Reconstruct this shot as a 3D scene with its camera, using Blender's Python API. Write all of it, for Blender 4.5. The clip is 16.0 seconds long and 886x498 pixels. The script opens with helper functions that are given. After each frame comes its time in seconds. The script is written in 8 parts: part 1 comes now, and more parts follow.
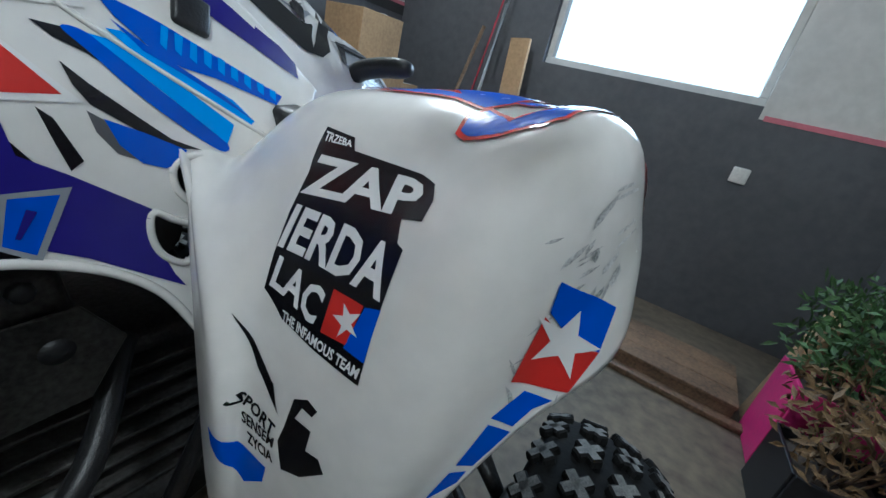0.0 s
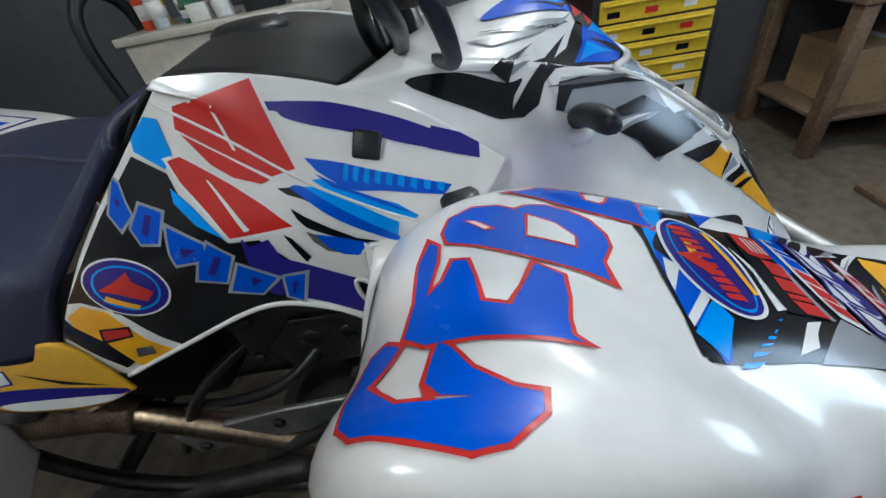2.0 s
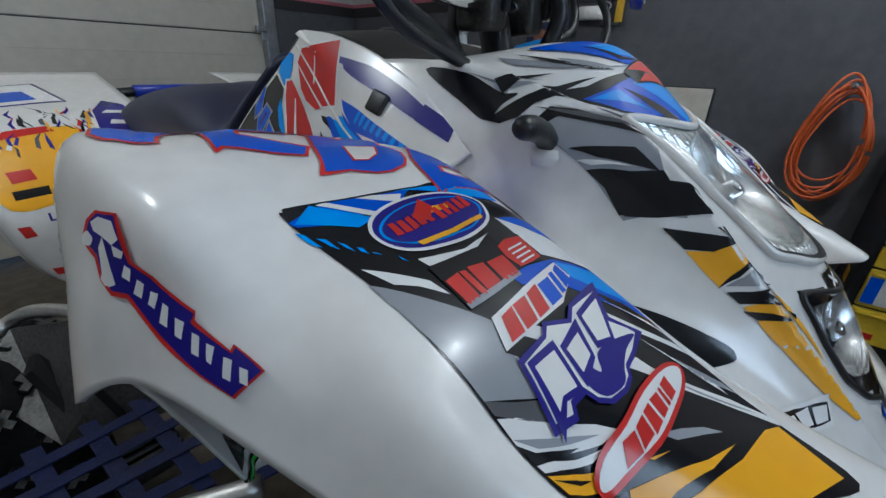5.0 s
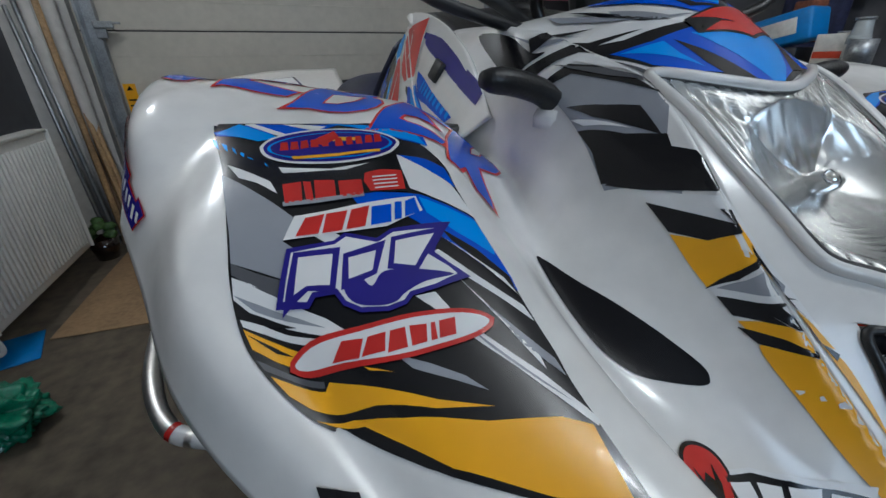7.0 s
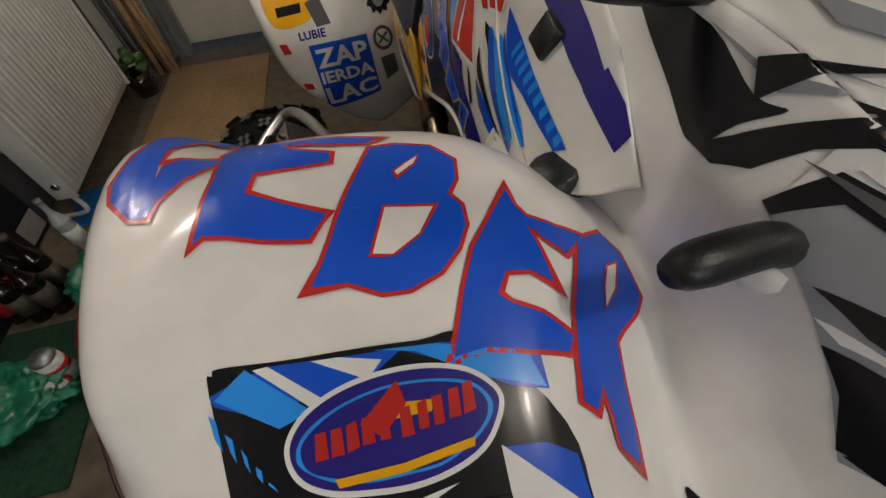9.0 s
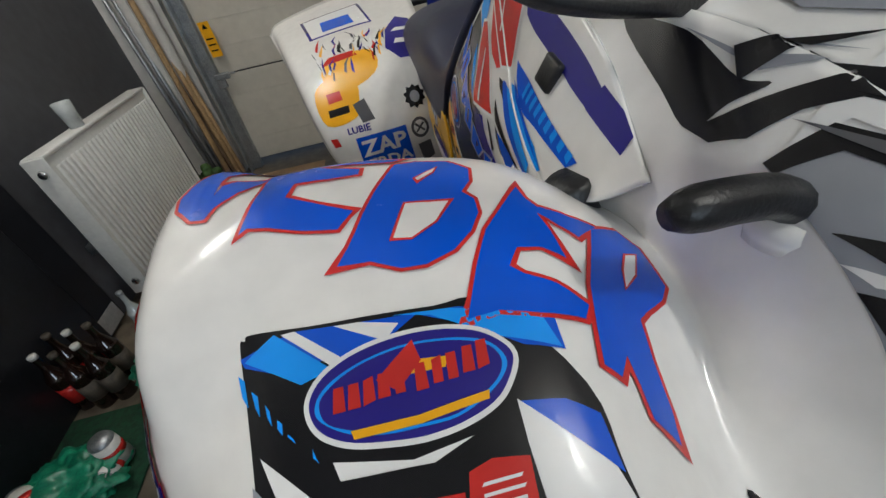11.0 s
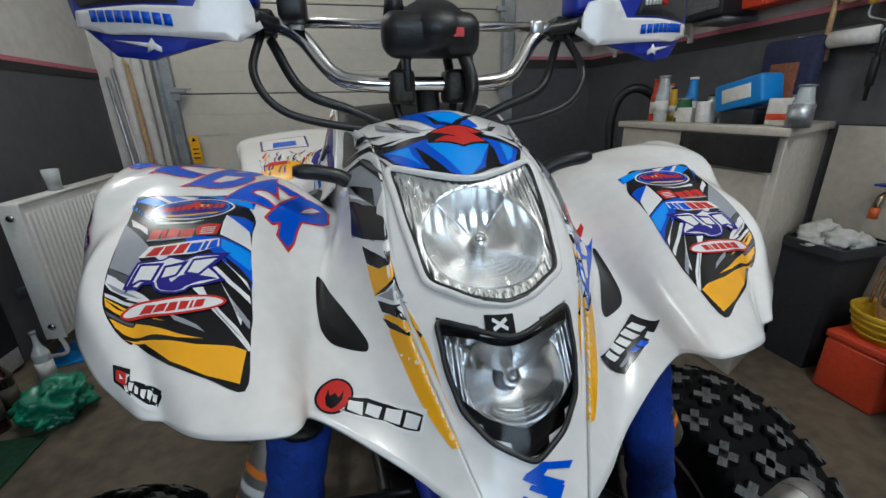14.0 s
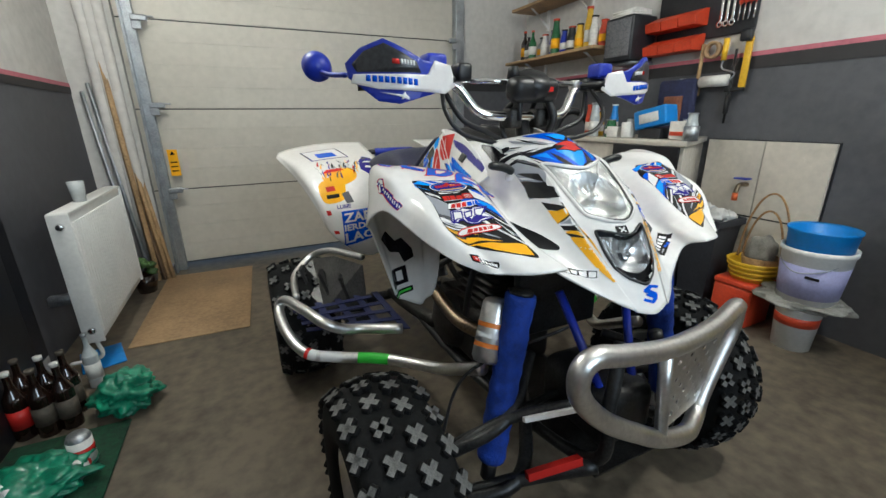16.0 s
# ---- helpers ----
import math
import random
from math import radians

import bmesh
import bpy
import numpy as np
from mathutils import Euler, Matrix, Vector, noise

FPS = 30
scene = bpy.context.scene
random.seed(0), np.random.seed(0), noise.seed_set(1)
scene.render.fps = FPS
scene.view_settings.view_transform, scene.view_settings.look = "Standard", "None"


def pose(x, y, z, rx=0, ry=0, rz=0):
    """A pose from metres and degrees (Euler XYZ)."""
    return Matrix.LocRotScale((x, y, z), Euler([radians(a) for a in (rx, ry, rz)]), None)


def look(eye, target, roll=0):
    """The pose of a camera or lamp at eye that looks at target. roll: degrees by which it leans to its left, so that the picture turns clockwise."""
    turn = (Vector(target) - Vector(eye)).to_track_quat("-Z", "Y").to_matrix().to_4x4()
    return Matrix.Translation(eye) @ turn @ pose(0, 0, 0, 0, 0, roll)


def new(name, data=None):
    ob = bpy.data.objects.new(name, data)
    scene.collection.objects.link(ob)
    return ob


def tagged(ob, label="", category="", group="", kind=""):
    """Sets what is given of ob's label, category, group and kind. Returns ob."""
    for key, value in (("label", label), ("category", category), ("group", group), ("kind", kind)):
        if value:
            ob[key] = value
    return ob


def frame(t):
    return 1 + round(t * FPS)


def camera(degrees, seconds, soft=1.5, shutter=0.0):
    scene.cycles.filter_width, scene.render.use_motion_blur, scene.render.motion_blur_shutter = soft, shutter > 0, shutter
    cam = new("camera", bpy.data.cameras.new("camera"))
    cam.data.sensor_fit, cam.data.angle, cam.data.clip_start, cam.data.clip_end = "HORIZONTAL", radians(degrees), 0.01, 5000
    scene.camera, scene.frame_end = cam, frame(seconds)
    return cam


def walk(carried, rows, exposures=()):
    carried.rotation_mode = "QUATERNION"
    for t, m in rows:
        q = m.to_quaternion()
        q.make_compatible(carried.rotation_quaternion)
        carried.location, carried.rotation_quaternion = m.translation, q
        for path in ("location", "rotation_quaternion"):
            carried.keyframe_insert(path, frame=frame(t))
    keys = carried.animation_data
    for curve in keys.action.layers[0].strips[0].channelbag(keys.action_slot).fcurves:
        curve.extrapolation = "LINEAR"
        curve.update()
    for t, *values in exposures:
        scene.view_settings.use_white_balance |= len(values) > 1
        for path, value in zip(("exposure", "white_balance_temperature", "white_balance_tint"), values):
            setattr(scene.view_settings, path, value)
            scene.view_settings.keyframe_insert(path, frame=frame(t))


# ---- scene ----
cam = camera(95.0, 16.0)
PATH = [
    (0, (0.4711, -0.0185, 0.9636), (-0.4214, 1.5989, 0.1971), 13.99),
    (0.5, (0.4810, 0.0365, 1.0498), (-0.5472, 1.4331, 0.0536), 12.45),
    (1, (0.4639, 0.1084, 1.0693), (-0.8716, 1.0420, -0.0903), 5.55),
    (1.5, (0.4471, 0.1809, 1.0793), (-1.0620, 0.5447, -0.1817), -3.56),
    (2, (0.4841, 0.2119, 1.0926), (-1.0773, 0.0290, -0.1437), -11.49),
    (2.5, (0.4809, 0.2847, 1.0976), (-1.0479, -0.3077, -0.0477), -12.57),
    (3, (0.4762, 0.3431, 1.1003), (-0.9861, -0.4940, 0.0228), -5.57),
    (3.5, (0.4817, 0.3497, 1.0607), (-0.9554, -0.5557, 0.0047), -0.63),
    (4, (0.4911, 0.3893, 1.0260), (-0.9819, -0.5655, 0.0674), 1.37),
    (4.5, (0.4920, 0.4217, 1.0128), (-0.9807, -0.6049, 0.1311), 2.17),
    (5, (0.4726, 0.4700, 1.0024), (-0.9369, -0.6794, 0.1705), 1.71),
    (5.2, (0.4650, 0.4890, 0.9928), (-0.9222, -0.7025, 0.1829), 1.43),
    (7.3, (0.3047, 0.6081, 0.9734), (-0.1930, -1.1230, 0.1042), -1.45),
    (7.5, (0.2889, 0.5937, 0.9973), (-0.1659, -1.1170, 0.0663), -1.66),
    (8, (0.2982, 0.5332, 1.0522), (-0.1273, -1.0471, -0.0973), -0.98),
    (8.5, (0.3037, 0.4418, 1.0808), (-0.0289, -0.9563, -0.3101), -1.78),
    (9, (0.2975, 0.3828, 1.0901), (0.0913, -0.8408, -0.4784), -5.87),
    (11.3, (0.2970, 0.4568, 1.0473), (0.1807, -1.2151, -0.0442), -12.37),
    (11.5, (0.2997, 0.4896, 1.0212), (0.0998, -1.2332, 0.0253), -9.92),
    (12, (0.2666, 0.5983, 0.9695), (-0.0096, -1.1642, 0.0654), -8.35),
    (12.5, (0.1977, 0.6945, 0.9245), (-0.1415, -1.0783, 0.0630), -7.07),
    (13, (0.1258, 0.7707, 0.9170), (-0.2633, -1.0273, 0.1324), -3.51),
    (13.5, (0.0390, 0.7958, 0.9824), (-0.3019, -1.0324, 0.2466), -1.56),
    (14, (0.1332, 0.8480, 1.0318), (-0.2744, -0.9951, 0.3709), -1.28),
    (14.5, (0.3115, 0.9121, 1.0613), (-0.2306, -0.9126, 0.4477), -0.72),
    (15, (0.4249, 1.0324, 1.0818), (-0.2545, -0.7498, 0.4801), -0.94),
    (15.5, (0.5749, 1.1001, 1.0774), (-0.1884, -0.6454, 0.4687), -1.54),
    (16, (0.6947, 1.1097, 1.0641), (-0.1177, -0.6122, 0.4518), -0.71),
]
EXPOSURES = [
    (0.0, 0.01, 5250, 2), (1.5, -0.04, 5550, 4), (2.5, -0.19, 5550, 4), (3.5, -0.48, 5450, 4), (5.0, -0.63, 5450, 6), (7.5, -0.87, 5750, 8), (8.0, -0.82, 6100, 9),
    (9.0, -0.82, 7200, 13), (11.5, -0.35, 5950, 6), (12.0, -0.78, 5750, 4), (12.5, -1.09, 5700, 6), (13.5, -0.86, 5900, 8), (14.0, -0.45, 5900, 7), (14.5, -0.10, 6250, 7), (15.0, -0.01, 6100, 6), (16.0, 0.24, 6100, 5),
]
walk(cam, [(t, look(eye, target, roll)) for t, eye, target, roll in PATH], EXPOSURES)
WORLD = bpy.data.worlds.new("world")
scene.world = WORLD
WORLD.use_nodes = True
_wn = WORLD.node_tree
_sky = _wn.nodes.new("ShaderNodeTexSky")
_sky.sky_type, _sky.sun_disc = "NISHITA", False
_sky.sun_elevation, _sky.sun_rotation = radians(38), radians(20)
_bg = _wn.nodes["Background"]
_wn.links.new(_sky.outputs[0], _bg.inputs[0])
_bg.inputs[1].default_value = 0.1


def area_lamp(name, m, shape, sx, sy, power, color):
    d = bpy.data.lights.new(name, "AREA")
    d.shape, d.size, d.size_y, d.energy, d.color = shape, sx, sy, power, color
    ob = new(name, d)
    ob.matrix_world = m
    return ob


# daylight in the window of the front wall, two bulbs on the garage ceiling
BULBS = [(1.05, -0.75, 2.40), (-0.75, 0.95, 2.40)]
area_lamp("window_daylight", look((-0.02, 2.60, 1.60), (0.05, 0.0, 1.05)), "RECTANGLE", 1.1, 0.76, 18, (0.74, 0.87, 1.0))
for (x, y, z), power in zip(BULBS, (38, 46)):
    d = bpy.data.lights.new("ceiling_bulb_light", "POINT")
    d.energy, d.color, d.shadow_soft_size = power, (1.0, 0.975, 0.91), 0.065
    new("ceiling_bulb_light", d).location = (x, y, z - 0.07)
def mat(name, color, rough=0.5, metal=0.0, var=0.08, scale=6.0, bump=0.0, bscale=60.0, coat=0.0, spec=0.5, tint=None):
    """A surface with two scales of variation in colour and roughness, and fine relief."""
    m = bpy.data.materials.new(name)
    m.use_nodes = True
    nt = m.node_tree
    b = nt.nodes["Principled BSDF"]
    b.inputs["Roughness"].default_value, b.inputs["Metallic"].default_value = rough, metal
    b.inputs["Coat Weight"].default_value = coat
    b.inputs["Specular IOR Level"].default_value = spec
    tc = nt.nodes.new("ShaderNodeTexCoord")
    n1, n2 = nt.nodes.new("ShaderNodeTexNoise"), nt.nodes.new("ShaderNodeTexNoise")
    n1.inputs["Scale"].default_value, n1.inputs["Detail"].default_value = scale, 6
    n2.inputs["Scale"].default_value, n2.inputs["Detail"].default_value = scale * 11, 4
    mix = nt.nodes.new("ShaderNodeMath")
    mix.operation = "ADD"
    half = nt.nodes.new("ShaderNodeMath")
    half.operation, half.inputs[1].default_value = "MULTIPLY", 0.5
    for n in (n1, n2):
        nt.links.new(tc.outputs["Object"], n.inputs["Vector"])
    nt.links.new(n1.outputs["Fac"], mix.inputs[0])
    nt.links.new(n2.outputs["Fac"], mix.inputs[1])
    nt.links.new(mix.outputs[0], half.inputs[0])
    ramp = nt.nodes.new("ShaderNodeValToRGB")
    c = Vector(color)
    d = Vector(tint) if tint else c * (1 - 2.2 * var)
    ramp.color_ramp.elements[0].position, ramp.color_ramp.elements[1].position = 0.36, 0.62
    ramp.color_ramp.elements[0].color = (*[max(0, k) for k in d], 1)
    ramp.color_ramp.elements[1].color = (*[min(1, k * (1 + var)) for k in c], 1)
    nt.links.new(half.outputs[0], ramp.inputs[0])
    nt.links.new(ramp.outputs[0], b.inputs["Base Color"])
    rr = nt.nodes.new("ShaderNodeMapRange")
    rr.inputs["To Min"].default_value, rr.inputs["To Max"].default_value = rough * 0.8, min(1, rough * 1.25)
    nt.links.new(half.outputs[0], rr.inputs["Value"])
    nt.links.new(rr.outputs[0], b.inputs["Roughness"])
    if bump:
        n3 = nt.nodes.new("ShaderNodeTexNoise")
        n3.inputs["Scale"].default_value, n3.inputs["Detail"].default_value = bscale, 5
        nt.links.new(tc.outputs["Object"], n3.inputs["Vector"])
        bp = nt.nodes.new("ShaderNodeBump")
        bp.inputs["Strength"].default_value, bp.inputs["Distance"].default_value = bump, 0.004
        nt.links.new(n3.outputs["Fac"], bp.inputs["Height"])
        nt.links.new(bp.outputs[0], b.inputs["Normal"])
    return m


WHITE = mat("white_plastic", (0.80, 0.78, 0.75), 0.22, var=0.03, scale=5, coat=0.3)
BLACKP = mat("black_plastic", (0.010, 0.010, 0.011), 0.38, var=0.2, bump=0.15, bscale=400)
RUBBER = mat("tyre_rubber", (0.009, 0.009, 0.009), 0.75, var=0.25, bump=0.2, bscale=120, spec=0.12)
ALU = mat("brushed_aluminium", (0.72, 0.71, 0.69), 0.36, 1.0, var=0.08, scale=9, bump=0.06, bscale=300)
STEEL = mat("dark_steel", (0.05, 0.05, 0.05), 0.42, 0.8, var=0.2, scale=14, bump=0.15)
CHROME = mat("chrome", (0.8, 0.8, 0.8), 0.1, 1.0, var=0.03)
SEATM = mat("seat_vinyl", (0.016, 0.019, 0.05), 0.42, var=0.2, bump=0.25, bscale=500)
BLUEP = mat("blue_plastic", (0.010, 0.030, 0.36), 0.35, var=0.1)
BLUEF = mat("blue_shock_cover", (0.008, 0.046, 0.33), 0.75, var=0.2, bump=0.5, bscale=180)
CONCRETE = mat("floor_concrete", (0.142, 0.113, 0.079), 0.6, var=0.18, scale=1.7, bump=0.12, bscale=90, tint=(0.062, 0.049, 0.034))
GREYWALL = mat("grey_paint", (0.088, 0.088, 0.097), 0.6, var=0.10, scale=2, bump=0.15, bscale=70)
WHITEWALL = mat("white_paint", (0.57, 0.55, 0.52), 0.7, var=0.06, scale=2, bump=0.15, bscale=70)
DARKBAND = mat("black_band_paint", (0.028, 0.026, 0.027), 0.6, var=0.1, scale=2, bump=0.15, bscale=70)
PINK = mat("pink_band", (0.52, 0.15, 0.19), 0.6)
DOORM = mat("door_panel_paint", (0.56, 0.525, 0.455), 0.45, var=0.04, scale=2, bump=0.1, bscale=300)
LUGM = mat("grey_lug_tops", (0.13, 0.127, 0.12), 0.7, var=0.25, scale=40, tint=(0.045, 0.045, 0.043))
RIMB = mat("dark_blue_rim", (0.02, 0.03, 0.10), 0.35, 0.6, var=0.15)
BRASS = mat("heat_stained_steel", (0.33, 0.25, 0.17), 0.33, 1.0, var=0.25, scale=12)
CAST = mat("cast_aluminium", (0.055, 0.052, 0.048), 0.5, 0.8, var=0.25, scale=20, bump=0.3, bscale=150)
CARBON = mat("carbon_print", (0.03, 0.03, 0.032), 0.35, var=0.3, scale=90)
GREYF = mat("grey_liner_plastic", (0.42, 0.41, 0.40), 0.45, var=0.08, bump=0.1)
STRAP = mat("blue_webbing", (0.004, 0.009, 0.062), 0.8, var=0.2, bump=0.5, bscale=300)
ORANGE = mat("orange_film", (0.80, 0.22, 0.03), 0.4)
YELLOWP = mat("yellow_panel_plastic", (0.75, 0.42, 0.02), 0.3, var=0.03, coat=0.25)


def glow(name, color, strength):
    m = bpy.data.materials.new(name)
    m.use_nodes = True
    b = m.node_tree.nodes["Principled BSDF"]
    b.inputs["Base Color"].default_value = (0, 0, 0, 1)
    b.inputs["Emission Color"].default_value, b.inputs["Emission Strength"].default_value = (*color, 1), strength
    return m


SKYGLOW = glow("overcast_sky", (0.80, 0.91, 1.0), 1.7)
BULBGLOW = glow("lit_opal_glass", (1.0, 0.88, 0.70), 12.0)
DULL = mat("dull_aluminium", (0.40, 0.39, 0.38), 0.5, 1.0, var=0.12, scale=12, bump=0.1, bscale=200)
def mesh_ob(name, bm, material, smooth=True):
    me = bpy.data.meshes.new(name)
    bm.normal_update()
    bm.to_mesh(me)
    bm.free()
    for mt in material if isinstance(material, (list, tuple)) else [material]:
        me.materials.append(mt)
    if smooth:
        me.shade_smooth()
    return new(name, me)


def part(name, bm, material, parent, label="", smooth=True):
    ob = mesh_ob(name, bm, material, smooth)
    ob.parent = parent
    return tagged(ob, label)


def thing(name, at, label, category, group="", kind=""):
    ob = new(name)
    ob.empty_display_size = 0.05
    ob.matrix_world = at if isinstance(at, Matrix) else Matrix.Translation(at)
    return tagged(ob, label, category, group, kind)


def solo(name, bm, material, label, category, group="", kind="", smooth=True, at=None):
    ob = mesh_ob(name, bm, material, smooth)
    if at is not None:
        ob.matrix_world = at if isinstance(at, Matrix) else Matrix.Translation(at)
    return tagged(ob, label, category, group, kind)


def rounded(bm, w, seg=2):
    bmesh.ops.bevel(bm, geom=bm.edges[:], offset=w, segments=seg, profile=0.5, affect="EDGES")
    return bm


def box(sx, sy, sz, at=(0, 0, 0), bevel=0.0, seg=2, m=None):
    """A box of that size with its centre at `at`."""
    bm = bmesh.new()
    bmesh.ops.create_cube(bm, size=1.0, matrix=Matrix.Diagonal((sx, sy, sz, 1)))
    if bevel:
        rounded(bm, bevel, seg)
    bm.transform(Matrix.Translation(at) @ (m or Matrix()))
    return bm


def span(x0, x1, y0, y1, z0, z1, bevel=0.0, seg=2):
    return box(x1 - x0, y1 - y0, z1 - z0, ((x0 + x1) / 2, (y0 + y1) / 2, (z0 + z1) / 2), bevel, seg)


def join(*bms):
    out = bmesh.new()
    for b in bms:
        me = bpy.data.meshes.new("tmp")
        b.to_mesh(me)
        b.free()
        out.from_mesh(me)
        bpy.data.meshes.remove(me)
    return out


def lathe(profile, n=32, m=None, closed=False):
    """Turns (radius, height) pairs round z."""
    bm = bmesh.new()
    rings = []
    for r, z in profile:
        rings.append([bm.verts.new((r * math.cos(a), r * math.sin(a), z)) for a in [2 * math.pi * k / n for k in range(n)]])
    pairs = list(zip(rings, rings[1:])) + ([(rings[-1], rings[0])] if closed else [])
    for a, b in pairs:
        for k in range(n):
            bm.faces.new((a[k], a[(k + 1) % n], b[(k + 1) % n], b[k]))
    if not closed:
        if profile[0][0] > 1e-4:
            bm.faces.new(rings[0][::-1])
        if profile[-1][0] > 1e-4:
            bm.faces.new(rings[-1])
    bmesh.ops.remove_doubles(bm, verts=bm.verts[:], dist=1e-5)
    bmesh.ops.recalc_face_normals(bm, faces=bm.faces[:])
    if m is not None:
        bm.transform(m)
    return bm


def catmull(pts, n, closed=False):
    """n points evenly spread in parameter along a smooth curve through pts."""
    P = [Vector(p) for p in pts]
    k = len(P)
    out = []
    for i in range(n):
        s = i / n * k if closed else i / (n - 1) * (k - 1)
        j = min(int(s), k - 1 if closed else k - 2)
        t = s - j
        g = (lambda q: P[q % k]) if closed else (lambda q: P[q] if 0 <= q < k else (2 * P[0] - P[1] if q < 0 else 2 * P[-1] - P[-2]))
        a, b, c, d = g(j - 1), g(j), g(j + 1), g(j + 2)
        out.append(0.5 * ((2 * b) + (c - a) * t + (2 * a - 5 * b + 4 * c - d) * t * t + (3 * b - a - 3 * c + d) * t ** 3))
    return out


def sweep(path, radius, n=10, caps=True):
    """A round tube along a list of points; radius is one number or one for each point."""
    P = [Vector(p) for p in path]
    R = radius if isinstance(radius, (list, tuple)) else [radius] * len(P)
    bm = bmesh.new()
    up = None
    rings = []
    for i, p in enumerate(P):
        d = (P[min(i + 1, len(P) - 1)] - P[max(i - 1, 0)]).normalized()
        if up is None:
            up = d.orthogonal().normalized()
        up = (up - d * up.dot(d)).normalized()
        s = d.cross(up)
        rings.append([bm.verts.new(p + R[i] * (math.cos(a) * up + math.sin(a) * s)) for a in [2 * math.pi * k / n for k in range(n)]])
    for a, b in zip(rings, rings[1:]):
        for k in range(n):
            bm.faces.new((a[k], b[k], b[(k + 1) % n], a[(k + 1) % n]))
    if caps:
        bm.faces.new(rings[0])
        bm.faces.new(rings[-1][::-1])
    bmesh.ops.recalc_face_normals(bm, faces=bm.faces[:])
    return bm


def tube(pts, radius, steps=24, n=10):
    return sweep(catmull(pts, steps), radius, n)


def rod(a, b, r, n=10):
    return sweep([a, b], r, n)


def loft(rails, nu, nv, thick=0.0, flip=False):
    """A smooth skin over rails (curves side by side), with thickness."""
    R = [catmull(r, nv) for r in rails]
    bm = bmesh.new()
    grid = []
    for j in range(nv):
        grid.append([bm.verts.new(p) for p in catmull([r[j] for r in R], nu)])
    for a, b in zip(grid, grid[1:]):
        for k in range(nu - 1):
            q = (a[k], a[k + 1], b[k + 1], b[k])
            bm.faces.new(q[::-1] if flip else q)
    bm.normal_update()
    if thick:
        solidify(bm, thick)
    return bm


def solidify(bm, thick):
    top = bm.faces[:]
    edge = [e for e in bm.edges if e.is_boundary]
    vmap = {v: bm.verts.new(v.co - v.normal * thick) for v in bm.verts[:]}
    for f in top:
        bm.faces.new([vmap[v] for v in reversed(f.verts)])
    for e in edge:
        f = e.link_faces[0]
        a, b = e.verts
        ia = list(f.verts).index(a)
        if f.verts[(ia + 1) % len(f.verts)] is not b:
            a, b = b, a
        bm.faces.new((b, a, vmap[a], vmap[b]))
    bm.normal_update()


def mirrored(bm):
    b2 = bm.copy()
    b2.transform(Matrix.Diagonal((-1, 1, 1, 1)))
    bmesh.ops.reverse_faces(b2, faces=b2.faces[:])
    return b2


def turned(bm, m):
    bm.transform(m)
    return bm


def face_panel(quads, thick):
    bm = bmesh.new()
    for q in quads:
        bm.faces.new([bm.verts.new(p) for p in q])
    bmesh.ops.remove_doubles(bm, verts=bm.verts[:], dist=1e-5)
    bmesh.ops.recalc_face_normals(bm, faces=bm.faces[:])
    bm.normal_update()
    solidify(bm, thick)
    return bm


def prism(pts, d, bevel=0.0, seg=2):
    """A closed outline of 3D points, drawn out along the vector d."""
    bm = bmesh.new()
    f = bm.faces.new([bm.verts.new(p) for p in pts])
    r = bmesh.ops.extrude_face_region(bm, geom=[f])
    bmesh.ops.translate(bm, verts=[e for e in r["geom"] if isinstance(e, bmesh.types.BMVert)], vec=Vector(d))
    bmesh.ops.recalc_face_normals(bm, faces=bm.faces[:])
    if bevel:
        rounded(bm, bevel, seg)
    return bm
from mathutils.bvhtree import BVHTree

TREES = {}
DIRS = {"T": Vector((0, 0, -1)), "F": Vector((0, -1, 0)), "B": Vector((0, 1, 0)), "S": Vector((-1, 0, 0)), "L": Vector((1, 0, 0))}


def tree_of(ob):
    if ob.name not in TREES:
        bm = bmesh.new()
        bm.from_mesh(ob.data)
        TREES[ob.name] = BVHTree.FromBMesh(bm)
        bm.free()
    return TREES[ob.name]


def lay(flat, view, ob, lift, thick=0.0):
    """Lays a flat bmesh, drawn in the two axes that the view leaves free, onto a curved panel."""
    d, tree = DIRS[view], tree_of(ob)
    lost, found = [], {}
    free = {"T": (0, 1), "F": (0, 2), "B": (0, 2), "S": (1, 2), "L": (1, 2)}[view]
    for v in flat.verts:
        a, b = v.co.x, v.co.y
        o = Vector((a, b, 3)) if view == "T" else Vector((a, 3 if view == "F" else -3, b)) if view in "FB" else Vector((3 if view == "S" else -3, a, b))
        if view == "B":
            o.y = -0.25
        hit, nor, _, _ = tree.ray_cast(o, d)
        if hit is None:
            lost.append(v)
        else:
            found[v] = (hit, nor if nor.dot(d) < 0 else -nor)
    # points just past the panel's edge are drawn in to it, so that films end flush with the edge
    drawn, gone = {}, []
    for v in lost:
        near = [found[w] for e in v.link_edges for w in (e.other_vert(v),) if w in found]
        if near and found:
            p = near[0][0].copy()
            p[free[0]], p[free[1]] = v.co.x, v.co.y
            q = tree.find_nearest(p)[0]
            if (q - p).length < 0.006:
                drawn[v] = (q, near[0][1])
                continue
        gone.append(v)
    found.update(drawn)
    if not found:
        flat.clear()
        return flat
    for v, (hit, nor) in found.items():
        v.co = hit + nor * lift
    if gone:
        bmesh.ops.delete(flat, geom=gone, context="VERTS")
    flat.normal_update()
    flip = [f for f in flat.faces if f.normal.dot(d) > 0]
    bmesh.ops.reverse_faces(flat, faces=flip)
    return flat


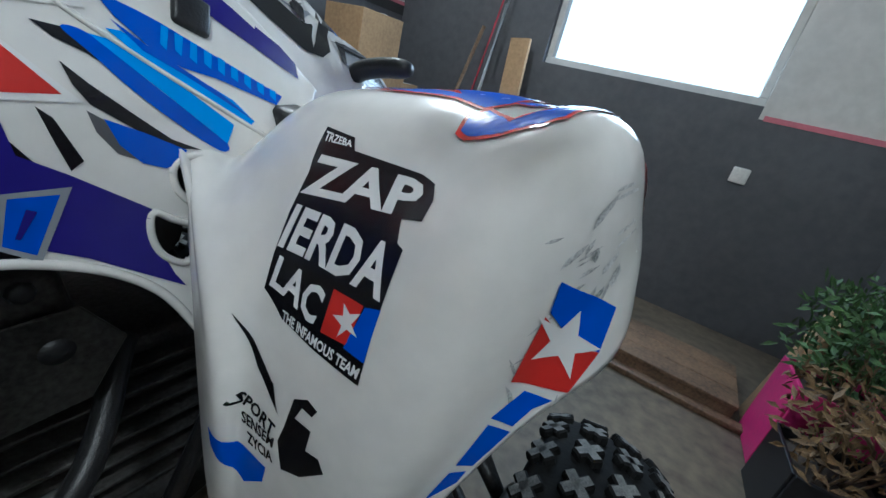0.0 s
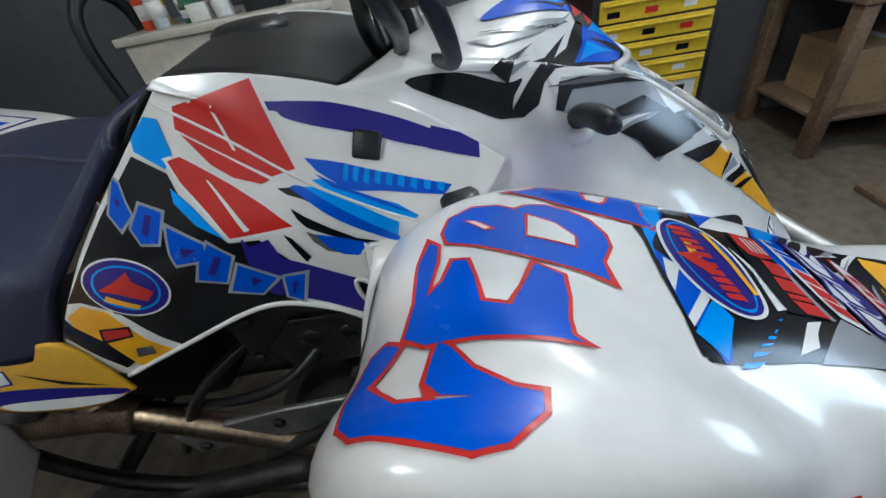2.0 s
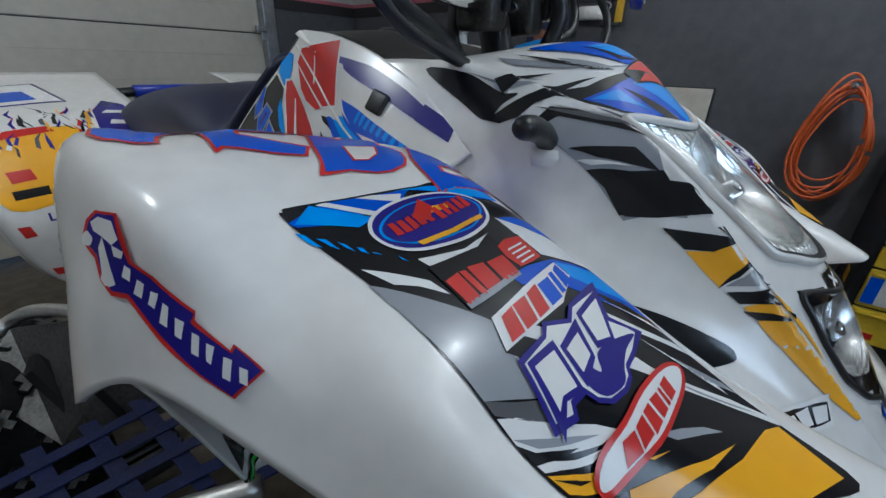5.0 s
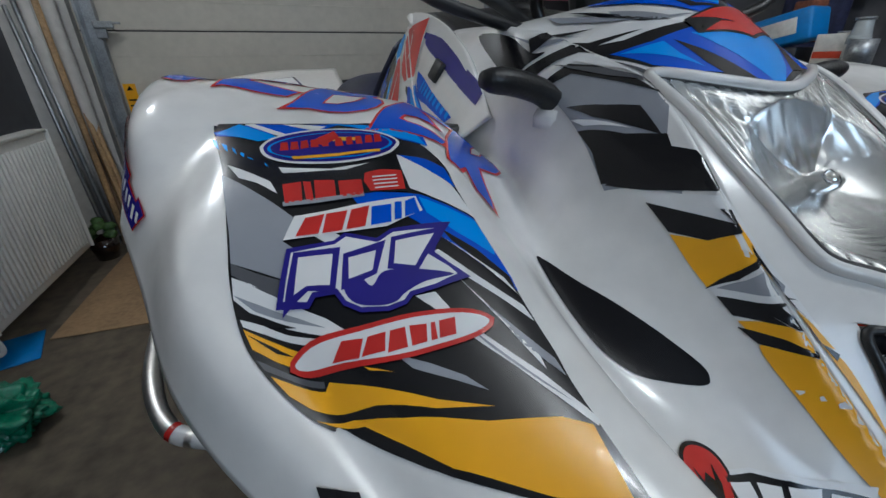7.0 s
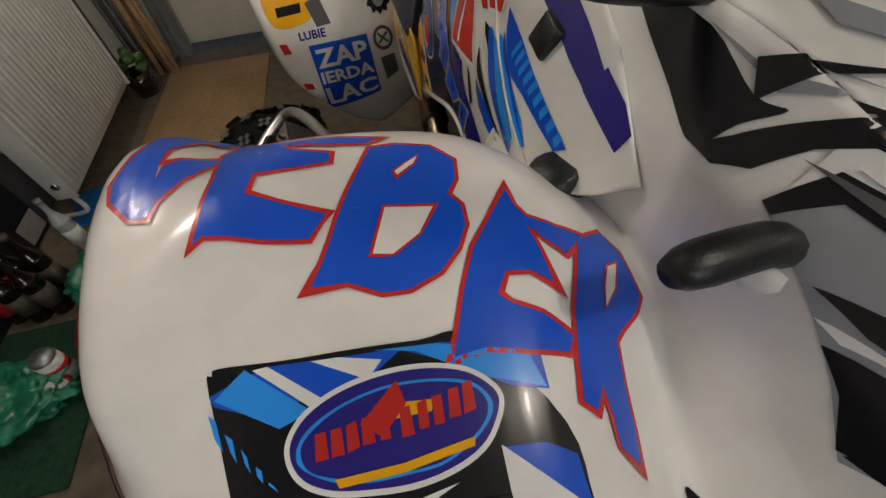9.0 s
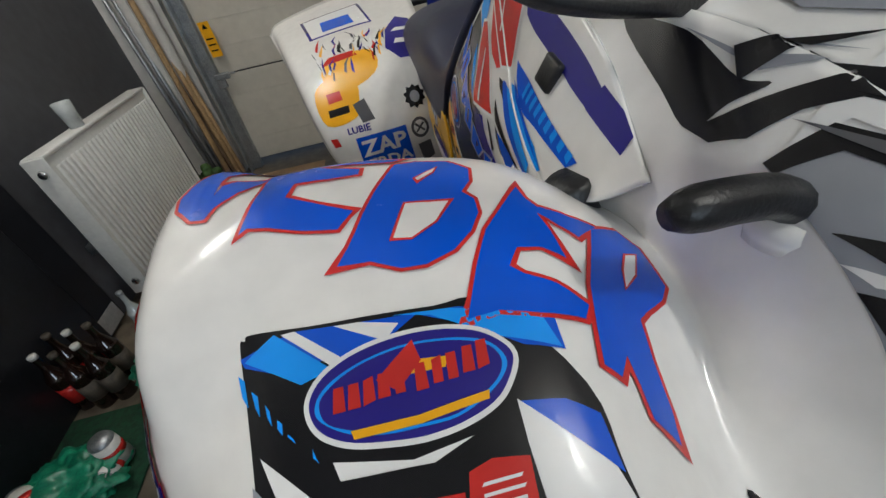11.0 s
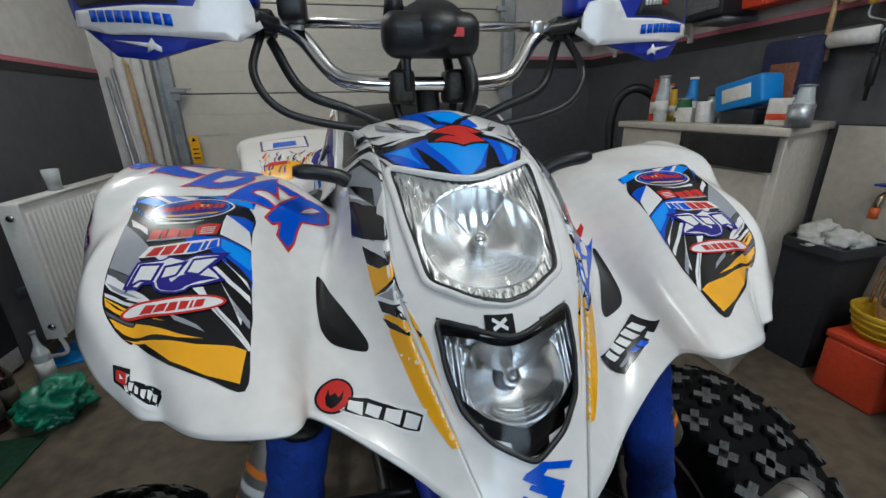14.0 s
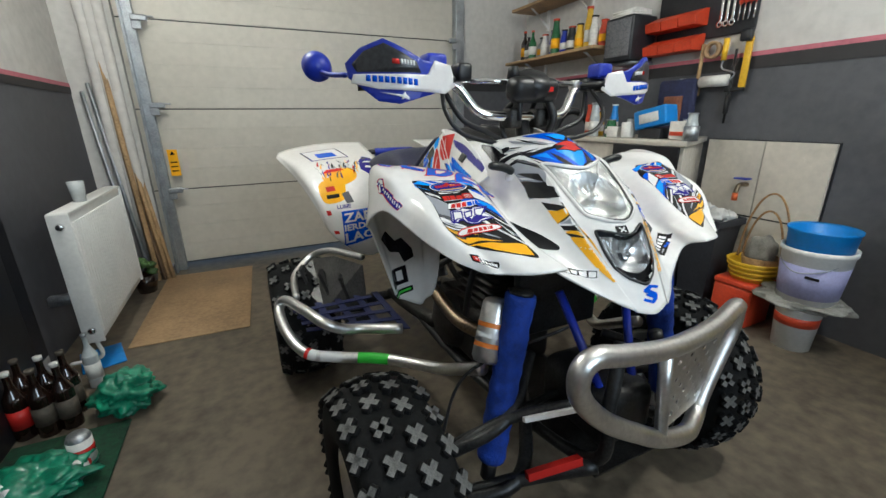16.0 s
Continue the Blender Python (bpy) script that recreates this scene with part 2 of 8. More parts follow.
def flat_poly(pts, step=0.003):
    """A flat polygon, cut into small faces so that it can follow a curved panel."""
    bm = bmesh.new()
    vs = [bm.verts.new((x, y, 0)) for x, y in pts]
    es = [bm.edges.new((vs[i], vs[(i + 1) % len(vs)])) for i in range(len(vs))]
    bmesh.ops.triangle_fill(bm, edges=es, use_beauty=True, use_dissolve=False)
    xs, ys = [p[0] for p in pts], [p[1] for p in pts]
    for k, lo, hi in ((0, min(xs), max(xs)), (1, min(ys), max(ys))):
        n = min(150, int((hi - lo) / step))
        for i in range(1, n + 1):
            c = lo + (hi - lo) * i / (n + 1)
            co, no = [(Vector((c, 0, 0)), Vector((1, 0, 0))), (Vector((0, c, 0)), Vector((0, 1, 0)))][k]
            bmesh.ops.bisect_plane(bm, geom=bm.verts[:] + bm.edges[:] + bm.faces[:], plane_co=co, plane_no=no)
    return bm


def grown(pts, w):
    """The polygon grown by w, with mitred corners."""
    n = len(pts)
    area = sum(pts[i][0] * pts[(i + 1) % n][1] - pts[(i + 1) % n][0] * pts[i][1] for i in range(n))
    s = 1 if area > 0 else -1
    out = []
    for i in range(n):
        p, a, b = Vector(pts[i]), Vector(pts[i - 1]), Vector(pts[(i + 1) % n])
        e1, e2 = (p - a), (b - p)
        if e1.length < 1e-6 or e2.length < 1e-6:
            out.append(tuple(p))
            continue
        n1, n2 = Vector((e1.y, -e1.x)).normalized() * s, Vector((e2.y, -e2.x)).normalized() * s
        m = n1 + n2
        k = w / max(0.45, m.length_squared / 2) if m.length > 1e-3 else w
        out.append(tuple(p + m * (k / 1.0) * 0.5 * 2 / max(m.length, 0.8)) if m.length > 1e-3 else tuple(p))
    return out


def mm(pts):
    return [(a / 1000, b / 1000) for a, b in pts]


def decal(name, key, view, pts, material, layer=1, rim=None, rim_w=0.004, label="", both=False):
    """A printed film on a panel of the quad; pts in millimetres. rim: a border film below it."""
    ob = BODY[key]
    P = mm(pts)
    if any(k in name for k in ("oval", "round", "blob", "stripe", "vent", "fender_graphic", "hole", "yellow_field", "sky_cap")):
        P = [tuple(p)[:2] for p in catmull([(a, b, 0) for a, b in P], 4 * len(P), True)]
    if both:
        decal(name, (key[0], -key[1]), {"S": "L"}.get(view, view), pts if view == "S" else [(-a, b) for a, b in pts], material, layer, rim, rim_w, label)
    if name in ("letter_gap", "long_sticker"):
        rim_w = 0.0022
    step = 0.0014 if name in ("jagged_letter", "letter_gap", "curved_letter") else 0.003
    if rim:
        part(name + "_border", lay(flat_poly(grown(P, rim_w), step), view, ob, 0.0003 + 0.00024 * (layer - 0.5)), rim, ob, "")
    return part(name, lay(flat_poly(P, step), view, ob, 0.0003 + 0.00024 * layer), material, ob, label)


def text_flat(body, size, m, bold=0.0, squeeze=1.0, gap=1.0):
    """Lettering as a flat bmesh, placed by the 4 x 4 matrix m in the panel's drawing plane."""
    cu = bpy.data.curves.new("t", "FONT")
    cu.body, cu.size, cu.offset, cu.resolution_u, cu.space_character, cu.align_x, cu.align_y = body, size, bold, 2, gap, "CENTER", "CENTER"
    ob = bpy.data.objects.new("t", cu)
    scene.collection.objects.link(ob)
    me = bpy.data.meshes.new_from_object(ob.evaluated_get(bpy.context.evaluated_depsgraph_get()))
    bpy.data.objects.remove(ob)
    bm = bmesh.new()
    bm.from_mesh(me)
    bpy.data.meshes.remove(me)
    bm.transform(m @ Matrix.Diagonal((squeeze, 1, 1, 1)))
    return bm


def words_in(key, view, body, corners, material, layer=3, bold=0.0, label=""):
    """Lettering stretched into four corners (top left, top right, bottom right, bottom left) on a panel, in millimetres."""
    ob = BODY[key]
    bm = text_flat(body, 1.0, Matrix.Identity(4), bold)
    xs, ys = [v.co.x for v in bm.verts], [v.co.y for v in bm.verts]
    lo, hi, bot, top = min(xs), max(xs), min(ys), max(ys)
    a, b, c, d = [Vector(p) / 1000 for p in corners]
    for k, u0, u1, n in ((0, lo, hi, int((b - a).length / .005)), (1, bot, top, int((d - a).length / .005))):
        for i in range(1, min(30, n) + 1):
            w = u0 + (u1 - u0) * i / (n + 1)
            co, no = [(Vector((w, 0, 0)), Vector((1, 0, 0))), (Vector((0, w, 0)), Vector((0, 1, 0)))][k]
            bmesh.ops.bisect_plane(bm, geom=bm.verts[:] + bm.edges[:] + bm.faces[:], plane_co=co, plane_no=no)
    for v in bm.verts:
        s, t = (v.co.x - lo) / (hi - lo), (top - v.co.y) / (top - bot)
        q = (a * (1 - s) + b * s) * (1 - t) + (d * (1 - s) + c * s) * t
        v.co = (q.x, q.y, 0)
    return part("lettering", lay(bm, view, ob, 0.0003 + 0.00024 * layer), material, ob, label or 'lettering reading "%s"' % body)


FILM = dict(coat=0.06, var=0.02, spec=0.38)
F_BLACK = mat("film_black", (0.006, 0.006, 0.008), 0.22, **FILM)
F_BLUE = mat("film_royal_blue", (0.002, 0.085, 0.62), 0.25, **FILM)
F_NAVY = mat("film_navy", (0.02, 0.014, 0.22), 0.25, **FILM)
F_SKY = mat("film_sky_blue", (0.010, 0.30, 0.90), 0.25, **FILM)
F_RED = mat("film_red", (0.55, 0.025, 0.02), 0.25, **FILM)
F_YELLOW = mat("film_yellow", (0.88, 0.42, 0.005), 0.3, **FILM)
F_GREY = mat("film_grey", (0.30, 0.31, 0.34), 0.25, **FILM)
F_DGREY = mat("film_dark_grey", (0.10, 0.10, 0.11), 0.25, **FILM)
F_WHITE = mat("film_white", (0.80, 0.79, 0.78), 0.25, **FILM)
F_GREEN = mat("film_green", (0.06, 0.55, 0.05), 0.3, **FILM)
# ---- the garage: x across (the radiator wall at +x), y from the sectional door (-) to the window wall (+)
XL, XR, YD, YF, ZC = 1.62, -1.80, -2.32, 2.62, 2.55
tagged(mesh_ob("floor", span(XR - 0.2, XL + 0.2, YD - 0.2, YF + 0.2, -0.10, 0.0), CONCRETE, False), "worn grey-brown concrete garage floor with stains", "floor", kind="structure")
tagged(mesh_ob("ceiling", span(XR - 0.2, XL + 0.2, YD - 0.2, YF + 0.2, ZC, ZC + 0.1), WHITEWALL, False), "plain white painted garage ceiling", "ceiling", kind="structure")


def wall(name, lo, hi, label, zb=1.36):
    w = thing(name, (0, 0, 0), label, "wall", kind="structure")
    (x0, y0), (x1, y1) = lo, hi
    part("lower_wall", span(x0, x1, y0, y1, 0, zb), GREYWALL, w, "dark grey painted lower wall", False)
    part("upper_wall", span(x0, x1, y0, y1, zb, ZC), WHITEWALL, w, "white painted upper wall", False)
    return w


wl = wall("wall_east", (XL, YD - 0.2), (XL + 0.15, YF + 0.2), "grey and white painted wall behind the radiator", 1.28)
part("pink_band", span(XL - 0.004, XL, YD, YF, 1.275, 1.297), PINK, wl, "thin pink paint band", False)
part("dark_band", span(XL - 0.004, XL, YD, YF, 1.235, 1.275), DARKBAND, wl, "black paint band below the pink one", False)
wr = wall("wall_west", (XR - 0.15, YD - 0.2), (XR, YF + 0.2), "grey and white painted wall behind the workbench")
part("pink_band", span(XR, XR + 0.004, YD, YF, 1.358, 1.38), PINK, wr, "thin pink paint band", False)
part("dark_band", span(XR, XR + 0.004, YD, YF, 1.295, 1.358), DARKBAND, wr, "black paint band below the pink one", False)
# door wall with the opening
wd = thing("wall_south", (0, 0, 0), "grey painted wall round the garage door", "wall", kind="structure")
part("pier", span(1.32, XL, YD - 0.2, YD, 0, ZC), WHITEWALL, wd, "", False)
part("pier", span(XR, -1.15, YD - 0.2, YD, 0, 1.36), GREYWALL, wd, "", False)
part("pier", span(XR, -1.15, YD - 0.2, YD, 1.36, ZC), WHITEWALL, wd, "", False)
part("pink_band", span(XR, -1.15, YD, YD + .004, 1.358, 1.38), PINK, wd, "", False)
part("dark_band", span(XR, -1.15, YD, YD + .004, 1.295, 1.358), DARKBAND, wd, "", False)
part("lintel", span(-1.15, 1.32, YD - 0.2, YD, 2.2, ZC), WHITEWALL, wd, "", False)
door = thing("door_1", (0, 0, 0), "closed cream sectional garage door with horizontal panels", "garage door", kind="structure")
for k in range(4):
    z0 = 0.045 + k * 0.553
    part("panel", span(-1.2, 1.36, YD - 0.10, YD - 0.06, z0, z0 + 0.546, 0.004), DOORM, door, "", False)
    for g in range(1, 4):
        part("rib", span(-1.2, 1.36, YD - 0.062, YD - 0.057, z0 + g * 0.14 - 0.002, z0 + g * 0.14 + 0.002, 0.0015), DOORM, door, "", False)
    part("seam", span(-1.2, 1.36, YD - 0.09, YD - 0.064, z0 + 0.546, z0 + 0.553), BLACKP, door, "", False)
wf = thing("wall_north", (0, 0, 0), "dark grey painted wall with a bright window", "wall", kind="structure")
WX0, WX1, WZ0, WZ1 = -.62, .58, 1.18, 2.02
part("lower_wall", span(XR - .15, WX1, YF, YF + .15, 0, WZ0), GREYWALL, wf, "dark grey painted lower wall", False)
part("lower_wall", span(WX1, XL + .15, YF, YF + .15, 0, 1.12), GREYWALL, wf, "", False)
part("upper_wall", span(XR - .15, WX0, YF, YF + .15, WZ0, ZC), GREYWALL, wf, "", False)
part("upper_wall", span(WX1, XL + .15, YF, YF + .15, 1.12, ZC), WHITEWALL, wf, "white painted upper wall", False)
part("pink_band", span(WX1 + .02, XL, YF - .004, YF, 1.115, 1.14), PINK, wf, "thin pink paint band", False)
part("upper_wall", span(WX0, WX1, YF, YF + .15, WZ1, ZC), WHITEWALL, wf, "", False)
win = thing("window_1", (0, 0, 0), "bright window high in the grey wall", "window", kind="structure")
for x0, x1, z0, z1 in ((WX0, WX0 + .04, WZ0 + .04, WZ1 - .04), (WX1 - .04, WX1, WZ0 + .04, WZ1 - .04), (WX0, WX1, WZ0, WZ0 + .04), (WX0, WX1, WZ1 - .04, WZ1)):
    part("window_frame", span(x0, x1, YF + .04, YF + .10, z0, z1, .004), WHITEWALL, win, "white window frame", False)
# the wall's slanting end by the planters
part("slanted_wall", prism([(XL, .7, 0), (1.30, YF, 0), (1.45, YF, 0), (XL + .1, .7, 0)], (0, 0, 1.0)), GREYWALL, wl, "", False)
part("slanted_upper_wall", prism([(XL, .7, 1.0), (1.30, YF, 1.0), (1.45, YF, 1.0), (XL + .1, .7, 1.0)], (0, 0, ZC - 1.0)), WHITEWALL, wl, "", False)
part("pink_band", prism([(XL - .004, .7, .985), (1.296, YF, .985), (1.30, YF, .985), (XL, .7, .985)], (0, 0, .03)), PINK, wl, "", False)
solo("sky_backdrop", span(-6, 6, 7.0, 7.02, -2, 9), SKYGLOW, "pale bright overcast sky outside the window", "sky", kind="structure")
# a near-black panel on the radiator wall, standing in for a dark open doorway
leaf = thing("doorway_stand_in", (0, 0, 0), "near-black panel standing in for a dark open doorway in the grey wall", "door", kind="structure")
# near-black colour stands for the unlit room behind the opening
DOORWAY_DARK = mat("doorway_dark", (0.010, 0.011, 0.015), 0.5, var=0.15, scale=3, bump=0.1, bscale=120)
part("door_panel", span(XL - .024, XL - .004, -1.04, -.20, .012, 1.22, .003), DOORWAY_DARK, leaf, "", False)
part("sill_strip", span(XL - .026, XL - .024, -1.03, -.21, .02, .10, .0005), GREYF, leaf, "pale strip standing for the doorway sill", False)
# ---- things in the garage
WOOD = mat("pale_timber", (0.42, 0.27, 0.13), 0.6, var=0.2, scale=9, bump=0.2, bscale=80)
WOOD2 = mat("brown_timber", (0.17, 0.105, 0.06), 0.6, var=0.25, scale=7, bump=0.2, bscale=80)
CARD = mat("brown_cardboard", (0.36, 0.23, 0.12), 0.8, var=0.12, scale=5, bump=0.15, bscale=60)
RADM = mat("radiator_enamel", (0.74, 0.73, 0.70), 0.35, var=0.04)
ZINC = mat("zinc_steel", (0.40, 0.42, 0.44), 0.4, 0.8, var=0.15, scale=14)
BROWNG = mat("brown_bottle_glass", (0.014, 0.006, 0.004), 0.08, var=0.1, coat=0.6)
GREENG = mat("green_bottle_glass", (0.02, 0.12, 0.04), 0.08, var=0.1, coat=0.6)
CLEARG = mat("pale_glass", (0.45, 0.48, 0.48), 0.06, var=0.05, coat=0.8)
DLABEL = mat("dark_bottle_label", (0.10, 0.08, 0.06), 0.6, var=0.2)
PAPER = mat("white_paper_label", (0.72, 0.70, 0.66), 0.7, var=0.08)
GBAG = mat("green_plastic_bag", (0.010, 0.21, 0.115), 0.35, var=0.2, scale=14, coat=0.3)
GMAT = mat("green_turf_mat", (0.007, 0.06, 0.026), 0.95, var=0.35, scale=60, bump=0.8, bscale=500)
TILE = mat("cream_tile", (0.60, 0.55, 0.47), 0.25, var=0.06, scale=3)
BTILE = mat("black_tile", (0.02, 0.02, 0.022), 0.2, var=0.1)
DBIN = mat("dark_grey_bin_plastic", (0.035, 0.037, 0.045), 0.5, var=0.15, bump=0.15)
YELP = mat("yellow_plastic", (0.70, 0.42, 0.02), 0.4, var=0.08)
REDP = mat("orange_red_plastic", (0.62, 0.06, 0.02), 0.4, var=0.08)
WHITEP = mat("white_bucket_plastic", (0.72, 0.72, 0.70), 0.4, var=0.05)
SKYP = mat("bright_blue_plastic", (0.01, 0.22, 0.62), 0.35, var=0.06)
LILAC = mat("lilac_label", (0.36, 0.36, 0.58), 0.5, var=0.08)
CLOTH = mat("grey_cloth", (0.28, 0.27, 0.24), 0.95, var=0.2, scale=20, bump=0.6, bscale=250)
WICK = mat("wicker", (0.36, 0.20, 0.08), 0.7, var=0.25, scale=40, bump=0.6, bscale=200)
CORD = mat("orange_cable", (0.75, 0.14, 0.03), 0.45, var=0.08)
BLACKM = mat("black_enamel", (0.015, 0.016, 0.02), 0.4, var=0.2)
TOOLY = mat("yellow_enamel", (0.68, 0.46, 0.02), 0.35, var=0.07, coat=0.3)
PINKP = mat("pink_planter_plastic", (0.62, 0.03, 0.20), 0.4, var=0.06)
LEAF = mat("leaf_green", (0.06, 0.13, 0.03), 0.6, var=0.35, scale=30)
DRY = mat("dry_leaf", (0.20, 0.12, 0.05), 0.7, var=0.35, scale=30)
SOILM = mat("soil", (0.05, 0.035, 0.025), 0.95, var=0.3, scale=40, bump=0.8)
BRIST = mat("red_bristle", (0.35, 0.03, 0.05), 0.8, var=0.2)

# door track, hinges and warning label
trk = thing("door_track", (0, 0, 0), "galvanised steel track beside the garage door", "door track", kind="structure")
part("track_rail", join(span(1.21, 1.27, YD - .05, YD + .0, 0, 2.3, .004), span(1.262, 1.275, YD - .0, YD + .06, 0, 2.3, .003)), ZINC, trk, "", False)
part("track_rail", span(-1.14, -1.06, YD - .05, YD + .02, 0, 2.3, .004), ZINC, trk, "", False)
for z in (.60, 1.17, 1.69):
    part("roller_hinge", join(box(.09, .03, .035, (1.18, YD + .02, z), .006), box(.05, .02, .07, (1.20, YD + .01, z - .03), .004), rod((1.10, YD + .03, z + .008), (1.20, YD + .03, z + .008), .006)), ZINC, trk, "", False)
    part("roller_hinge", join(box(.07, .03, .035, (-1.03, YD + .02, z), .006), box(.04, .02, .07, (-1.05, YD + .01, z - .03), .004)), ZINC, trk, "", False)
part("warning_label", span(1.125, 1.185, YD + .001, YD + .003, .70, .88), F_YELLOW, trk, "yellow warning label", False)
part("label_triangle", prism([(1.14, YD + .004, .845), (1.17, YD + .004, .845), (1.155, YD + .004, .87)], (0, .001, 0)), F_BLACK, trk, "", False)
for k in range(3):
    part("label_bar", span(1.135, 1.175, YD + .003, YD + .0045, .73 + .03 * k, .738 + .03 * k), F_BLACK, trk, "", False)

# radiator
rad = thing("radiator", (-.06, 0, 0), "white steel panel radiator with vertical ribs on the wall", "radiator")
part("radiator_panel", span(1.44, 1.50, -1.78, -.985, .14, .715, .012), RADM, rad)
for k in range(26):
    part("radiator_rib", box(.012, .018, .50, (1.438, -1.75 + k * .0293, .425), .005, 2), RADM, rad)
part("radiator_grille", span(1.435, 1.505, -1.785, -.98, .708, .722, .004), RADM, rad)
for y in (-1.787, -.978):
    part("radiator_side", box(.075, .008, .575, (1.468, y, .43), .003), RADM, rad)
for z in (.20, .665):
    part("radiator_plug", turned(lathe([(0, .006), (.012, .006), (.016, 0)], 16), Matrix.Translation((1.468, -.973, z)) @ Matrix.Rotation(-math.pi / 2, 4, "X")), CHROME, rad)
for y in (-1.7, -1.1):
    part("wall_bracket", span(1.50, XL, y - .02, y + .02, .3, .34), ZINC, rad)
part("supply_pipe", tube([(1.47, -1.0, .14), (1.47, -1.0, .06), (1.58, -1.0, .05)], .009, 16, 8), WHITE, rad)


def bottle(name, at, h, r, m, label, lab=PAPER, cap=BLACKP, group="bottles", tilt=0, neck=.38):
    b = thing(name, Matrix.Translation(at) @ Matrix.Rotation(radians(tilt), 4, "X"), label, "bottle", group)
    prof = [(0, 0), (r * .9, 0), (r, h * .03), (r, h * .55), (r * .92, h * .62), (r * neck, h * .78), (r * neck * .9, h * .96), (r * neck, h)]
    part("bottle_body", lathe([(max(0, p.x), p.y) for p in catmull([(a, z, 0) for a, z in prof], 26)], 20), m, b)
    part("bottle_label", lathe([(r * 1.012, h * .18), (r * 1.012, h * .46)], 20, None), lab, b)
    part("bottle_cap", lathe([(0, h * 1.012), (r * neck * 1.06, h * 1.01), (r * neck * 1.06, h * .955)], 14), cap, b)
    return b


random.seed(4)
glass = thing("drinking_glass", (1.41, -1.27, .722), "small clear drinking glass standing on the radiator", "glass")
part("glass_wall", lathe([(.025, .0), (.032, .09), (.030, .09), (.0235, .006), (0, .006), (0, 0)], 24), CLEARG, glass)
for k, (x, y) in enumerate(((1.54, -.60), (1.47, -.585), (1.41, -.60), (1.55, -.69), (1.48, -.68), (1.42, -.69))):
    bottle("beer_bottle", (x, y, 0), .26, .032, BROWNG, "empty dark brown glass beer bottle on the floor", DLABEL if k % 3 else F_RED, (PAPER, DLABEL)[k % 2], "beer bottles on the floor")
bottle("clear_bottle", (1.40, -.86, 0), .24, .028, CLEARG, "empty clear glass bottle with a pale label", PAPER, ZINC, "")


def crumpled(sx, sy, sz, seed, n=4, rough=.35):
    bm = bmesh.new()
    bmesh.ops.create_icosphere(bm, subdivisions=n, radius=1)
    for v in bm.verts:
        p = v.co.copy()
        k = 1 + rough * noise.noise(p * 2.1 + Vector((seed, 0, 0))) + rough * .6 * noise.noise(p * 5 + Vector((0, seed, 0))) + .10 * abs(noise.noise(p * 11))
        v.co = Vector((p.x * k * sx, p.y * k * sy, max(p.z, -.55) * k * sz))
    lo = min(v.co.z for v in bm.verts)
    bm.transform(Matrix.Translation((0, 0, -lo)))
    return bm


solo("green_bag", crumpled(.10, .105, .075, 3.1, 5, .42), GBAG, "crumpled green plastic bag lying on the floor", "plastic bag", at=(1.24, -.64, 0))
solo("green_bag", crumpled(.13, .10, .05, 8.1, 5, .42), GBAG, "thin green plastic bag with empty cans on the mat", "plastic bag", at=(1.40, -.27, .012))
bm = box(.34, .52, .010, (1.39, -.27, .005), .003, 1)
solo("turf_mat", bm, GMAT, "dark green artificial turf mat on the floor", "mat")


def can(at, m, label):
    c = thing("drinks_can", m, label, "can", "empty cans")
    part("can_body", lathe([(0, 0), (.024, 0), (.032, .008), (.033, .02), (.033, .105), (.027, .118), (0, .116)], 24), ZINC, c)
    part("can_print", lathe([(.0333, .022), (.0333, .103)], 24), PAPER, c)
    part("can_band", lathe([(.0336, .05), (.0336, .075)], 24), F_RED, c)


can(0, Matrix.Translation((1.42, -.20, .06)) @ Matrix.Rotation(radians(80), 4, "Y") @ Matrix.Rotation(radians(30), 4, "X"), "empty white and red drinks can lying in the bag")
can(0, Matrix.Translation((1.31, -.24, .045)) @ Matrix.Rotation(radians(95), 4, "X"), "empty white and red drinks can lying on the mat")
can(0, Matrix.Translation((1.30, -.33, .012)), "empty white and red drinks can standing on the mat")
solo("leaning_board", span(1.565, 1.60, -.88, .45, 0, 1.12, .004), BLACKM, "tall black board leaning along the wall", "board")
solo("floor_board", box(.55, 1.05, .006, (1.06, -1.66, .003), .002, 1, Matrix.Rotation(radians(-2), 4, "Z")), CARD, "flattened brown cardboard sheet on the floor", "cardboard")
solo("magazine", box(.16, .22, .006, (1.44, -1.10, .004), .001, 1, Matrix.Rotation(radians(18), 4, "Z")), SKYP, "blue printed leaflet lying under the radiator", "leaflet")
for k, (x0, x1, h, w, m_) in enumerate(((1.42, 1.36, 1.95, .028, WOOD), (1.36, 1.33, 1.10, .024, WOOD), (1.33, 1.30, .90, .022, WOOD), (1.38, 1.37, 1.0, .02, WOOD2), (1.46, 1.44, 1.30, .018, ZINC), (1.50, 1.48, 1.25, .016, ZINC))):
    a, b = Vector((x0 - .05, YD + .16, .0)), Vector((x1 + .08, YD + .03, h))
    d = (b - a)
    bm = box(w, w * 1.4, d.length, (0, 0, d.length / 2), .003, 1)
    bm.transform(Matrix.Translation(a) @ d.to_track_quat("Z", "Y").to_matrix().to_4x4())
    solo("timber_batten" if m_ is not ZINC else "metal_strip", bm, m_, "pale timber batten leaning in the corner" if m_ is not ZINC else "grey metal strip leaning in the corner", "batten", "battens in the corner")
rc = thing("roller_curtain", (0, 0, 0), "bundle of pale fabric hanging in the corner", "curtain")
for k in range(3):
    part("fold", lathe([(.030, 0), (.032, .6), (.029, 1.3), (.032, 2.3)], 16, Matrix.Translation((1.37 + .045 * k, YD + .06, .12))), WHITEWALL, rc)
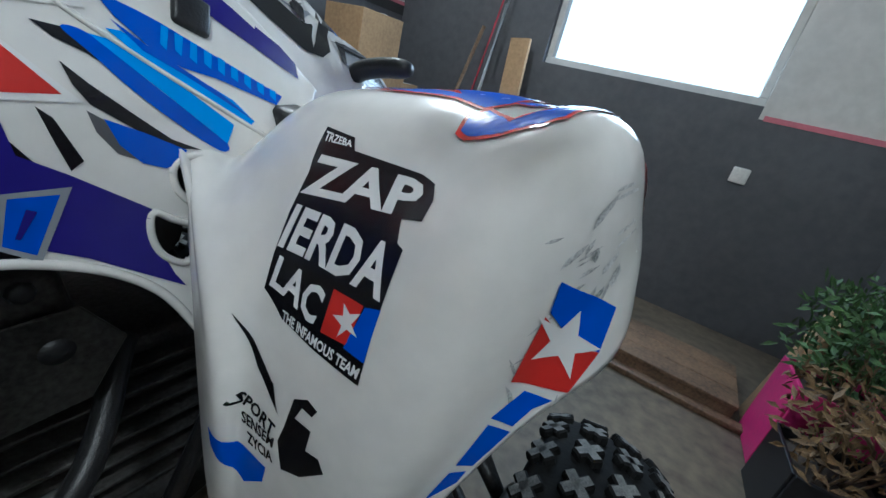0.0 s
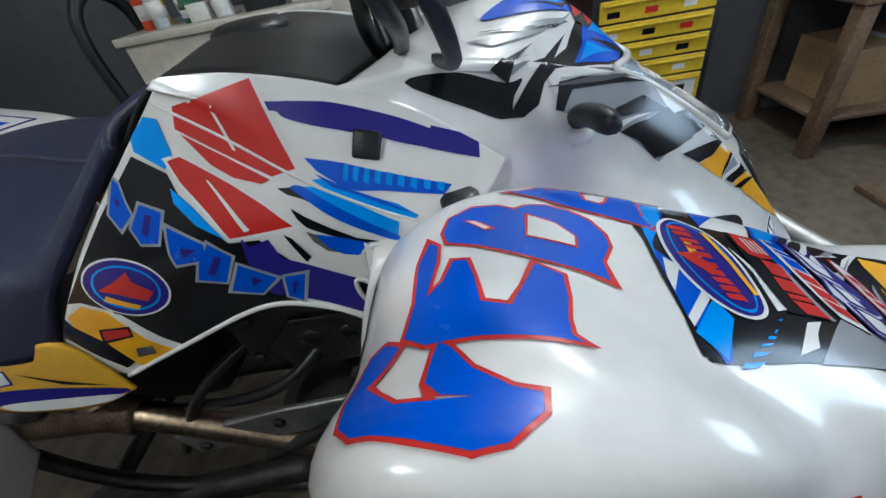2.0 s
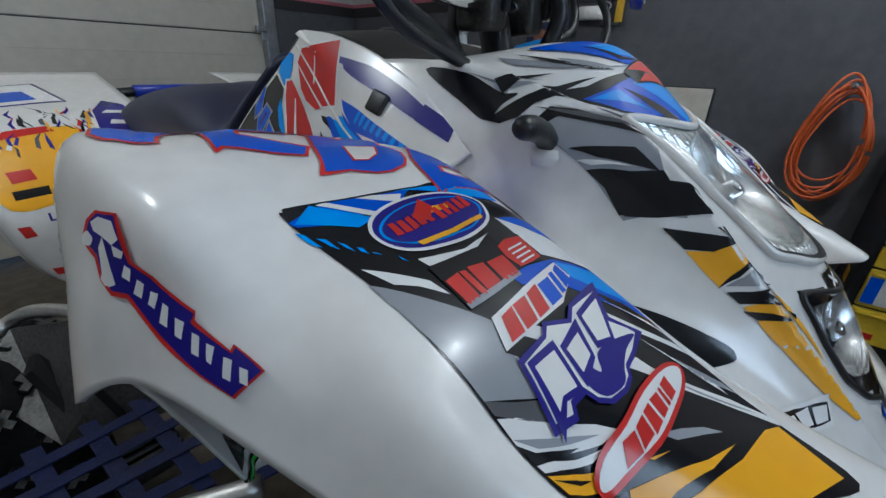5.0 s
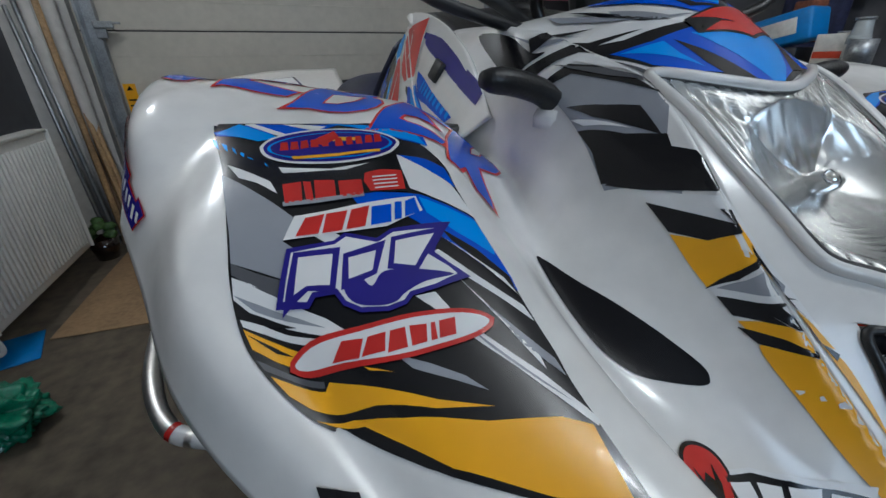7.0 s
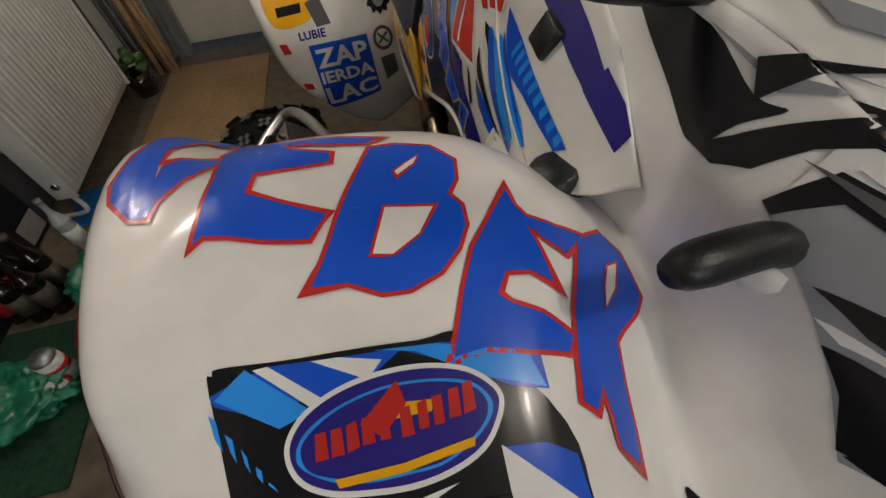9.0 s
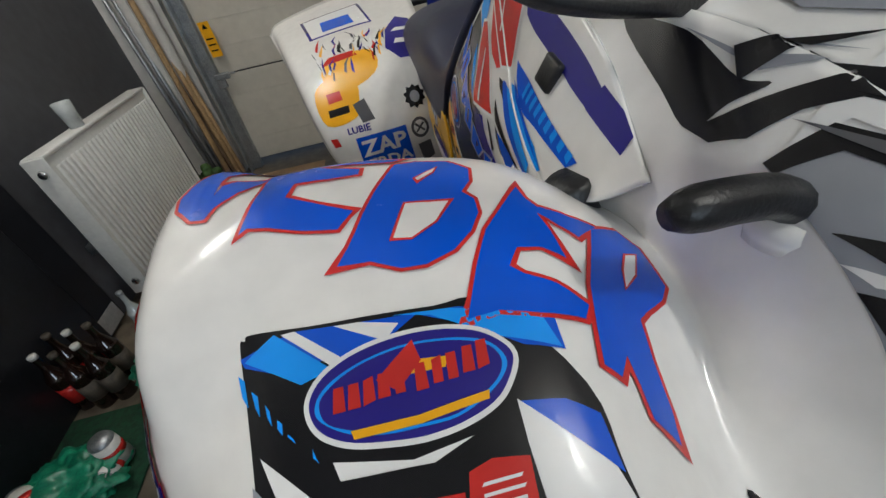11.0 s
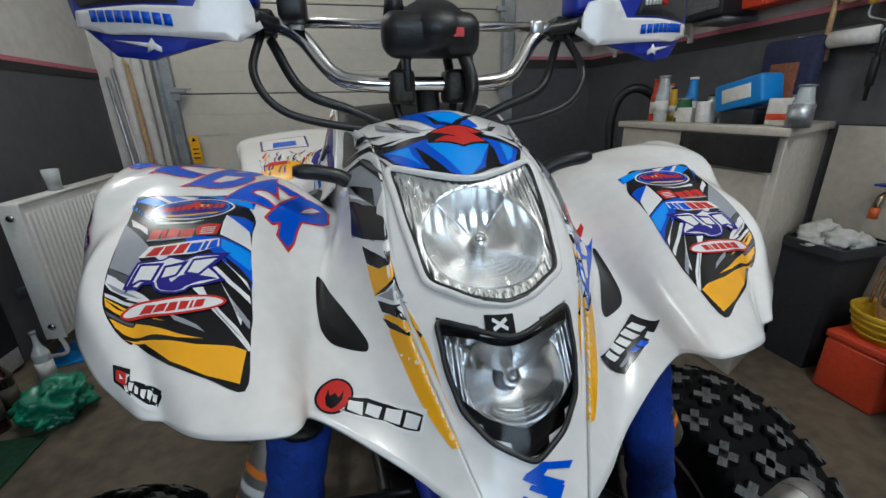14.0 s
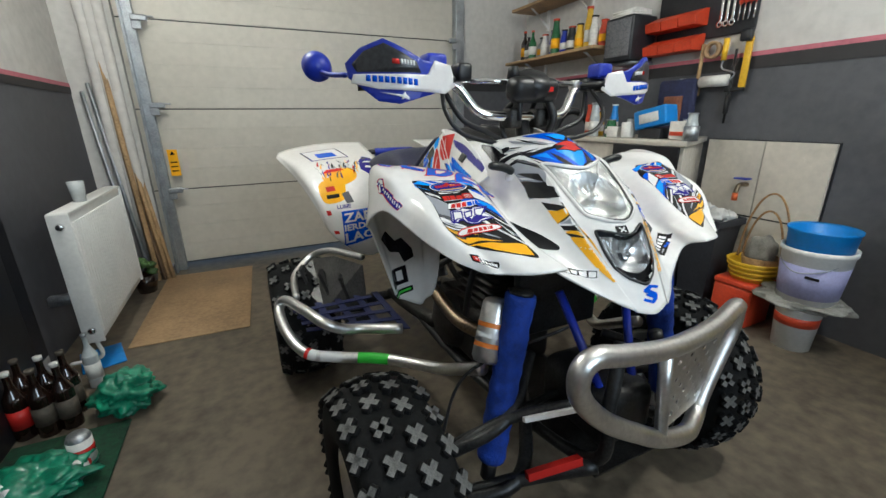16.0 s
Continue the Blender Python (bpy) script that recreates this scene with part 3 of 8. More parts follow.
pot = thing("potted_plant", (1.40, -1.96, 0), "small dark plant pot with dry leaves under the battens", "plant")
part("pot", lathe([(0, 0), (.05, 0), (.075, .12), (.068, .12), (.045, .01)], 20), BROWNG, pot)
part("foliage", join(*[crumpled(.035, .035, .03, k, 2, .5) for k in range(1)] + [turned(crumpled(.03, .03, .025, k + 2, 2, .5), Matrix.Translation((.05 * math.cos(k), .05 * math.sin(k), .12 + .03 * (k % 3)))) for k in range(7)]), LEAF, pot)

# workbench side
bench = thing("workbench", (0, 0, 0), "tiled cream workbench along the wall", "workbench")
part("bench_body", prism([(XR + .002, -1.06, 0), (-1.25, -1.06, 0), (-1.25, -.225, 0), (XR + .002, -.49, 0)], (0, 0, .915), .004), TILE, bench)
part("bench_top", prism([(XR + .002, -1.08, .916), (-1.23, -1.08, .916), (-1.23, -.205, .916), (XR + .002, -.47, .916)], (0, 0, .029), .004), TILE, bench, "thin cream worktop")
part("edge_tile", span(-1.233, -1.22, -.64, -.235, .80, .915, .002), BTILE, bench, "black edge tile", False)
for k in range(3):
    part("cupboard_door", span(-1.251, -1.237, -1.05 + k * .27, -1.05 + k * .27 + .26, .06, .79, .003), TILE, bench, "", False)
back = thing("tile_splashback", (0, 0, 0), "large cream tiles leaning on the wall beside the bench", "tiles")
for i in range(2):
    for j in range(2):
        part("tile", span(XR + .012, XR + .03, -.44 + .30 * i, -.145 + .30 * i, .12 + .41 * j, .52 + .41 * j, .002), TILE, back, "", False)
part("backing_board", span(XR + .002, XR + .011, -.445, .16, .10, .935), BLACKM, back, "", False)
random.seed(9)
for k, (y, h, r_, m_, nm, lb) in enumerate(((-.98, .19, .028, REDP, "spray_can", "red and white spray can"), (-.92, .20, .030, CLEARG, "plastic_bottle", "clear plastic bottle with a pale cap"), (-.80, .10, .035, GREENG, "glass_jar", "squat green jar"), (-.27, .13, .03, CLEARG, "glass_jar", "clear glass jar with a metal lid"))):
    bottle(nm, (-1.36 + .02 * (k % 2), y, .945), h, r_, m_, lb + " on the bench", PAPER, REDP if k == 0 else ZINC, "", 0, .8)
for k, (y, h, r_, m_, cap) in enumerate(((-1.02, .17, .024, WHITEP, REDP), (-.955, .15, .022, YELP, BLACKP), (-.875, .19, .026, SKYP, WHITEP), (-.72, .11, .030, ZINC, BLACKP), (-.60, .13, .024, WHITEP, SKYP), (-.36, .10, .028, PAPER, ZINC))):
    bottle("small_bottle", (-1.46 + .03 * (k % 2), y, .945), h, r_, m_, "small plastic workshop bottle on the bench", PAPER, cap, "bench bottles", 0, .7)
solo("wipes_box", turned(rounded(box(.10, .20, .10), .012, 3), Matrix.Translation((-1.36, -.50, 1.055)) @ Matrix.Rotation(radians(12), 4, "X")), SKYP, "open blue plastic wipes box on the bench", "plastic box")
solo("box_label", box(.003, .12, .05, (-1.307, -.50, 1.055), .001, 1, Matrix.Rotation(radians(12), 4, "X")), PAPER, "pale label on the blue box", "label")
solo("stand_block", box(.09, .14, .055, (-1.37, -.50, .9735), .004), BLACKM, "dark block on the bench", "block")
solo("mug", lathe([(0, 0), (.033, 0), (.036, .01), (.036, .085), (.032, .085), (.030, .008), (0, .008)], 24), PAPER, "white china mug on the bench", "mug", at=(-1.34, -.655, .945))
solo("small_carton", box(.05, .08, .06, (-1.34, -.75, .976), .003), PAPER, "small white carton on the bench", "carton")
solo("tin_can", lathe([(0, 0), (.034, 0), (.035, .07), (.033, .07), (.032, .004), (0, .004)], 24), ZINC, "open bare tin can on the bench edge", "tin can", at=(-1.27, -.22, .945))
solo("card_box", box(.07, .10, .09, (-1.36, -.33, .991), .003), PAPER, "white and orange carton on the bench", "carton")
solo("carton_band", box(.003, .09, .02, (-1.323, -.33, .975), .001), REDP, "orange printed band on a carton", "label")
cap = thing("seat_cushion", (0, 0, 0), "dark blue cushion with a brown panel hanging on the wall", "cushion")
part("cushion_body", turned(rounded(box(.05, .24, .30), .022, 3), Matrix.Translation((-1.73, -.66, 1.12))), mat("navy_fabric", (.025, .03, .08), .9, var=.2, bump=.4, bscale=200), cap)
part("cushion_panel", turned(rounded(box(.012, .12, .15), .005, 2), Matrix.Translation((-1.70, -.66, 1.10))), mat("rust_fabric", (.25, .09, .05), .9, var=.2), cap)
part("cushion_hook", rod((XR, -.66, 1.27), (-1.74, -.66, 1.27), .006), ZINC, cap)
hose = thing("black_hose", (0, 0, 0), "thick black hose curved against the bench", "hose")
part("hose_tube", tube([(-1.30, -1.20, .50), (-1.28, -1.22, .95), (-1.35, -1.17, 1.10), (-1.48, -1.12, 1.02), (-1.50, -1.10, .70)], .024, 40, 12), BLACKP, hose)
part("machine_body", rounded(box(.26, .22, .52, (-1.36, -1.22, .26)), .02, 3), BLACKM, hose)


def shelf(z, y0, y1, depth):
    s_ = thing("wall_shelf", (0, 0, 0), "pale wooden wall shelf on white brackets", "shelf", "wall shelves")
    part("shelf_board", span(XR + .002, XR + depth, y0, y1, z, z + .022, .003), WOOD, s_)
    for y in (y0 + .2, y1 - .15):
        part("shelf_bracket", join(span(XR + .002, XR + .02, y - .012, y + .012, z - .16, z), prism([(XR + .02, y - .006, z - .14), (XR + .02, y - .006, z - .11), (XR + depth * .8, y - .006, z), (XR + depth * .7, y - .006, z)], (0, .012, 0))), WHITE, s_, "", False)


shelf(1.50, -2.20, -1.16, .30)
shelf(1.92, -2.20, -1.35, .25)
random.seed(21)
for k in range(13):
    y = -2.10 + k * .075
    m_, lb = ((BROWNG, "brown glass bottle"), (BROWNG, "brown glass bottle"), (GREENG, "green and silver tin bottle"), (ZINC, "silver spray tin"), (PAPER, "white plastic bottle"), (BLUEP, "blue spray bottle"), (GREENG, "tall green plastic bottle"), (BLUEP, "dark blue spray can"), (BLACKP, "black spray can"), (YELP, "yellow-green oil bottle"), (YELP, "yellow oil bottle"), (PAPER, "white spray bottle"), (REDP, "red spray can"))[k]
    bottle("shelf_bottle", (XR + .16 + .05 * random.random(), y, 1.522), .16 + .12 * random.random(), .028 + .008 * random.random(), m_, lb + " on the wall shelf", PAPER if k % 3 else F_YELLOW, BLACKP if k % 2 else REDP, "bottles on the shelf", 0, .4 if k < 4 else .7)
spk = thing("radio_box", (0, 0, 0), "grey radio with a speaker grille on the shelf", "radio")
part("radio_case", span(XR + .03, XR + .24, -1.12, -.90, 1.40, 1.66, .01), BLACKM, spk)
part("radio_grille", span(XR + .238, XR + .246, -1.105, -.915, 1.43, 1.645, .003), mat("grey_grille", (.16, .16, .17), .6, var=.3, scale=120), spk)
part("radio_bracket", span(XR + .002, XR + .2, -1.10, -.92, 1.385, 1.402), ZINC, spk)
solo("papers", join(*[box(.15, .18, .012, (XR + .14, -1.01, 1.672 + .012 * k), .002, 1, Matrix.Rotation(radians(7 * k - 10), 4, "Z")) for k in range(3)]), PAPER, "pile of grey paper on the radio", "papers")

rack = thing("tool_board", (0, 0, 0), "black metal tool board with spanners and screwdrivers", "tool board")
part("board_plate", span(XR + .002, XR + .02, -.90, -.32, 1.48, 2.05, .003), BLACKM, rack)
for i in range(2):
    for j in range(3):
        y, z, x = -.90 + j * .11, 1.42 + i * .13, XR + .02
        part("parts_bin", prism([(x, y, z), (x + .11, y, z), (x + .12, y, z + .05), (x + .02, y, z + .09), (x, y, z + .09)], (0, .105, 0), .004), REDP, rack, "orange-red plastic parts bin", False)
for k in range(3):
    part("spanner", join(box(.006, .016, .17, (XR + .03, -.50 + .032 * k, 1.63), .003), turned(lathe([(.018, -.004), (.018, .004), (.009, .004), (.009, -.004)], 14, None, True), Matrix.Translation((XR + .03, -.50 + .032 * k, 1.54)) @ Matrix.Rotation(math.pi / 2, 4, "Y"))), CHROME, rack)
for k in range(4):
    part("screwdriver_handle", rod((XR + .035, -.40 + .025 * k, 1.62), (XR + .035, -.40 + .025 * k, 1.72), .010), REDP, rack)
    part("screwdriver_blade", rod((XR + .035, -.40 + .025 * k, 1.54), (XR + .035, -.40 + .025 * k, 1.62), .004), CHROME, rack)
def hung(name, bm, m_, label, cat):
    return solo(name, bm, m_, label, cat)
hung("tape_roll", lathe([(.030, -.015), (.045, -.015), (.045, .015), (.030, .015)], 28, Matrix.Translation((XR + .05, -.50, 1.41)) @ Matrix.Rotation(math.pi / 2, 4, "Y"), True), CARD, "roll of brown tape on the tool board", "tape")
hung("mallet", join(rod((XR + .05, -.555, 1.45), (XR + .05, -.56, 1.20), .010), box(.04, .03, .06, (XR + .05, -.56, 1.20), .006)), WOOD, "wooden-handled mallet hanging on the wall", "mallet")
prl = thing("paint_roller", (0, 0, 0), "used paint roller with a yellow handle hanging on the wall", "paint roller")
part("roller_sleeve", rod((XR + .06, -.53, 1.245), (XR + .06, -.38, 1.245), .030, 18), PAPER, prl)
part("roller_frame", tube([(XR + .06, -.37, 1.245), (XR + .05, -.36, 1.28), (XR + .05, -.43, 1.31), (XR + .05, -.43, 1.36)], .004, 20, 6), ZINC, prl)
part("roller_handle", rod((XR + .05, -.43, 1.35), (XR + .05, -.43, 1.46), .014, 12), YELP, prl)
sq = thing("try_square", (0, 0, 0), "yellow try square hanging on the wall", "try square")
part("square_blade", span(XR + .03, XR + .04, -.335, -.30, 1.20, 1.45, .002), YELP, sq)
part("square_stock", span(XR + .03, XR + .045, -.40, -.30, 1.185, 1.205, .002), BLACKP, sq)
hung("wire_brush", join(rod((XR + .04, -.375, 1.02), (XR + .04, -.375, 1.40), .007), box(.02, .022, .10, (XR + .04, -.375, 1.12), .004)), BLACKP, "black-handled file hanging on the wall", "file")
hung("tape_measure", turned(rounded(box(.03, .06, .06), .012, 3), Matrix.Translation((XR + .05, -.33, 1.46))), BLACKM, "black tape measure hanging on the tool board", "tape measure")

tap = thing("water_tap", (0, 0, 0), "brass water tap with a blue lever on the tiles", "tap")
part("tap_body", tube([(XR + .03, -.19, .70), (XR + .10, -.19, .70), (XR + .12, -.19, .66)], .012, 16, 10), BRASS, tap)
part("tap_lever", box(.05, .07, .008, (XR + .08, -.19, .735), .003), BLUEP, tap)
part("hose_end", rod((XR + .12, -.19, .66), (XR + .12, -.19, .62), .014), CORD, tap)

dust = thing("waste_bin", Matrix.Translation((-1.65, -0.27, 0)) @ Matrix.Scale(.88, 4), "dark grey plastic waste bin full of crumpled paper", "waste bin")
part("bin_body", turned(lathe([(0, 0), (.125, 0), (.165, .52), (.175, .55), (.180, .58), (.165, .58), (.155, .52), (.118, .01), (0, .01)], 4), Matrix.Rotation(radians(45), 4, "Z")), DBIN, dust, "", False)
part("bin_rim", turned(lathe([(.178, .545), (.192, .55), (.192, .59), (.172, .59)], 4, None, True), Matrix.Rotation(radians(45), 4, "Z")), DBIN, dust, "", False)
random.seed(5)
for k in range(9):
    solo("crumpled_paper", crumpled(.05, .045, .035, k * 1.7, 3, .5), PAPER, "crumpled paper in the waste bin", "paper", "crumpled paper", at=(-1.65 + .068 * math.cos(k * 2.4), -.27 + .064 * math.sin(k * 2.4), .478 + .012 * (k % 4)))
cr = thing("red_crate", Matrix.Translation((-1.62, -0.02, 0)) @ Matrix.Scale(.88, 4), "orange-red plastic box on the floor", "box")
part("crate_body", box(.236, .216, .235, (0, 0, .1175), .012), REDP, cr)
part("crate_lid", box(.244, .224, .036, (0, 0, .254), .010), REDP, cr, "orange-red snap-on lid")
for e in (1, -1):
    part("lid_clip", box(.05, .008, .045, (0, e * .113, .235), .003), REDP, cr)
bas = thing("yellow_basket", Matrix.Translation((-1.63, 0, 0.2395)) @ Matrix.Scale(.88, 4), "yellow woven plastic basket on the red box", "basket")
part("basket_wall", lathe([(0, 0), (.10, 0), (.135, .10), (.142, .115), (.135, .12), (.125, .10), (.092, .008), (0, .008)], 28), YELP, bas)
for k in range(3):
    part("weave_ring", lathe([(.108 + .010 * k, .02 + .03 * k), (.116 + .010 * k, .025 + .03 * k), (.113 + .010 * k, .035 + .03 * k)], 28, None, True), YELP, bas)
wb = thing("wicker_basket", Matrix.Translation((-1.645, 0.015, 0.249)) @ Matrix.Scale(.88, 4), "wicker basket with a tall hoop handle", "basket")
part("wicker_bowl", lathe([(0, 0), (.07, 0), (.095, .13), (.088, .13), (.065, .01), (0, .01)], 24), WICK, wb)
for r_, h_ in ((.10, .30), (.125, .40)):
    part("hoop_handle", tube([(0, r_ * math.cos(a), .10 + h_ * math.sin(a)) for a in [math.pi * k / 12 for k in range(13)]], .006, 40, 8), WICK, wb)
part("rag", turned(crumpled(.06, .07, .09, 2.2, 3, .3), Matrix.Translation((0, 0, .10))), CLOTH, wb)
sb = thing("small_bucket", Matrix.Translation((-1.56, 0.26, 0)) @ Matrix.Scale(.88, 4), "small white plastic bucket on the floor", "bucket")
part("bucket_wall", lathe([(0, 0), (.085, 0), (.10, .22), (.106, .225), (.106, .24), (.096, .235), (.08, .008), (0, .008)], 28), WHITEP, sb)
part("bucket_sticker", lathe([(.0955, .14), (.0985, .20)], 28), REDP, sb)
cl = crumpled(.14, .17, .035, 6.6, 4, .3)
solo("work_cloth", cl, CLOTH, "grey and green cloth draped over the small bucket", "cloth", at=(-1.585, .25, .2095))
bk = thing("large_bucket", Matrix.Translation((-1.56, 0.27, 0.251)) @ Matrix.Scale(.88, 4), "white bucket with a lilac label, holding a blue bucket", "bucket")
part("bucket_wall", lathe([(0, 0), (.125, 0), (.145, .25), (.153, .26), (.153, .285), (.140, .28), (.118, .01), (0, .01)], 36), WHITEP, bk)
part("bucket_label", lathe([(.1275, .03), (.1425, .20)], 36), LILAC, bk, "lilac paper label")
part("label_bar", turned(box(.003, .07, .014), Matrix.Translation((.134, .05, .15))), BLACKP, bk, "", False)
part("blue_bucket", lathe([(0, .20), (.128, .22), (.140, .36), (.146, .37), (.146, .38), (.134, .37), (.12, .23), (0, .22)], 36), SKYP, bk, "bright blue bucket set inside")
part("bucket_handle", tube([(0, -.15, .27), (.10, -.10, .20), (.16, 0, .17), (.10, .10, .20), (0, .15, .27)], .003, 30, 6), ZINC, bk)

coil = thing("extension_cable", (0, 0, 0), "orange extension cable hung in a coil on the wall", "cable")
random.seed(8)
for k in range(9):
    ry, rz, ph = .085 + .03 * random.random(), .17 + .05 * random.random(), random.random() * .6
    cy, cz = .60 + .04 * (random.random() - .5), .77 + .05 * (random.random() - .5)
    part("cable_loop", sweep(catmull([(XR + .05 + .010 * k + .012 * math.sin(3 * a + ph), cy + ry * math.cos(a) * (1 - .25 * math.sin(a)), cz + rz * math.sin(a)) for a in [2 * math.pi * i / 14 for i in range(14)]], 56, True), .0045, 7, False), CORD, coil)
part("wall_hook", rod((XR, .60, .96), (XR + .15, .60, .97), .008), ZINC, coil)

tro = thing("tool_trolley", Matrix.Diagonal((1, 1, .9, 1)), "black tool trolley with yellow drawers and stickers", "tool trolley")
TX, TY0, TY1 = -1.40, .78, 1.30
part("trolley_body", span(TX - .36, TX, TY0, TY1, .10, .86, .008), BLACKM, tro)
part("trolley_top", span(TX - .37, TX + .015, TY0 - .012, TY1 + .012, .86, .90, .008), BLACKM, tro)
for k, (z0, z1) in enumerate(((.16, .30), (.31, .46), (.47, .55), (.56, .64), (.65, .73), (.74, .83))):
    dr = part("drawer", span(TX - .01, TX + .012, TY0 + .03, TY1 - .03, z0, z1, .004), TOOLY, tro, "yellow drawer front", False)
    part("drawer_pull", span(TX + .012, TX + .024, TY0 + .04, TY1 - .04, z1 - .022, z1 - .012, .003), TOOLY, dr, "", False)
    for j in range(3):
        part("drawer_sticker", span(TX + .012, TX + .0135, TY0 + .06 + .15 * j, TY0 + .11 + .15 * j, z0 + .02, z0 + .045), (F_RED, PAPER, F_BLACK)[(j + k) % 3], dr, "", False)
plate = part("metal_plate", span(TX + .0135, TX + .017, TY0 + .035, TY1 - .05, .325, .435, .002), PAPER, tro, "white plate with dark bars on a drawer", False)
part("plate_band", span(TX + .017, TX + .018, TY0 + .036, TY0 + .07, .327, .433), F_BLUE, plate, "", False)
for j in range(5):
    part("plate_bar", span(TX + .017, TX + .018, TY0 + .10 + .065 * j + (.02 if j > 1 else 0), TY0 + .145 + .065 * j + (.02 if j > 1 else 0), .345, .415), F_BLACK, plate, "", False)
for j in range(5):
    part("maker_bar", span(TX + .012, TX + .0135, TY0 + .16 + .04 * j, TY0 + .19 + .04 * j, .205, .24), F_BLACK, tro, "", False)
part("warning_sticker", span(TX - .16, TX - .10, TY0 - .0025, TY0, .34, .40), F_YELLOW, tro, "small yellow warning sticker", False)
for x in (TX - .30, TX - .05):
    for y in (TY0 + .06, TY1 - .06):
        c_ = part("castor", turned(lathe([(0, -.015), (.045, -.015), (.048, -.008), (.048, .008), (.045, .015), (0, .015)], 24), Matrix.Translation((x, y, .05)) @ Matrix.Rotation(math.pi / 2, 4, "X")), RUBBER, tro)
        part("castor_hub", turned(lathe([(0, -.018), (.022, -.018), (.022, .018), (0, .018)], 16), Matrix.Translation((x, y, .05)) @ Matrix.Rotation(math.pi / 2, 4, "X")), BLUEP, c_)
for j in range(4):
    solo("top_clutter", box(.08 + .02 * j, .07, .04 + .02 * (j % 2), (TX - .15, TY0 + .08 + .11 * j, .831 + .01 * (j % 2)), .006), (BLACKM, REDP, PAPER, ZINC)[j], "small box of parts on the trolley", "box", "boxes on the trolley")

# north side: cardboard, boards, broom, planters
tab = thing("wooden_table", (0, 0, 0), "rough wooden table with boxes", "table")
part("table_top", span(-1.75, -1.20, 1.70, 2.45, .62, .66, .005), WOOD2, tab)
for x in (-1.71, -1.24):
    for y in (1.74, 2.41):
        part("leg", span(x - .03, x + .03, y - .03, y + .03, 0, .62, .004), WOOD2, tab)
part("table_shelf", span(-1.72, -1.23, 1.74, 2.41, .16, .18, .004), WOOD2, tab)
for k, (x, y, z, sx, sy, sz) in enumerate(((-1.50, 1.98, .66, .36, .40, .30), (-1.48, 2.26, .66, .30, .18, .20), (-1.50, 1.95, .96, .30, .34, .24), (-1.48, 2.05, .18, .34, .40, .24))):
    b = thing("cardboard_box", (x, y, z), "closed brown cardboard box with tape", "cardboard box", "cardboard boxes")
    part("box_shell", box(sx, sy, sz, (0, 0, sz / 2), .004), CARD, b, "", False)
    part("tape_strip", box(sx + .003, .04, .002, (0, 0, sz + .0012)), PAPER, b, "", False)
solo("leaning_board", turned(box(.13, .03, 1.30, (0, 0, .65), .004), Matrix.Translation((-.60, 2.33, 0)) @ Matrix.Rotation(radians(-9), 4, "X") @ Matrix.Rotation(radians(-7), 4, "Y")), CARD, "tall pale board leaning on the wall", "board")
br = thing("broom", (0, 0, 0), "broom with a red head and a worn handle against the wall", "broom")
part("broom_handle", rod((-1.08, 2.12, .10), (-1.02, 2.50, 1.30), .012, 12), WOOD2, br)
part("broom_head", turned(rounded(box(.30, .05, .05), .01, 2), Matrix.Translation((-1.08, 2.10, .085))), BRIST, br)
part("bristles", turned(box(.29, .04, .06), Matrix.Translation((-1.08, 2.10, .03))), BRIST, br)
dp = thing("dustpan", (0, 0, 0), "blue dustpan with a yellow cable beside the broom", "dustpan")
part("pan", turned(lathe([(0, 0), (.10, .0), (.115, .03), (.108, .03), (.095, .008), (0, .008)], 24), Matrix.Translation((-.86, 2.20, .06)) @ Matrix.Rotation(radians(35), 4, "X")), BLUEP, dp)
part("cable_ring", sweep(catmull([(-.86 + .13 * math.cos(a), 2.16 + .09 * math.sin(a), .012 + .01 * math.sin(2 * a)) for a in [2 * math.pi * i / 12 for i in range(12)]], 48, True), .006, 7, False), YELP, dp)
part("pan_handle", rod((-.86, 2.24, .10), (-.84, 2.42, .42), .014), BLUEP, dp)
for k, (x0, y0, x1, y1, h) in enumerate(((-.98, 2.25, -.95, 2.55, 1.5), (-.94, 2.27, -.90, 2.55, 1.6), (-.90, 2.3, -.93, 2.55, 1.45))):
    solo("thin_rod", rod((x0, y0, 0), (x1, y1, h), .006, 8), ZINC if k else BRIST, "thin rod leaning on the wall", "rod", "rods on the wall")
solo("floor_strip", box(.78, .05, .025, (-.55, 1.76, .0125), .003), WOOD2, "dark wooden strip lying on the floor", "batten", "floor strips")
solo("floor_strip", box(.80, .05, .025, (.60, 1.70, .0125), .003), WOOD2, "dark wooden strip lying on the floor", "batten", "floor strips")
step = thing("wooden_step", (0, 0, 0), "low dark brown wooden platform along the wall", "platform")
for k in range(3):
    part("top_board", span(.12, .93, 1.735 + .123 * k, 1.855 + .123 * k, .055, .075, .004), WOOD2, step, "", False)
part("front_board", span(.125, .925, 1.74, 1.76, 0, .055, .003), WOOD2, step, "", False)
part("back_board", span(.125, .925, 2.08, 2.10, 0, .055, .003), WOOD2, step, "", False)
solo("light_switch", span(.58, .66, YF - .014, YF - .001, .80, .88, .006), PAPER, "square white switch plate on the wall", "switch")
for k, (x, y) in enumerate(((.975, 1.80), (1.02, 1.90))):
    solo("leaning_plank", turned(box(.025, .16, .50, (0, 0, .25), .004), Matrix.Translation((x, y, 0)) @ Matrix.Rotation(radians(6), 4, "Y")), WOOD if k else CARD, "short pale board standing by the planters", "board", "short boards")


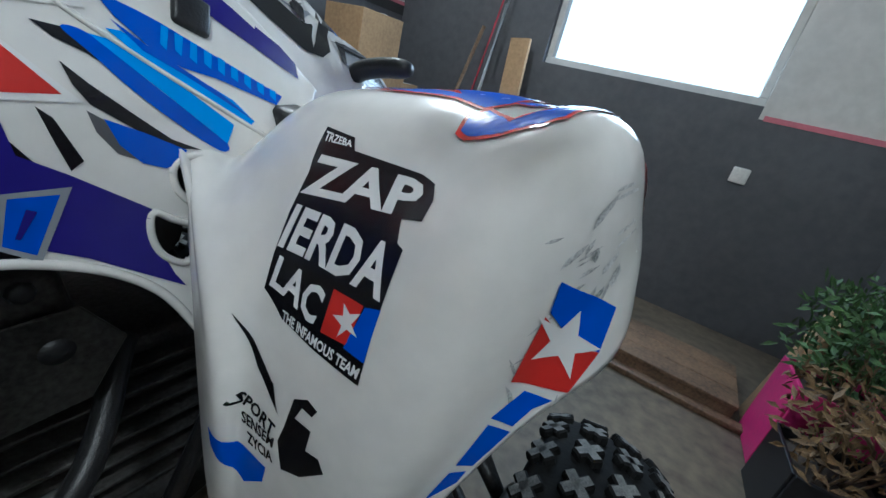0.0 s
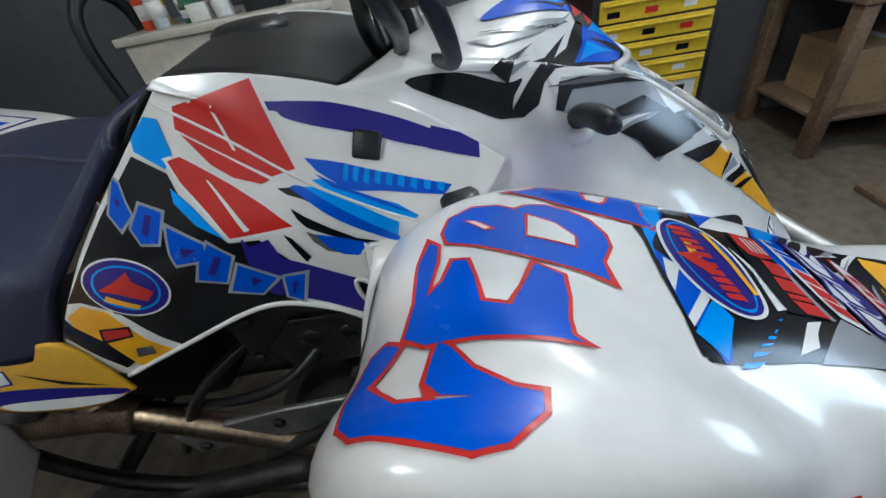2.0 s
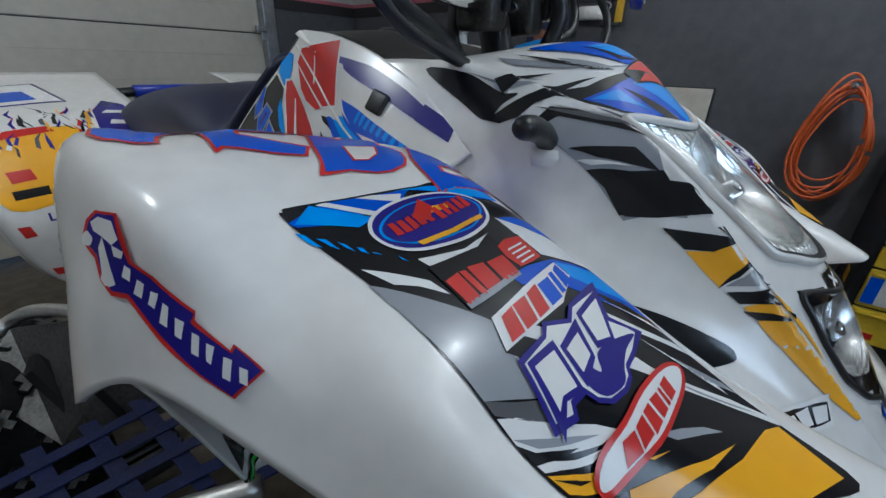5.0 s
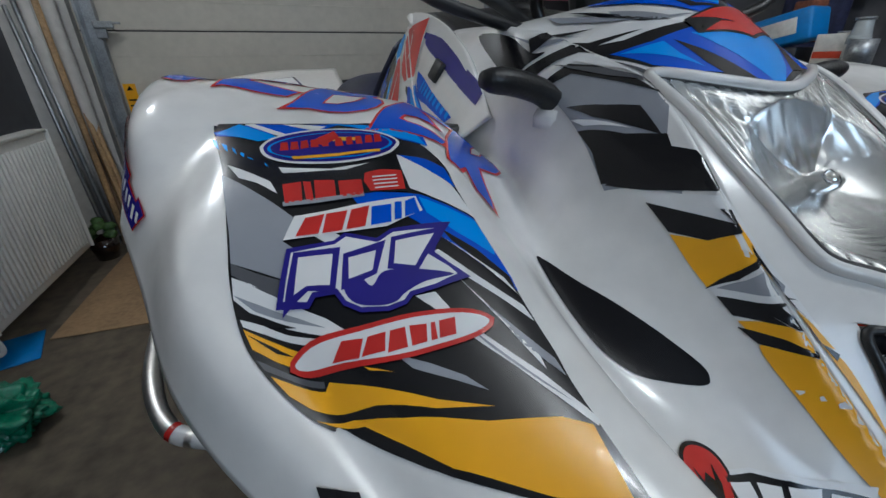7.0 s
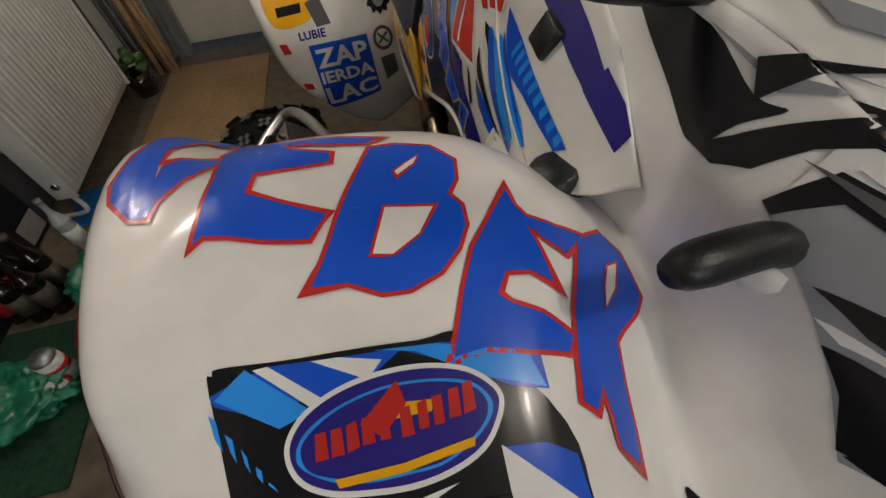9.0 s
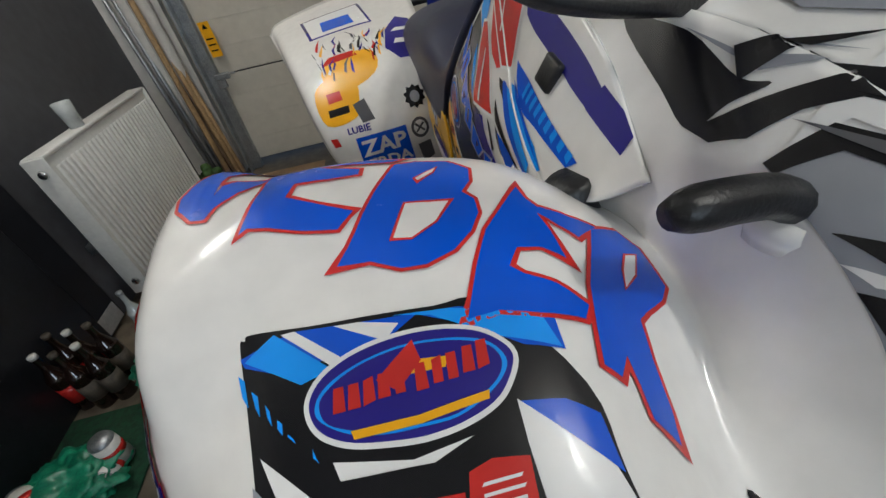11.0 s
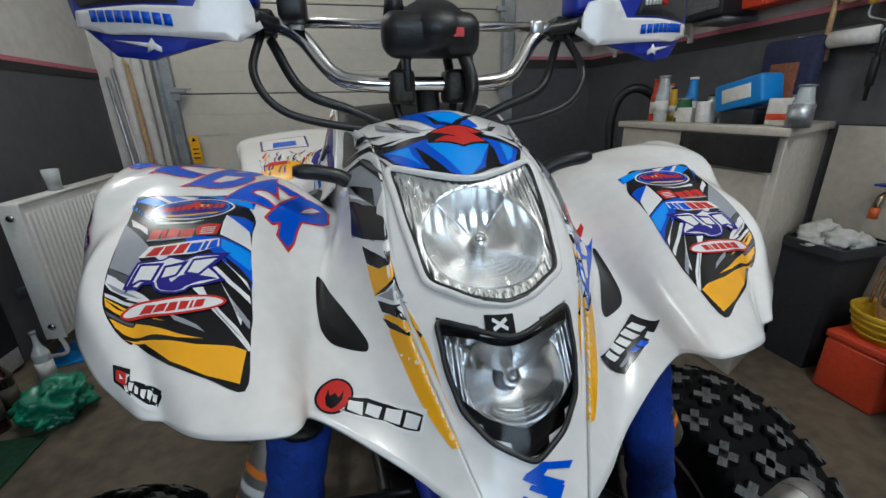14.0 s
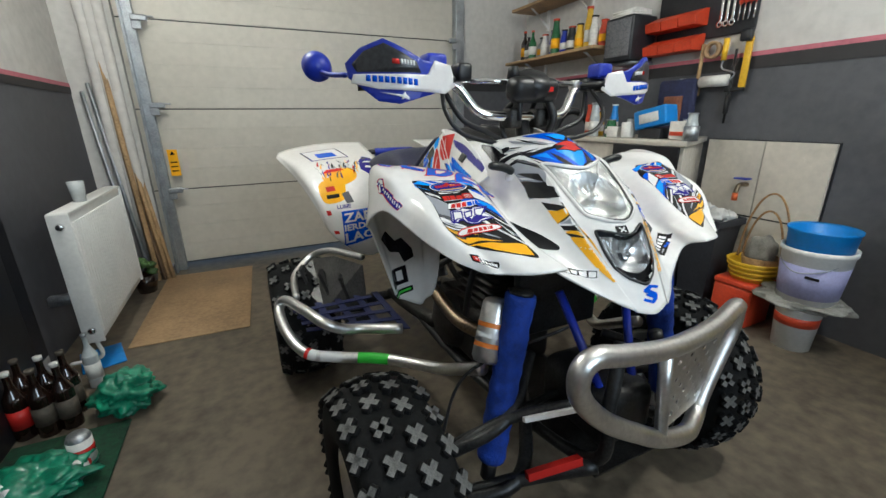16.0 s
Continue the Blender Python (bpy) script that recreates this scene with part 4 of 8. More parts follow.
def planter(name, at, sx, sy, sz, m_, label, leaf, n, h, seed):
    p = thing(name, at, label, "planter", "planters")
    w = .012
    for ax, ay, x_, y_ in ((sx, w, 0, -sy / 2), (sx, w, 0, sy / 2), (w, sy - w, -sx / 2, 0), (w, sy - w, sx / 2, 0)):
        part("pot_side", box(ax, ay, sz, (x_, y_, sz / 2), .003), m_, p, "", False)
    part("pot_bottom", box(sx - w, sy - w, .02, (0, 0, .012)), m_, p, "", False)
    part("soil", box(sx - 2 * w, sy - 2 * w, .02, (0, 0, sz - .04)), SOILM, p)
    random.seed(seed)
    for _ in range(9):
        part("stem", tube([(.6 * sx * (random.random() - .5), .6 * sy * (random.random() - .5), sz - .04), (.5 * sx * (random.random() - .5), .6 * sy * (random.random() - .5), sz + h * .5), (1.1 * sx * (random.random() - .5), 1.1 * sy * (random.random() - .5), sz + h * .9)], .004, 8, 5), WOOD2, p)
    vs, fs = [], []
    for _ in range(n):
        c = Vector(((random.random() - .5) * sx * 1.35, (random.random() - .5) * sy * 1.35, sz + h * random.random() ** .8))
        d = Vector((random.random() - .5, random.random() - .5, random.random() - .2)).normalized()
        s_ = d.orthogonal().normalized() * (.006 + .004 * random.random())
        l = .035 + .03 * random.random()
        b = len(vs)
        vs += [c, c + d * l * .5 + s_, c + d * l + Vector((0, 0, -.006)), c + d * l * .5 - s_]
        fs.append((b, b + 1, b + 2, b + 3))
    me = bpy.data.meshes.new("foliage")
    me.from_pydata([tuple(v) for v in vs], [], fs)
    me.materials.append(leaf)
    f = new("foliage", me)
    f.parent = p
    tagged(f, "", kind="stuff")


planter("pink_planter", Matrix.Translation((1.09, 1.65, 0)) @ Matrix.Rotation(radians(4), 4, "Z"), .24, .24, .34, PINKP, "square pink planter with a feathery green plant", LEAF, 900, .30, 3)
planter("black_planter", Matrix.Translation((1.09, 1.37, 0)) @ Matrix.Rotation(radians(4), 4, "Z"), .24, .24, .22, BLACKM, "square black planter with a dry reddish plant", DRY, 500, .24, 7)
planter("black_planter", Matrix.Translation((1.25, 1.93, 0)), .24, .24, .30, BLACKM, "square black planter with a bushy green plant", LEAF, 700, .34, 11)

for x, y, z in BULBS:
    lp = thing("ceiling_lamp", (x, y, 0), "round white ceiling lamp with an opal glass", "lamp", "ceiling lamps")
    part("lamp_base", lathe([(0, ZC - .001), (.085, ZC - .001), (.085, ZC - .03), (0, ZC - .03)][::-1], 32), WHITEP, lp, "white plastic lamp base")
    part("opal_globe", lathe([(0, z + .012), (.05, z + .022), (.072, z + .05), (.078, z + .085), (.078, ZC - .03)], 32), BULBGLOW, lp, "glowing opal glass")
quad = thing("quad_bike", (0, 0, 0), "white, blue and yellow sport quad bike standing on the garage floor", "quad bike")
# rails of one half of the front plastics, from the headlight edge over the valley and the fender to its outer lip;
# each runs from the back flap over the ridge to the front lip
LAMP_EDGE = [(0.134, 0.078, 0.984), (0.137, 0.098, 0.994), (0.140, 0.118, 1.003), (0.116, 0.211, 1.000), (0.099, 0.300, 0.977), (0.097, 0.387, 0.944), (0.098, 0.486, 0.853), (0.043, 0.620, 0.697)]
HOOD_SIDE = [(0.163, 0.106, 0.907), (0.164, 0.118, 0.934), (0.164, 0.131, 0.958), (0.148, 0.224, 0.945), (0.137, 0.301, 0.943), (0.125, 0.381, 0.914), (0.111, 0.482, 0.829), (0.070, 0.604, 0.709)]
HOOD_FOOT = [(0.211, 0.109, 0.851), (0.192, 0.119, 0.878), (0.174, 0.141, 0.908), (0.157, 0.223, 0.905), (0.151, 0.296, 0.902), (0.149, 0.363, 0.879), (0.144, 0.457, 0.816), (0.111, 0.575, 0.731)]
VALLEY = [(0.244, 0.108, 0.607), (0.272, 0.094, 0.757), (0.225, 0.117, 0.855), (0.171, 0.195, 0.882), (0.165, 0.281, 0.878), (0.183, 0.357, 0.848), (0.189, 0.449, 0.807), (0.185, 0.544, 0.777)]
INNER_SLOPE = [(0.281, 0.111, 0.565), (0.289, 0.105, 0.723), (0.283, 0.130, 0.872), (0.255, 0.163, 0.924), (0.236, 0.245, 0.934), (0.251, 0.368, 0.902), (0.223, 0.482, 0.836), (0.198, 0.584, 0.798)]
RIDGE = [(0.303, 0.120, 0.556), (0.337, 0.109, 0.764), (0.359, 0.140, 0.909), (0.357, 0.198, 0.956), (0.354, 0.288, 0.936), (0.340, 0.382, 0.901), (0.300, 0.479, 0.842), (0.257, 0.569, 0.795)]
OUTER_SHOULDER = [(0.355, 0.121, 0.584), (0.400, 0.119, 0.799), (0.425, 0.152, 0.947), (0.422, 0.268, 0.950), (0.394, 0.321, 0.920), (0.384, 0.399, 0.891), (0.340, 0.464, 0.839), (0.297, 0.536, 0.791)]
OUTER_ROLL = [(0.369, 0.136, 0.595), (0.425, 0.151, 0.800), (0.454, 0.219, 0.889), (0.435, 0.298, 0.912), (0.412, 0.352, 0.894), (0.392, 0.426, 0.871), (0.350, 0.484, 0.827), (0.314, 0.531, 0.793)]
OUTER_LIP = [(0.379, 0.146, 0.607), (0.437, 0.165, 0.788), (0.467, 0.227, 0.836), (0.449, 0.296, 0.879), (0.425, 0.367, 0.859), (0.403, 0.432, 0.835), (0.370, 0.480, 0.810), (0.334, 0.512, 0.796)]
SHELL = [LAMP_EDGE, HOOD_SIDE, HOOD_FOOT, VALLEY, INNER_SLOPE, RIDGE, OUTER_SHOULDER, OUTER_ROLL, OUTER_LIP]
BODY = {}
for side in (1, -1):
    bm = loft(SHELL, 76, 110, 0.004, True)
    BODY["fender", side] = part("front_fender", bm if side > 0 else mirrored(bm), WHITE, quad, "white plastic front fender and hood side with race graphics")
EDGE = SHELL[0][2:]
MID = [(0, 0.166, 1.009), (0, 0.245, 1.027), (0, 0.322, 1.014), (0, 0.414, 0.935), (0, 0.532, 0.842), (0, 0.63, 0.688)]
MIDS = [[(0.5 * a[0], 0.35 * a[1] + 0.65 * b[1], 0.35 * a[2] + 0.65 * b[2]) for a, b in zip(EDGE, MID)]]
COWL = [[(-x, y, z) for x, y, z in EDGE], [(-x, y, z) for x, y, z in MIDS[0]], MID, MIDS[0], EDGE]
BODY["nose", 1] = part("nose_panel", loft(COWL, 48, 90, 0.004), WHITE, quad, "white centre panel of the front plastics")
TANK = [
    [(0.2, -0.215, 0.74), (0.204, -0.105, 0.79), (0.205, -0.01, 0.828), (0.204, 0.045, 0.822), (0.203, 0.092, 0.79), (0.21, 0.124, 0.735)],
    [(0.198, -0.268, 0.778), (0.204, -0.13, 0.832), (0.205, -0.02, 0.862), (0.203, 0.05, 0.86), (0.2, 0.112, 0.835), (0.204, 0.16, 0.8)],
    [(0.19, -0.165, 0.9), (0.2, -0.075, 0.905), (0.202, 0.005, 0.912), (0.2, 0.062, 0.905), (0.197, 0.122, 0.885), (0.196, 0.182, 0.858)],
    [(0.156, -0.035, 1.02), (0.17, 0.018, 0.987), (0.181, 0.06, 0.956), (0.189, 0.092, 0.936), (0.195, 0.138, 0.911), (0.194, 0.186, 0.886)],
    [(0.157, -0.028, 1.028), (0.163, 0.022, 1.01), (0.168, 0.068, 0.987), (0.172, 0.105, 0.97), (0.176, 0.155, 0.945), (0.18, 0.222, 0.905)],
    [(0.152, -0.02, 1.035), (0.15, 0.03, 1.03), (0.149, 0.08, 1.018), (0.149, 0.122, 1.003), (0.152, 0.18, 0.975), (0.16, 0.245, 0.926)],
]
HOLES = [mm([(106, 870), (109, 876), (116, 880), (125, 880), (132, 874), (134, 862), (132, 847), (126, 842), (116, 849), (108, 859)]), mm([(91, 842), (95, 845), (104, 839), (118, 831), (120, 822), (118, 812), (113, 806), (106, 807), (96, 816), (91, 829)])]


def inside(p, poly):
    c = False
    for i in range(len(poly)):
        (x1, y1), (x2, y2) = poly[i - 1], poly[i]
        if (y1 > p[1]) != (y2 > p[1]) and p[0] < (x2 - x1) * (p[1] - y1) / (y2 - y1) + x1:
            c = not c
    return c


for side in (1, -1):
    bm = loft(TANK, 80, 130, 0, True)
    rings = [[tuple(p)[:2] for p in catmull([(a, b, 0) for a, b in h], 40, True)] for h in HOLES]
    bmesh.ops.delete(bm, geom=[f for f in bm.faces if any(inside((f.calc_center_median().y, f.calc_center_median().z), h) for h in rings)], context="FACES")
    bm.normal_update()
    solidify(bm, 0.004)
    tc = BODY["tank", side] = part("tank_cover", bm if side > 0 else mirrored(bm), WHITE, quad, "white and blue plastic tank cover")
    full = BVHTree.FromBMesh(loft(TANK, 40, 60))
    for h in rings:
        edge = [full.find_nearest(Vector((.2, a, b)))[0] for a, b in h]
        edge = [Vector((side * p.x, p.y, p.z)) for p in edge]
        part("intake_rim", sweep([*edge, edge[0]], .0026, 8, False), WHITE, tc, "rounded white edge of the air intake")
        cy, cz = sum(a for a, b in h) / len(h), sum(b for a, b in h) / len(h)
        part("intake_duct", prism([(side * .172, cy + 1.25 * (a - cy), cz + 1.25 * (b - cz)) for a, b in h], (-side * .004, 0, 0)), BLACKP, tc, "black air intake duct", False)
    lip = catmull([(side * x, y, z) for x, y, z in TANK[0]], 60)
    part("tank_cover_lip", sweep(lip, .0032, 8), WHITE, tc, "rolled white lower edge")
    crease = catmull([(side * (x + .0002), y, z) for x, y, z in TANK[3]], 60)
    part("tank_cover_seam", sweep(crease, [.0004] + [.0016] * 57 + [.001, .0004], 8), WHITE, tc, "raised white seam")
part("tank_top", loft([[(-.155, -.085, .985), (-.150, -.03, 1.030), (-.148, .04, 1.026), (-.146, .122, 1.001)], [(0, -.085, 1.008), (0, -.03, 1.040), (0, .04, 1.036), (0, .14, .99)], [(.155, -.085, .985), (.150, -.03, 1.030), (.148, .04, 1.026), (.146, .122, 1.001)]], 16, 18, 0.004), BLACKP, quad, "black plastic tank top")
part("fuel_cap", lathe([(0, .012), (.032, .012), (.040, .007), (.042, 0), (.042, -.01)], 28, Matrix.Translation((0, .0, 1.034))), BLACKP, quad, "round black fuel cap")
SEAT = [[(.163, -.080, .988), (.180, -.135, .935), (.190, -.21, .868), (.194, -.29, .788), (.197, -.49, .797), (.180, -.85, .765)], [(.130, -.082, 1.004), (.152, -.145, .950), (.170, -.235, .893), (.186, -.40, .922), (.190, -.62, .902), (.170, -.88, .835)], [(0, -.078, 1.014), (0, -.15, .962), (0, -.25, .915), (0, -.42, .947), (0, -.64, .925), (0, -.92, .855)]]
part("seat", join(loft(SEAT, 24, 50, 0.01, True), mirrored(loft(SEAT, 24, 50, 0.01, True))), SEATM, quad, "dark navy vinyl seat")
SIDEP = [[(.185, -.50, .822), (.194, -.36, .796), (.200, -.262, .812), (.201, -.235, .790)], [(.194, -.51, .775), (.200, -.40, .752), (.203, -.29, .752), (.203, -.222, .748)], [(.200, -.495, .735), (.204, -.40, .700), (.205, -.29, .696), (.204, -.215, .722)]]
RFEND = [
    [(.185, -.50, .56), (.18, -.49, .66), (.185, -.52, .775), (.165, -.62, .865), (.15, -1.05, .955)],
    [(.265, -.50, .515), (.285, -.485, .62), (.30, -.51, .755), (.32, -.66, .875), (.36, -1.07, .95)],
    [(.345, -.51, .545), (.415, -.50, .64), (.445, -.535, .765), (.49, -.72, .87), (.535, -1.0, .925)],
    [(.36, -.525, .555), (.435, -.52, .635), (.472, -.57, .735), (.515, -.75, .825), (.57, -.96, .90)],
]
for side in (1, -1):
    bm = loft(SIDEP, 16, 24, 0.004, True)
    BODY["sidep", side] = part("side_panel", bm if side > 0 else mirrored(bm), YELLOWP, quad, "yellow side panel below the seat")
    bm = loft(RFEND, 36, 60, 0.004, True)
    BODY["rear", side] = part("rear_fender", bm if side > 0 else mirrored(bm), WHITE, quad, "white plastic rear fender with stickers")
# ---- running gear, bars and fittings of the quad
HEEL = mat("oxidised_aluminium", (0.15, 0.147, 0.143), 0.55, 1.0, var=0.2, scale=14, bump=0.1, bscale=200)


def x_lug(w, h):
    """One X-shaped tread lug, lying in the xy plane."""
    a = []
    for s in (1, -1):
        b = box(w * 1.12, w * 0.46, h, (0, 0, h / 2), 0.003, 1)
        b.transform(Matrix.Rotation(s * radians(47), 4, "Z"))
        a.append(b)
    return join(*a)


LUG = None


def wheel(name, x, y, r, w, rows, around, side, steer=0.0):
    global LUG
    hub = thing(name, Matrix.Translation((x, y, r)) @ Matrix.Rotation(radians(steer), 4, "Z"), "", "")
    hub.parent = quad
    R = Matrix.Rotation(math.pi / 2, 4, "Y")
    rt, rr = r - 0.012, r * 0.50
    prof = [(rr, -w * .36), (rr + .02, -w * .46), (rt * .78, -w * .50), (rt * .93, -w * .46), (rt * .985, -w * .30), (rt, 0), (rt * .985, w * .30), (rt * .93, w * .46), (rt * .78, w * .50), (rr + .02, w * .46), (rr, w * .36)]
    part("tyre", lathe([(p.x, p.y) for p in catmull([(a, b, 0) for a, b in prof], 40)], 64, R, True), RUBBER, hub, "black knobbly quad tyre")
    part("rim", lathe([(rr * .96, -w * .40), (rr + .006, -w * .40), (rr + .002, -w * .2), (rr * .82, -w * .1), (rr * .82, w * .1), (rr + .002, w * .2), (rr + .006, w * .40), (rr * .96, w * .40), (rr * .9, w * .2), (rr * .75, w * .08), (rr * .75, -w * .08), (rr * .9, -w * .2)], 48, R, True), ALU, hub, "scuffed aluminium rim ring")
    part("rim_centre", lathe([(.0, w * .10), (rr * .3, w * .12), (rr * .5, w * .05), (rr * .8, w * .06), (rr * .8, -w * .06), (rr * .5, -w * .04), (0, -w * .04)], 32, R if side > 0 else R @ Matrix.Rotation(math.pi, 4, "X")), RIMB, hub, "dark blue wheel centre")
    part("hub_cap", lathe([(0, w * .22), (.022, w * .22), (.028, w * .16), (.03, -w * .1)], 20, R if side > 0 else R @ Matrix.Rotation(math.pi, 4, "X")), STEEL, hub)
    if LUG is None:
        t = mesh_ob("lug", x_lug(0.041, 0.015), LUGM, False)
        t.data.materials.append(RUBBER)
        # outward faces of the lug in lighter grey, its sides in tyre black
        for f in t.data.polygons:
            f.material_index = 0 if f.normal.z > .8 else 1
        LUG = t.data
        bpy.data.objects.remove(t)
    for j in range(rows):
        u = (j - (rows - 1) / 2) / max(1, (rows - 1) / 2)
        for k in range(around):
            a = 2 * math.pi * (k + 0.5 * (j % 2)) / around
            rad = rt * (1 - 0.055 * abs(u) ** 2.2) - 0.003
            m = Matrix.Rotation(a, 4, "X") @ Matrix.Translation((u * w * .40, 0, rad)) @ Matrix.Rotation(u * radians(28), 4, "Y")
            ob = new("lug", LUG)
            ob.parent = hub
            ob.matrix_local = m
    return hub


wheel("front_wheel", .52, .455, .275, .185, 4, 25, 1, 2)
wheel("front_wheel", -.49, .355, .263, .185, 4, 25, -1, 2)
wheel("rear_wheel", .56, -.62, .25, .25, 5, 15, 1)
wheel("rear_wheel", -.57, -.65, .25, .25, 5, 15, -1)

# front bumper
bump = thing("bumper", Matrix.Translation((-.002, .043, .067)) @ Matrix.Scale(.93, 4), "", "")
bump.parent = quad
BL = [(-.295, .63, .618), (-.15, .665, .612), (.03, .692, .625), (.17, .70, .652), (.245, .70, .668), (.277, .70, .645), (.268, .70, .59), (.19, .692, .505), (.08, .69, .43), (.0, .69, .385), (-.10, .683, .355), (-.175, .655, .352), (-.215, .636, .378), (-.27, .625, .46), (-.318, .62, .545), (-.318, .622, .60)]
part("bumper_tube", sweep([*catmull(BL, 110, True), BL[0]], 0.021, 14, False), ALU, bump, "bare aluminium bumper tube")
part("bumper_upright", rod((.035, .69, .615), (.005, .69, .40), .014, 12), ALU, bump)
q = [Vector((.02, .692, .605)), Vector((-.262, .640, .588)), Vector((-.188, .645, .385)), Vector((.0, .69, .405))]
cells = []
NX, NZ = 9, 9
for i in range(NX):
    for j in range(NZ):
        bl = lambda u, v: (q[0] * (1 - u) + q[1] * u) * (1 - v) + (q[3] * (1 - u) + q[2] * u) * v
        c = [bl((i + a) / NX, (j + b) / NZ) for a, b in ((0, 0), (1, 0), (1, 1), (0, 1))]
        if (i + j) % 2 == 0 and 0 < i < NX - 1 and 0 < j < NZ - 1:
            hole = [bl((i + .5 + .30 * math.cos(a)) / NX, (j + .5 + .30 * math.sin(a)) / NZ) for a in [math.pi * (1.25 + .25 * k) for k in range(8)]]
            for k in range(4):
                cells.append([c[k], c[(k + 1) % 4], hole[(2 * k + 2) % 8], hole[2 * k + 1], hole[2 * k]])
        else:
            cells.append(c)
part("bumper_plate", face_panel(cells, 0.003), ALU, bump, "perforated aluminium bumper plate", False)

for s in (1, -1):
    X = lambda p: (s * p[0], p[1], p[2])
    nerf = thing("nerf_bar", (0, 0, 0), "", "")
    nerf.parent = quad
    NB = [(.26, .40, .50), (.272, .33, .46), (.29, .22, .40), (.40, .07, .375), (.54, .0, .382), (.615, -.04, .395), (.655, -.13, .425), (.667, -.25, .452), (.645, -.255, .485), (.60, -.14, .492), (.555, -.04, .482), (.50, -.03, .452), (.44, -.03, .438), (.33, .03, .44)]
    part("nerf_tube", tube([X(p) for p in NB], .0165, 90, 12), ALU, nerf, "bare aluminium foot-guard tube")
    way = catmull([X(p) for p in NB], 90)
    for i0, i1, m_ in ((33, 34, F_RED), (31, 33, F_WHITE), (26, 30, F_WHITE), (20, 24, F_GREEN)):
        part("tube_sticker", sweep(way[i0:i1 + 1], .0169, 14, False), m_, nerf)
    part("hoop_tube", tube([X(p) for p in ((.60, -.36, .44), (.595, -.47, .455), (.575, -.545, .475), (.50, -.60, .518), (.44, -.50, .56), (.36, -.30, .58))], .013, 50, 10), ALU, nerf)
    for k in range(5):
        a = .30 + .07 * k
        part("foot_strap", prism([X((a, .02 - .05 * k, .428)), X((a + .024, .015 - .05 * k, .43)), X((a + .036, -.30, .432)), X((a + .012, -.30, .43))], (0, 0, .004)), STRAP, nerf, "blue nylon foot strap", False)
    for k in range(4):
        part("foot_strap", prism([X((.31 + .012 * k, -.04 - .07 * k, .4345)), X((.60 + .008 * k, -.09 - .05 * k, .4365)), X((.60 + .008 * k, -.112 - .05 * k, .4365)), X((.31 + .012 * k, -.062 - .07 * k, .4345))], (0, 0, .003)), STRAP, nerf, "blue nylon cross strap", False)
    hp = [X(p) for p in ((.575, -.53, .45), (.50, -.585, .51), (.43, -.47, .545), (.36, -.30, .55), (.36, -.27, .40), (.50, -.36, .37))]
    part("heel_guard", prism(hp, (s * .004, 0, .0), 0.0), HEEL, nerf, "dull aluminium heel guard plate", False)
    for k in range(3):
        part("heel_guard_slot", prism([X(p) for p in ((.542 - .06 * k, -.555 + .085 * k, .500), (.558 - .06 * k, -.505 + .085 * k, .498), (.530 - .06 * k, -.470 + .085 * k, .405), (.495 - .06 * k, -.520 + .085 * k, .405))], (s * .012, 0.006, 0.002)), BLACKP, nerf, "", False)
    part("foot_peg", join(*[box(.10, .012, .022, (s * .42, -.20 + .02 * k, .415), .002, 1) for k in range(4)]), STEEL, nerf, "toothed steel foot peg", False)
    # front suspension
    sh = thing("front_shock", (0, 0, 0), "", "")
    sh.parent = quad
    a, b = Vector(X((.212, .47, .71))), Vector(X((.285, .485, .325)))
    rings = []
    for k in range(41):
        t = k / 40
        rings.append((a.lerp(b, t), .032 + .0012 * math.sin(t * 60) + .0025 * noise.noise(Vector((t * 9, s, 0)))))
    part("shock_cover", sweep([p for p, _ in rings], [r_ for _, r_ in rings], 20), BLUEF, sh, "ribbed blue fabric shock cover")
    part("shock_eye", rod(b, b + (b - a).normalized() * .05, .018, 12), STEEL, sh)
    part("shock_top", rod(a, a - (b - a).normalized() * .008, .026, 12), CAST, sh)
    c, d = Vector(X((.232, .415, .685))), Vector(X((.285, .45, .555)))
    part("reservoir", sweep([c, c.lerp(d, .05), c.lerp(d, .12), c.lerp(d, .93), d], [.014, .028, .032, .032, .026], 20), ALU, sh, "aluminium shock reservoir")
    for k in range(3):
        part("reservoir_sticker", sweep([c.lerp(d, .40 + .15 * k), c.lerp(d, .47 + .15 * k)], .0326, 20, False), ORANGE if k % 2 == 0 else F_WHITE, sh)
    arm = thing("front_arm", (0, 0, 0), "", "")
    arm.parent = quad
    hx = .43
    for p0 in ((.10, .62, .34), (.10, .36, .34)):
        part("lower_arm", tube([X(p0), X((.24, .53, .28)), X((hx, .47, .24))], .017, 16, 10), STEEL, arm, "black steel lower wishbone")
    for p0 in ((.12, .60, .50), (.12, .40, .50)):
        part("upper_arm", tube([X(p0), X((.27, .52, .45)), X((hx - .02, .48, .37))], .013, 16, 10), STEEL, arm, "black steel upper wishbone")
    part("tie_rod", rod(X((.06, .46, .42)), X((hx, .40, .30)), .010), STEEL, arm)
    part("knuckle", box(.05, .07, .19, X((hx + .005, .475, .30)), .012), STEEL, arm)
    part("brake_line", tube([X((.10, .50, .62)), X((.30, .40, .50)), X((.38, .42, .36)), X((hx, .45, .32))], .004, 24, 6), BLACKP, arm)
    part("arm_sticker", prism([X((.14, .60, .372)), X((.235, .545, .318)), X((.235, .55, .302)), X((.14, .605, .356))], (s * .003, .018, .006)), F_RED, arm, "", False)
    part("arm_sticker", prism([X((.16, .595, .498)), X((.25, .545, .468)), X((.25, .548, .458)), X((.16, .598, .488))], (s * .003, .014, .008)), F_WHITE, arm, "", False)
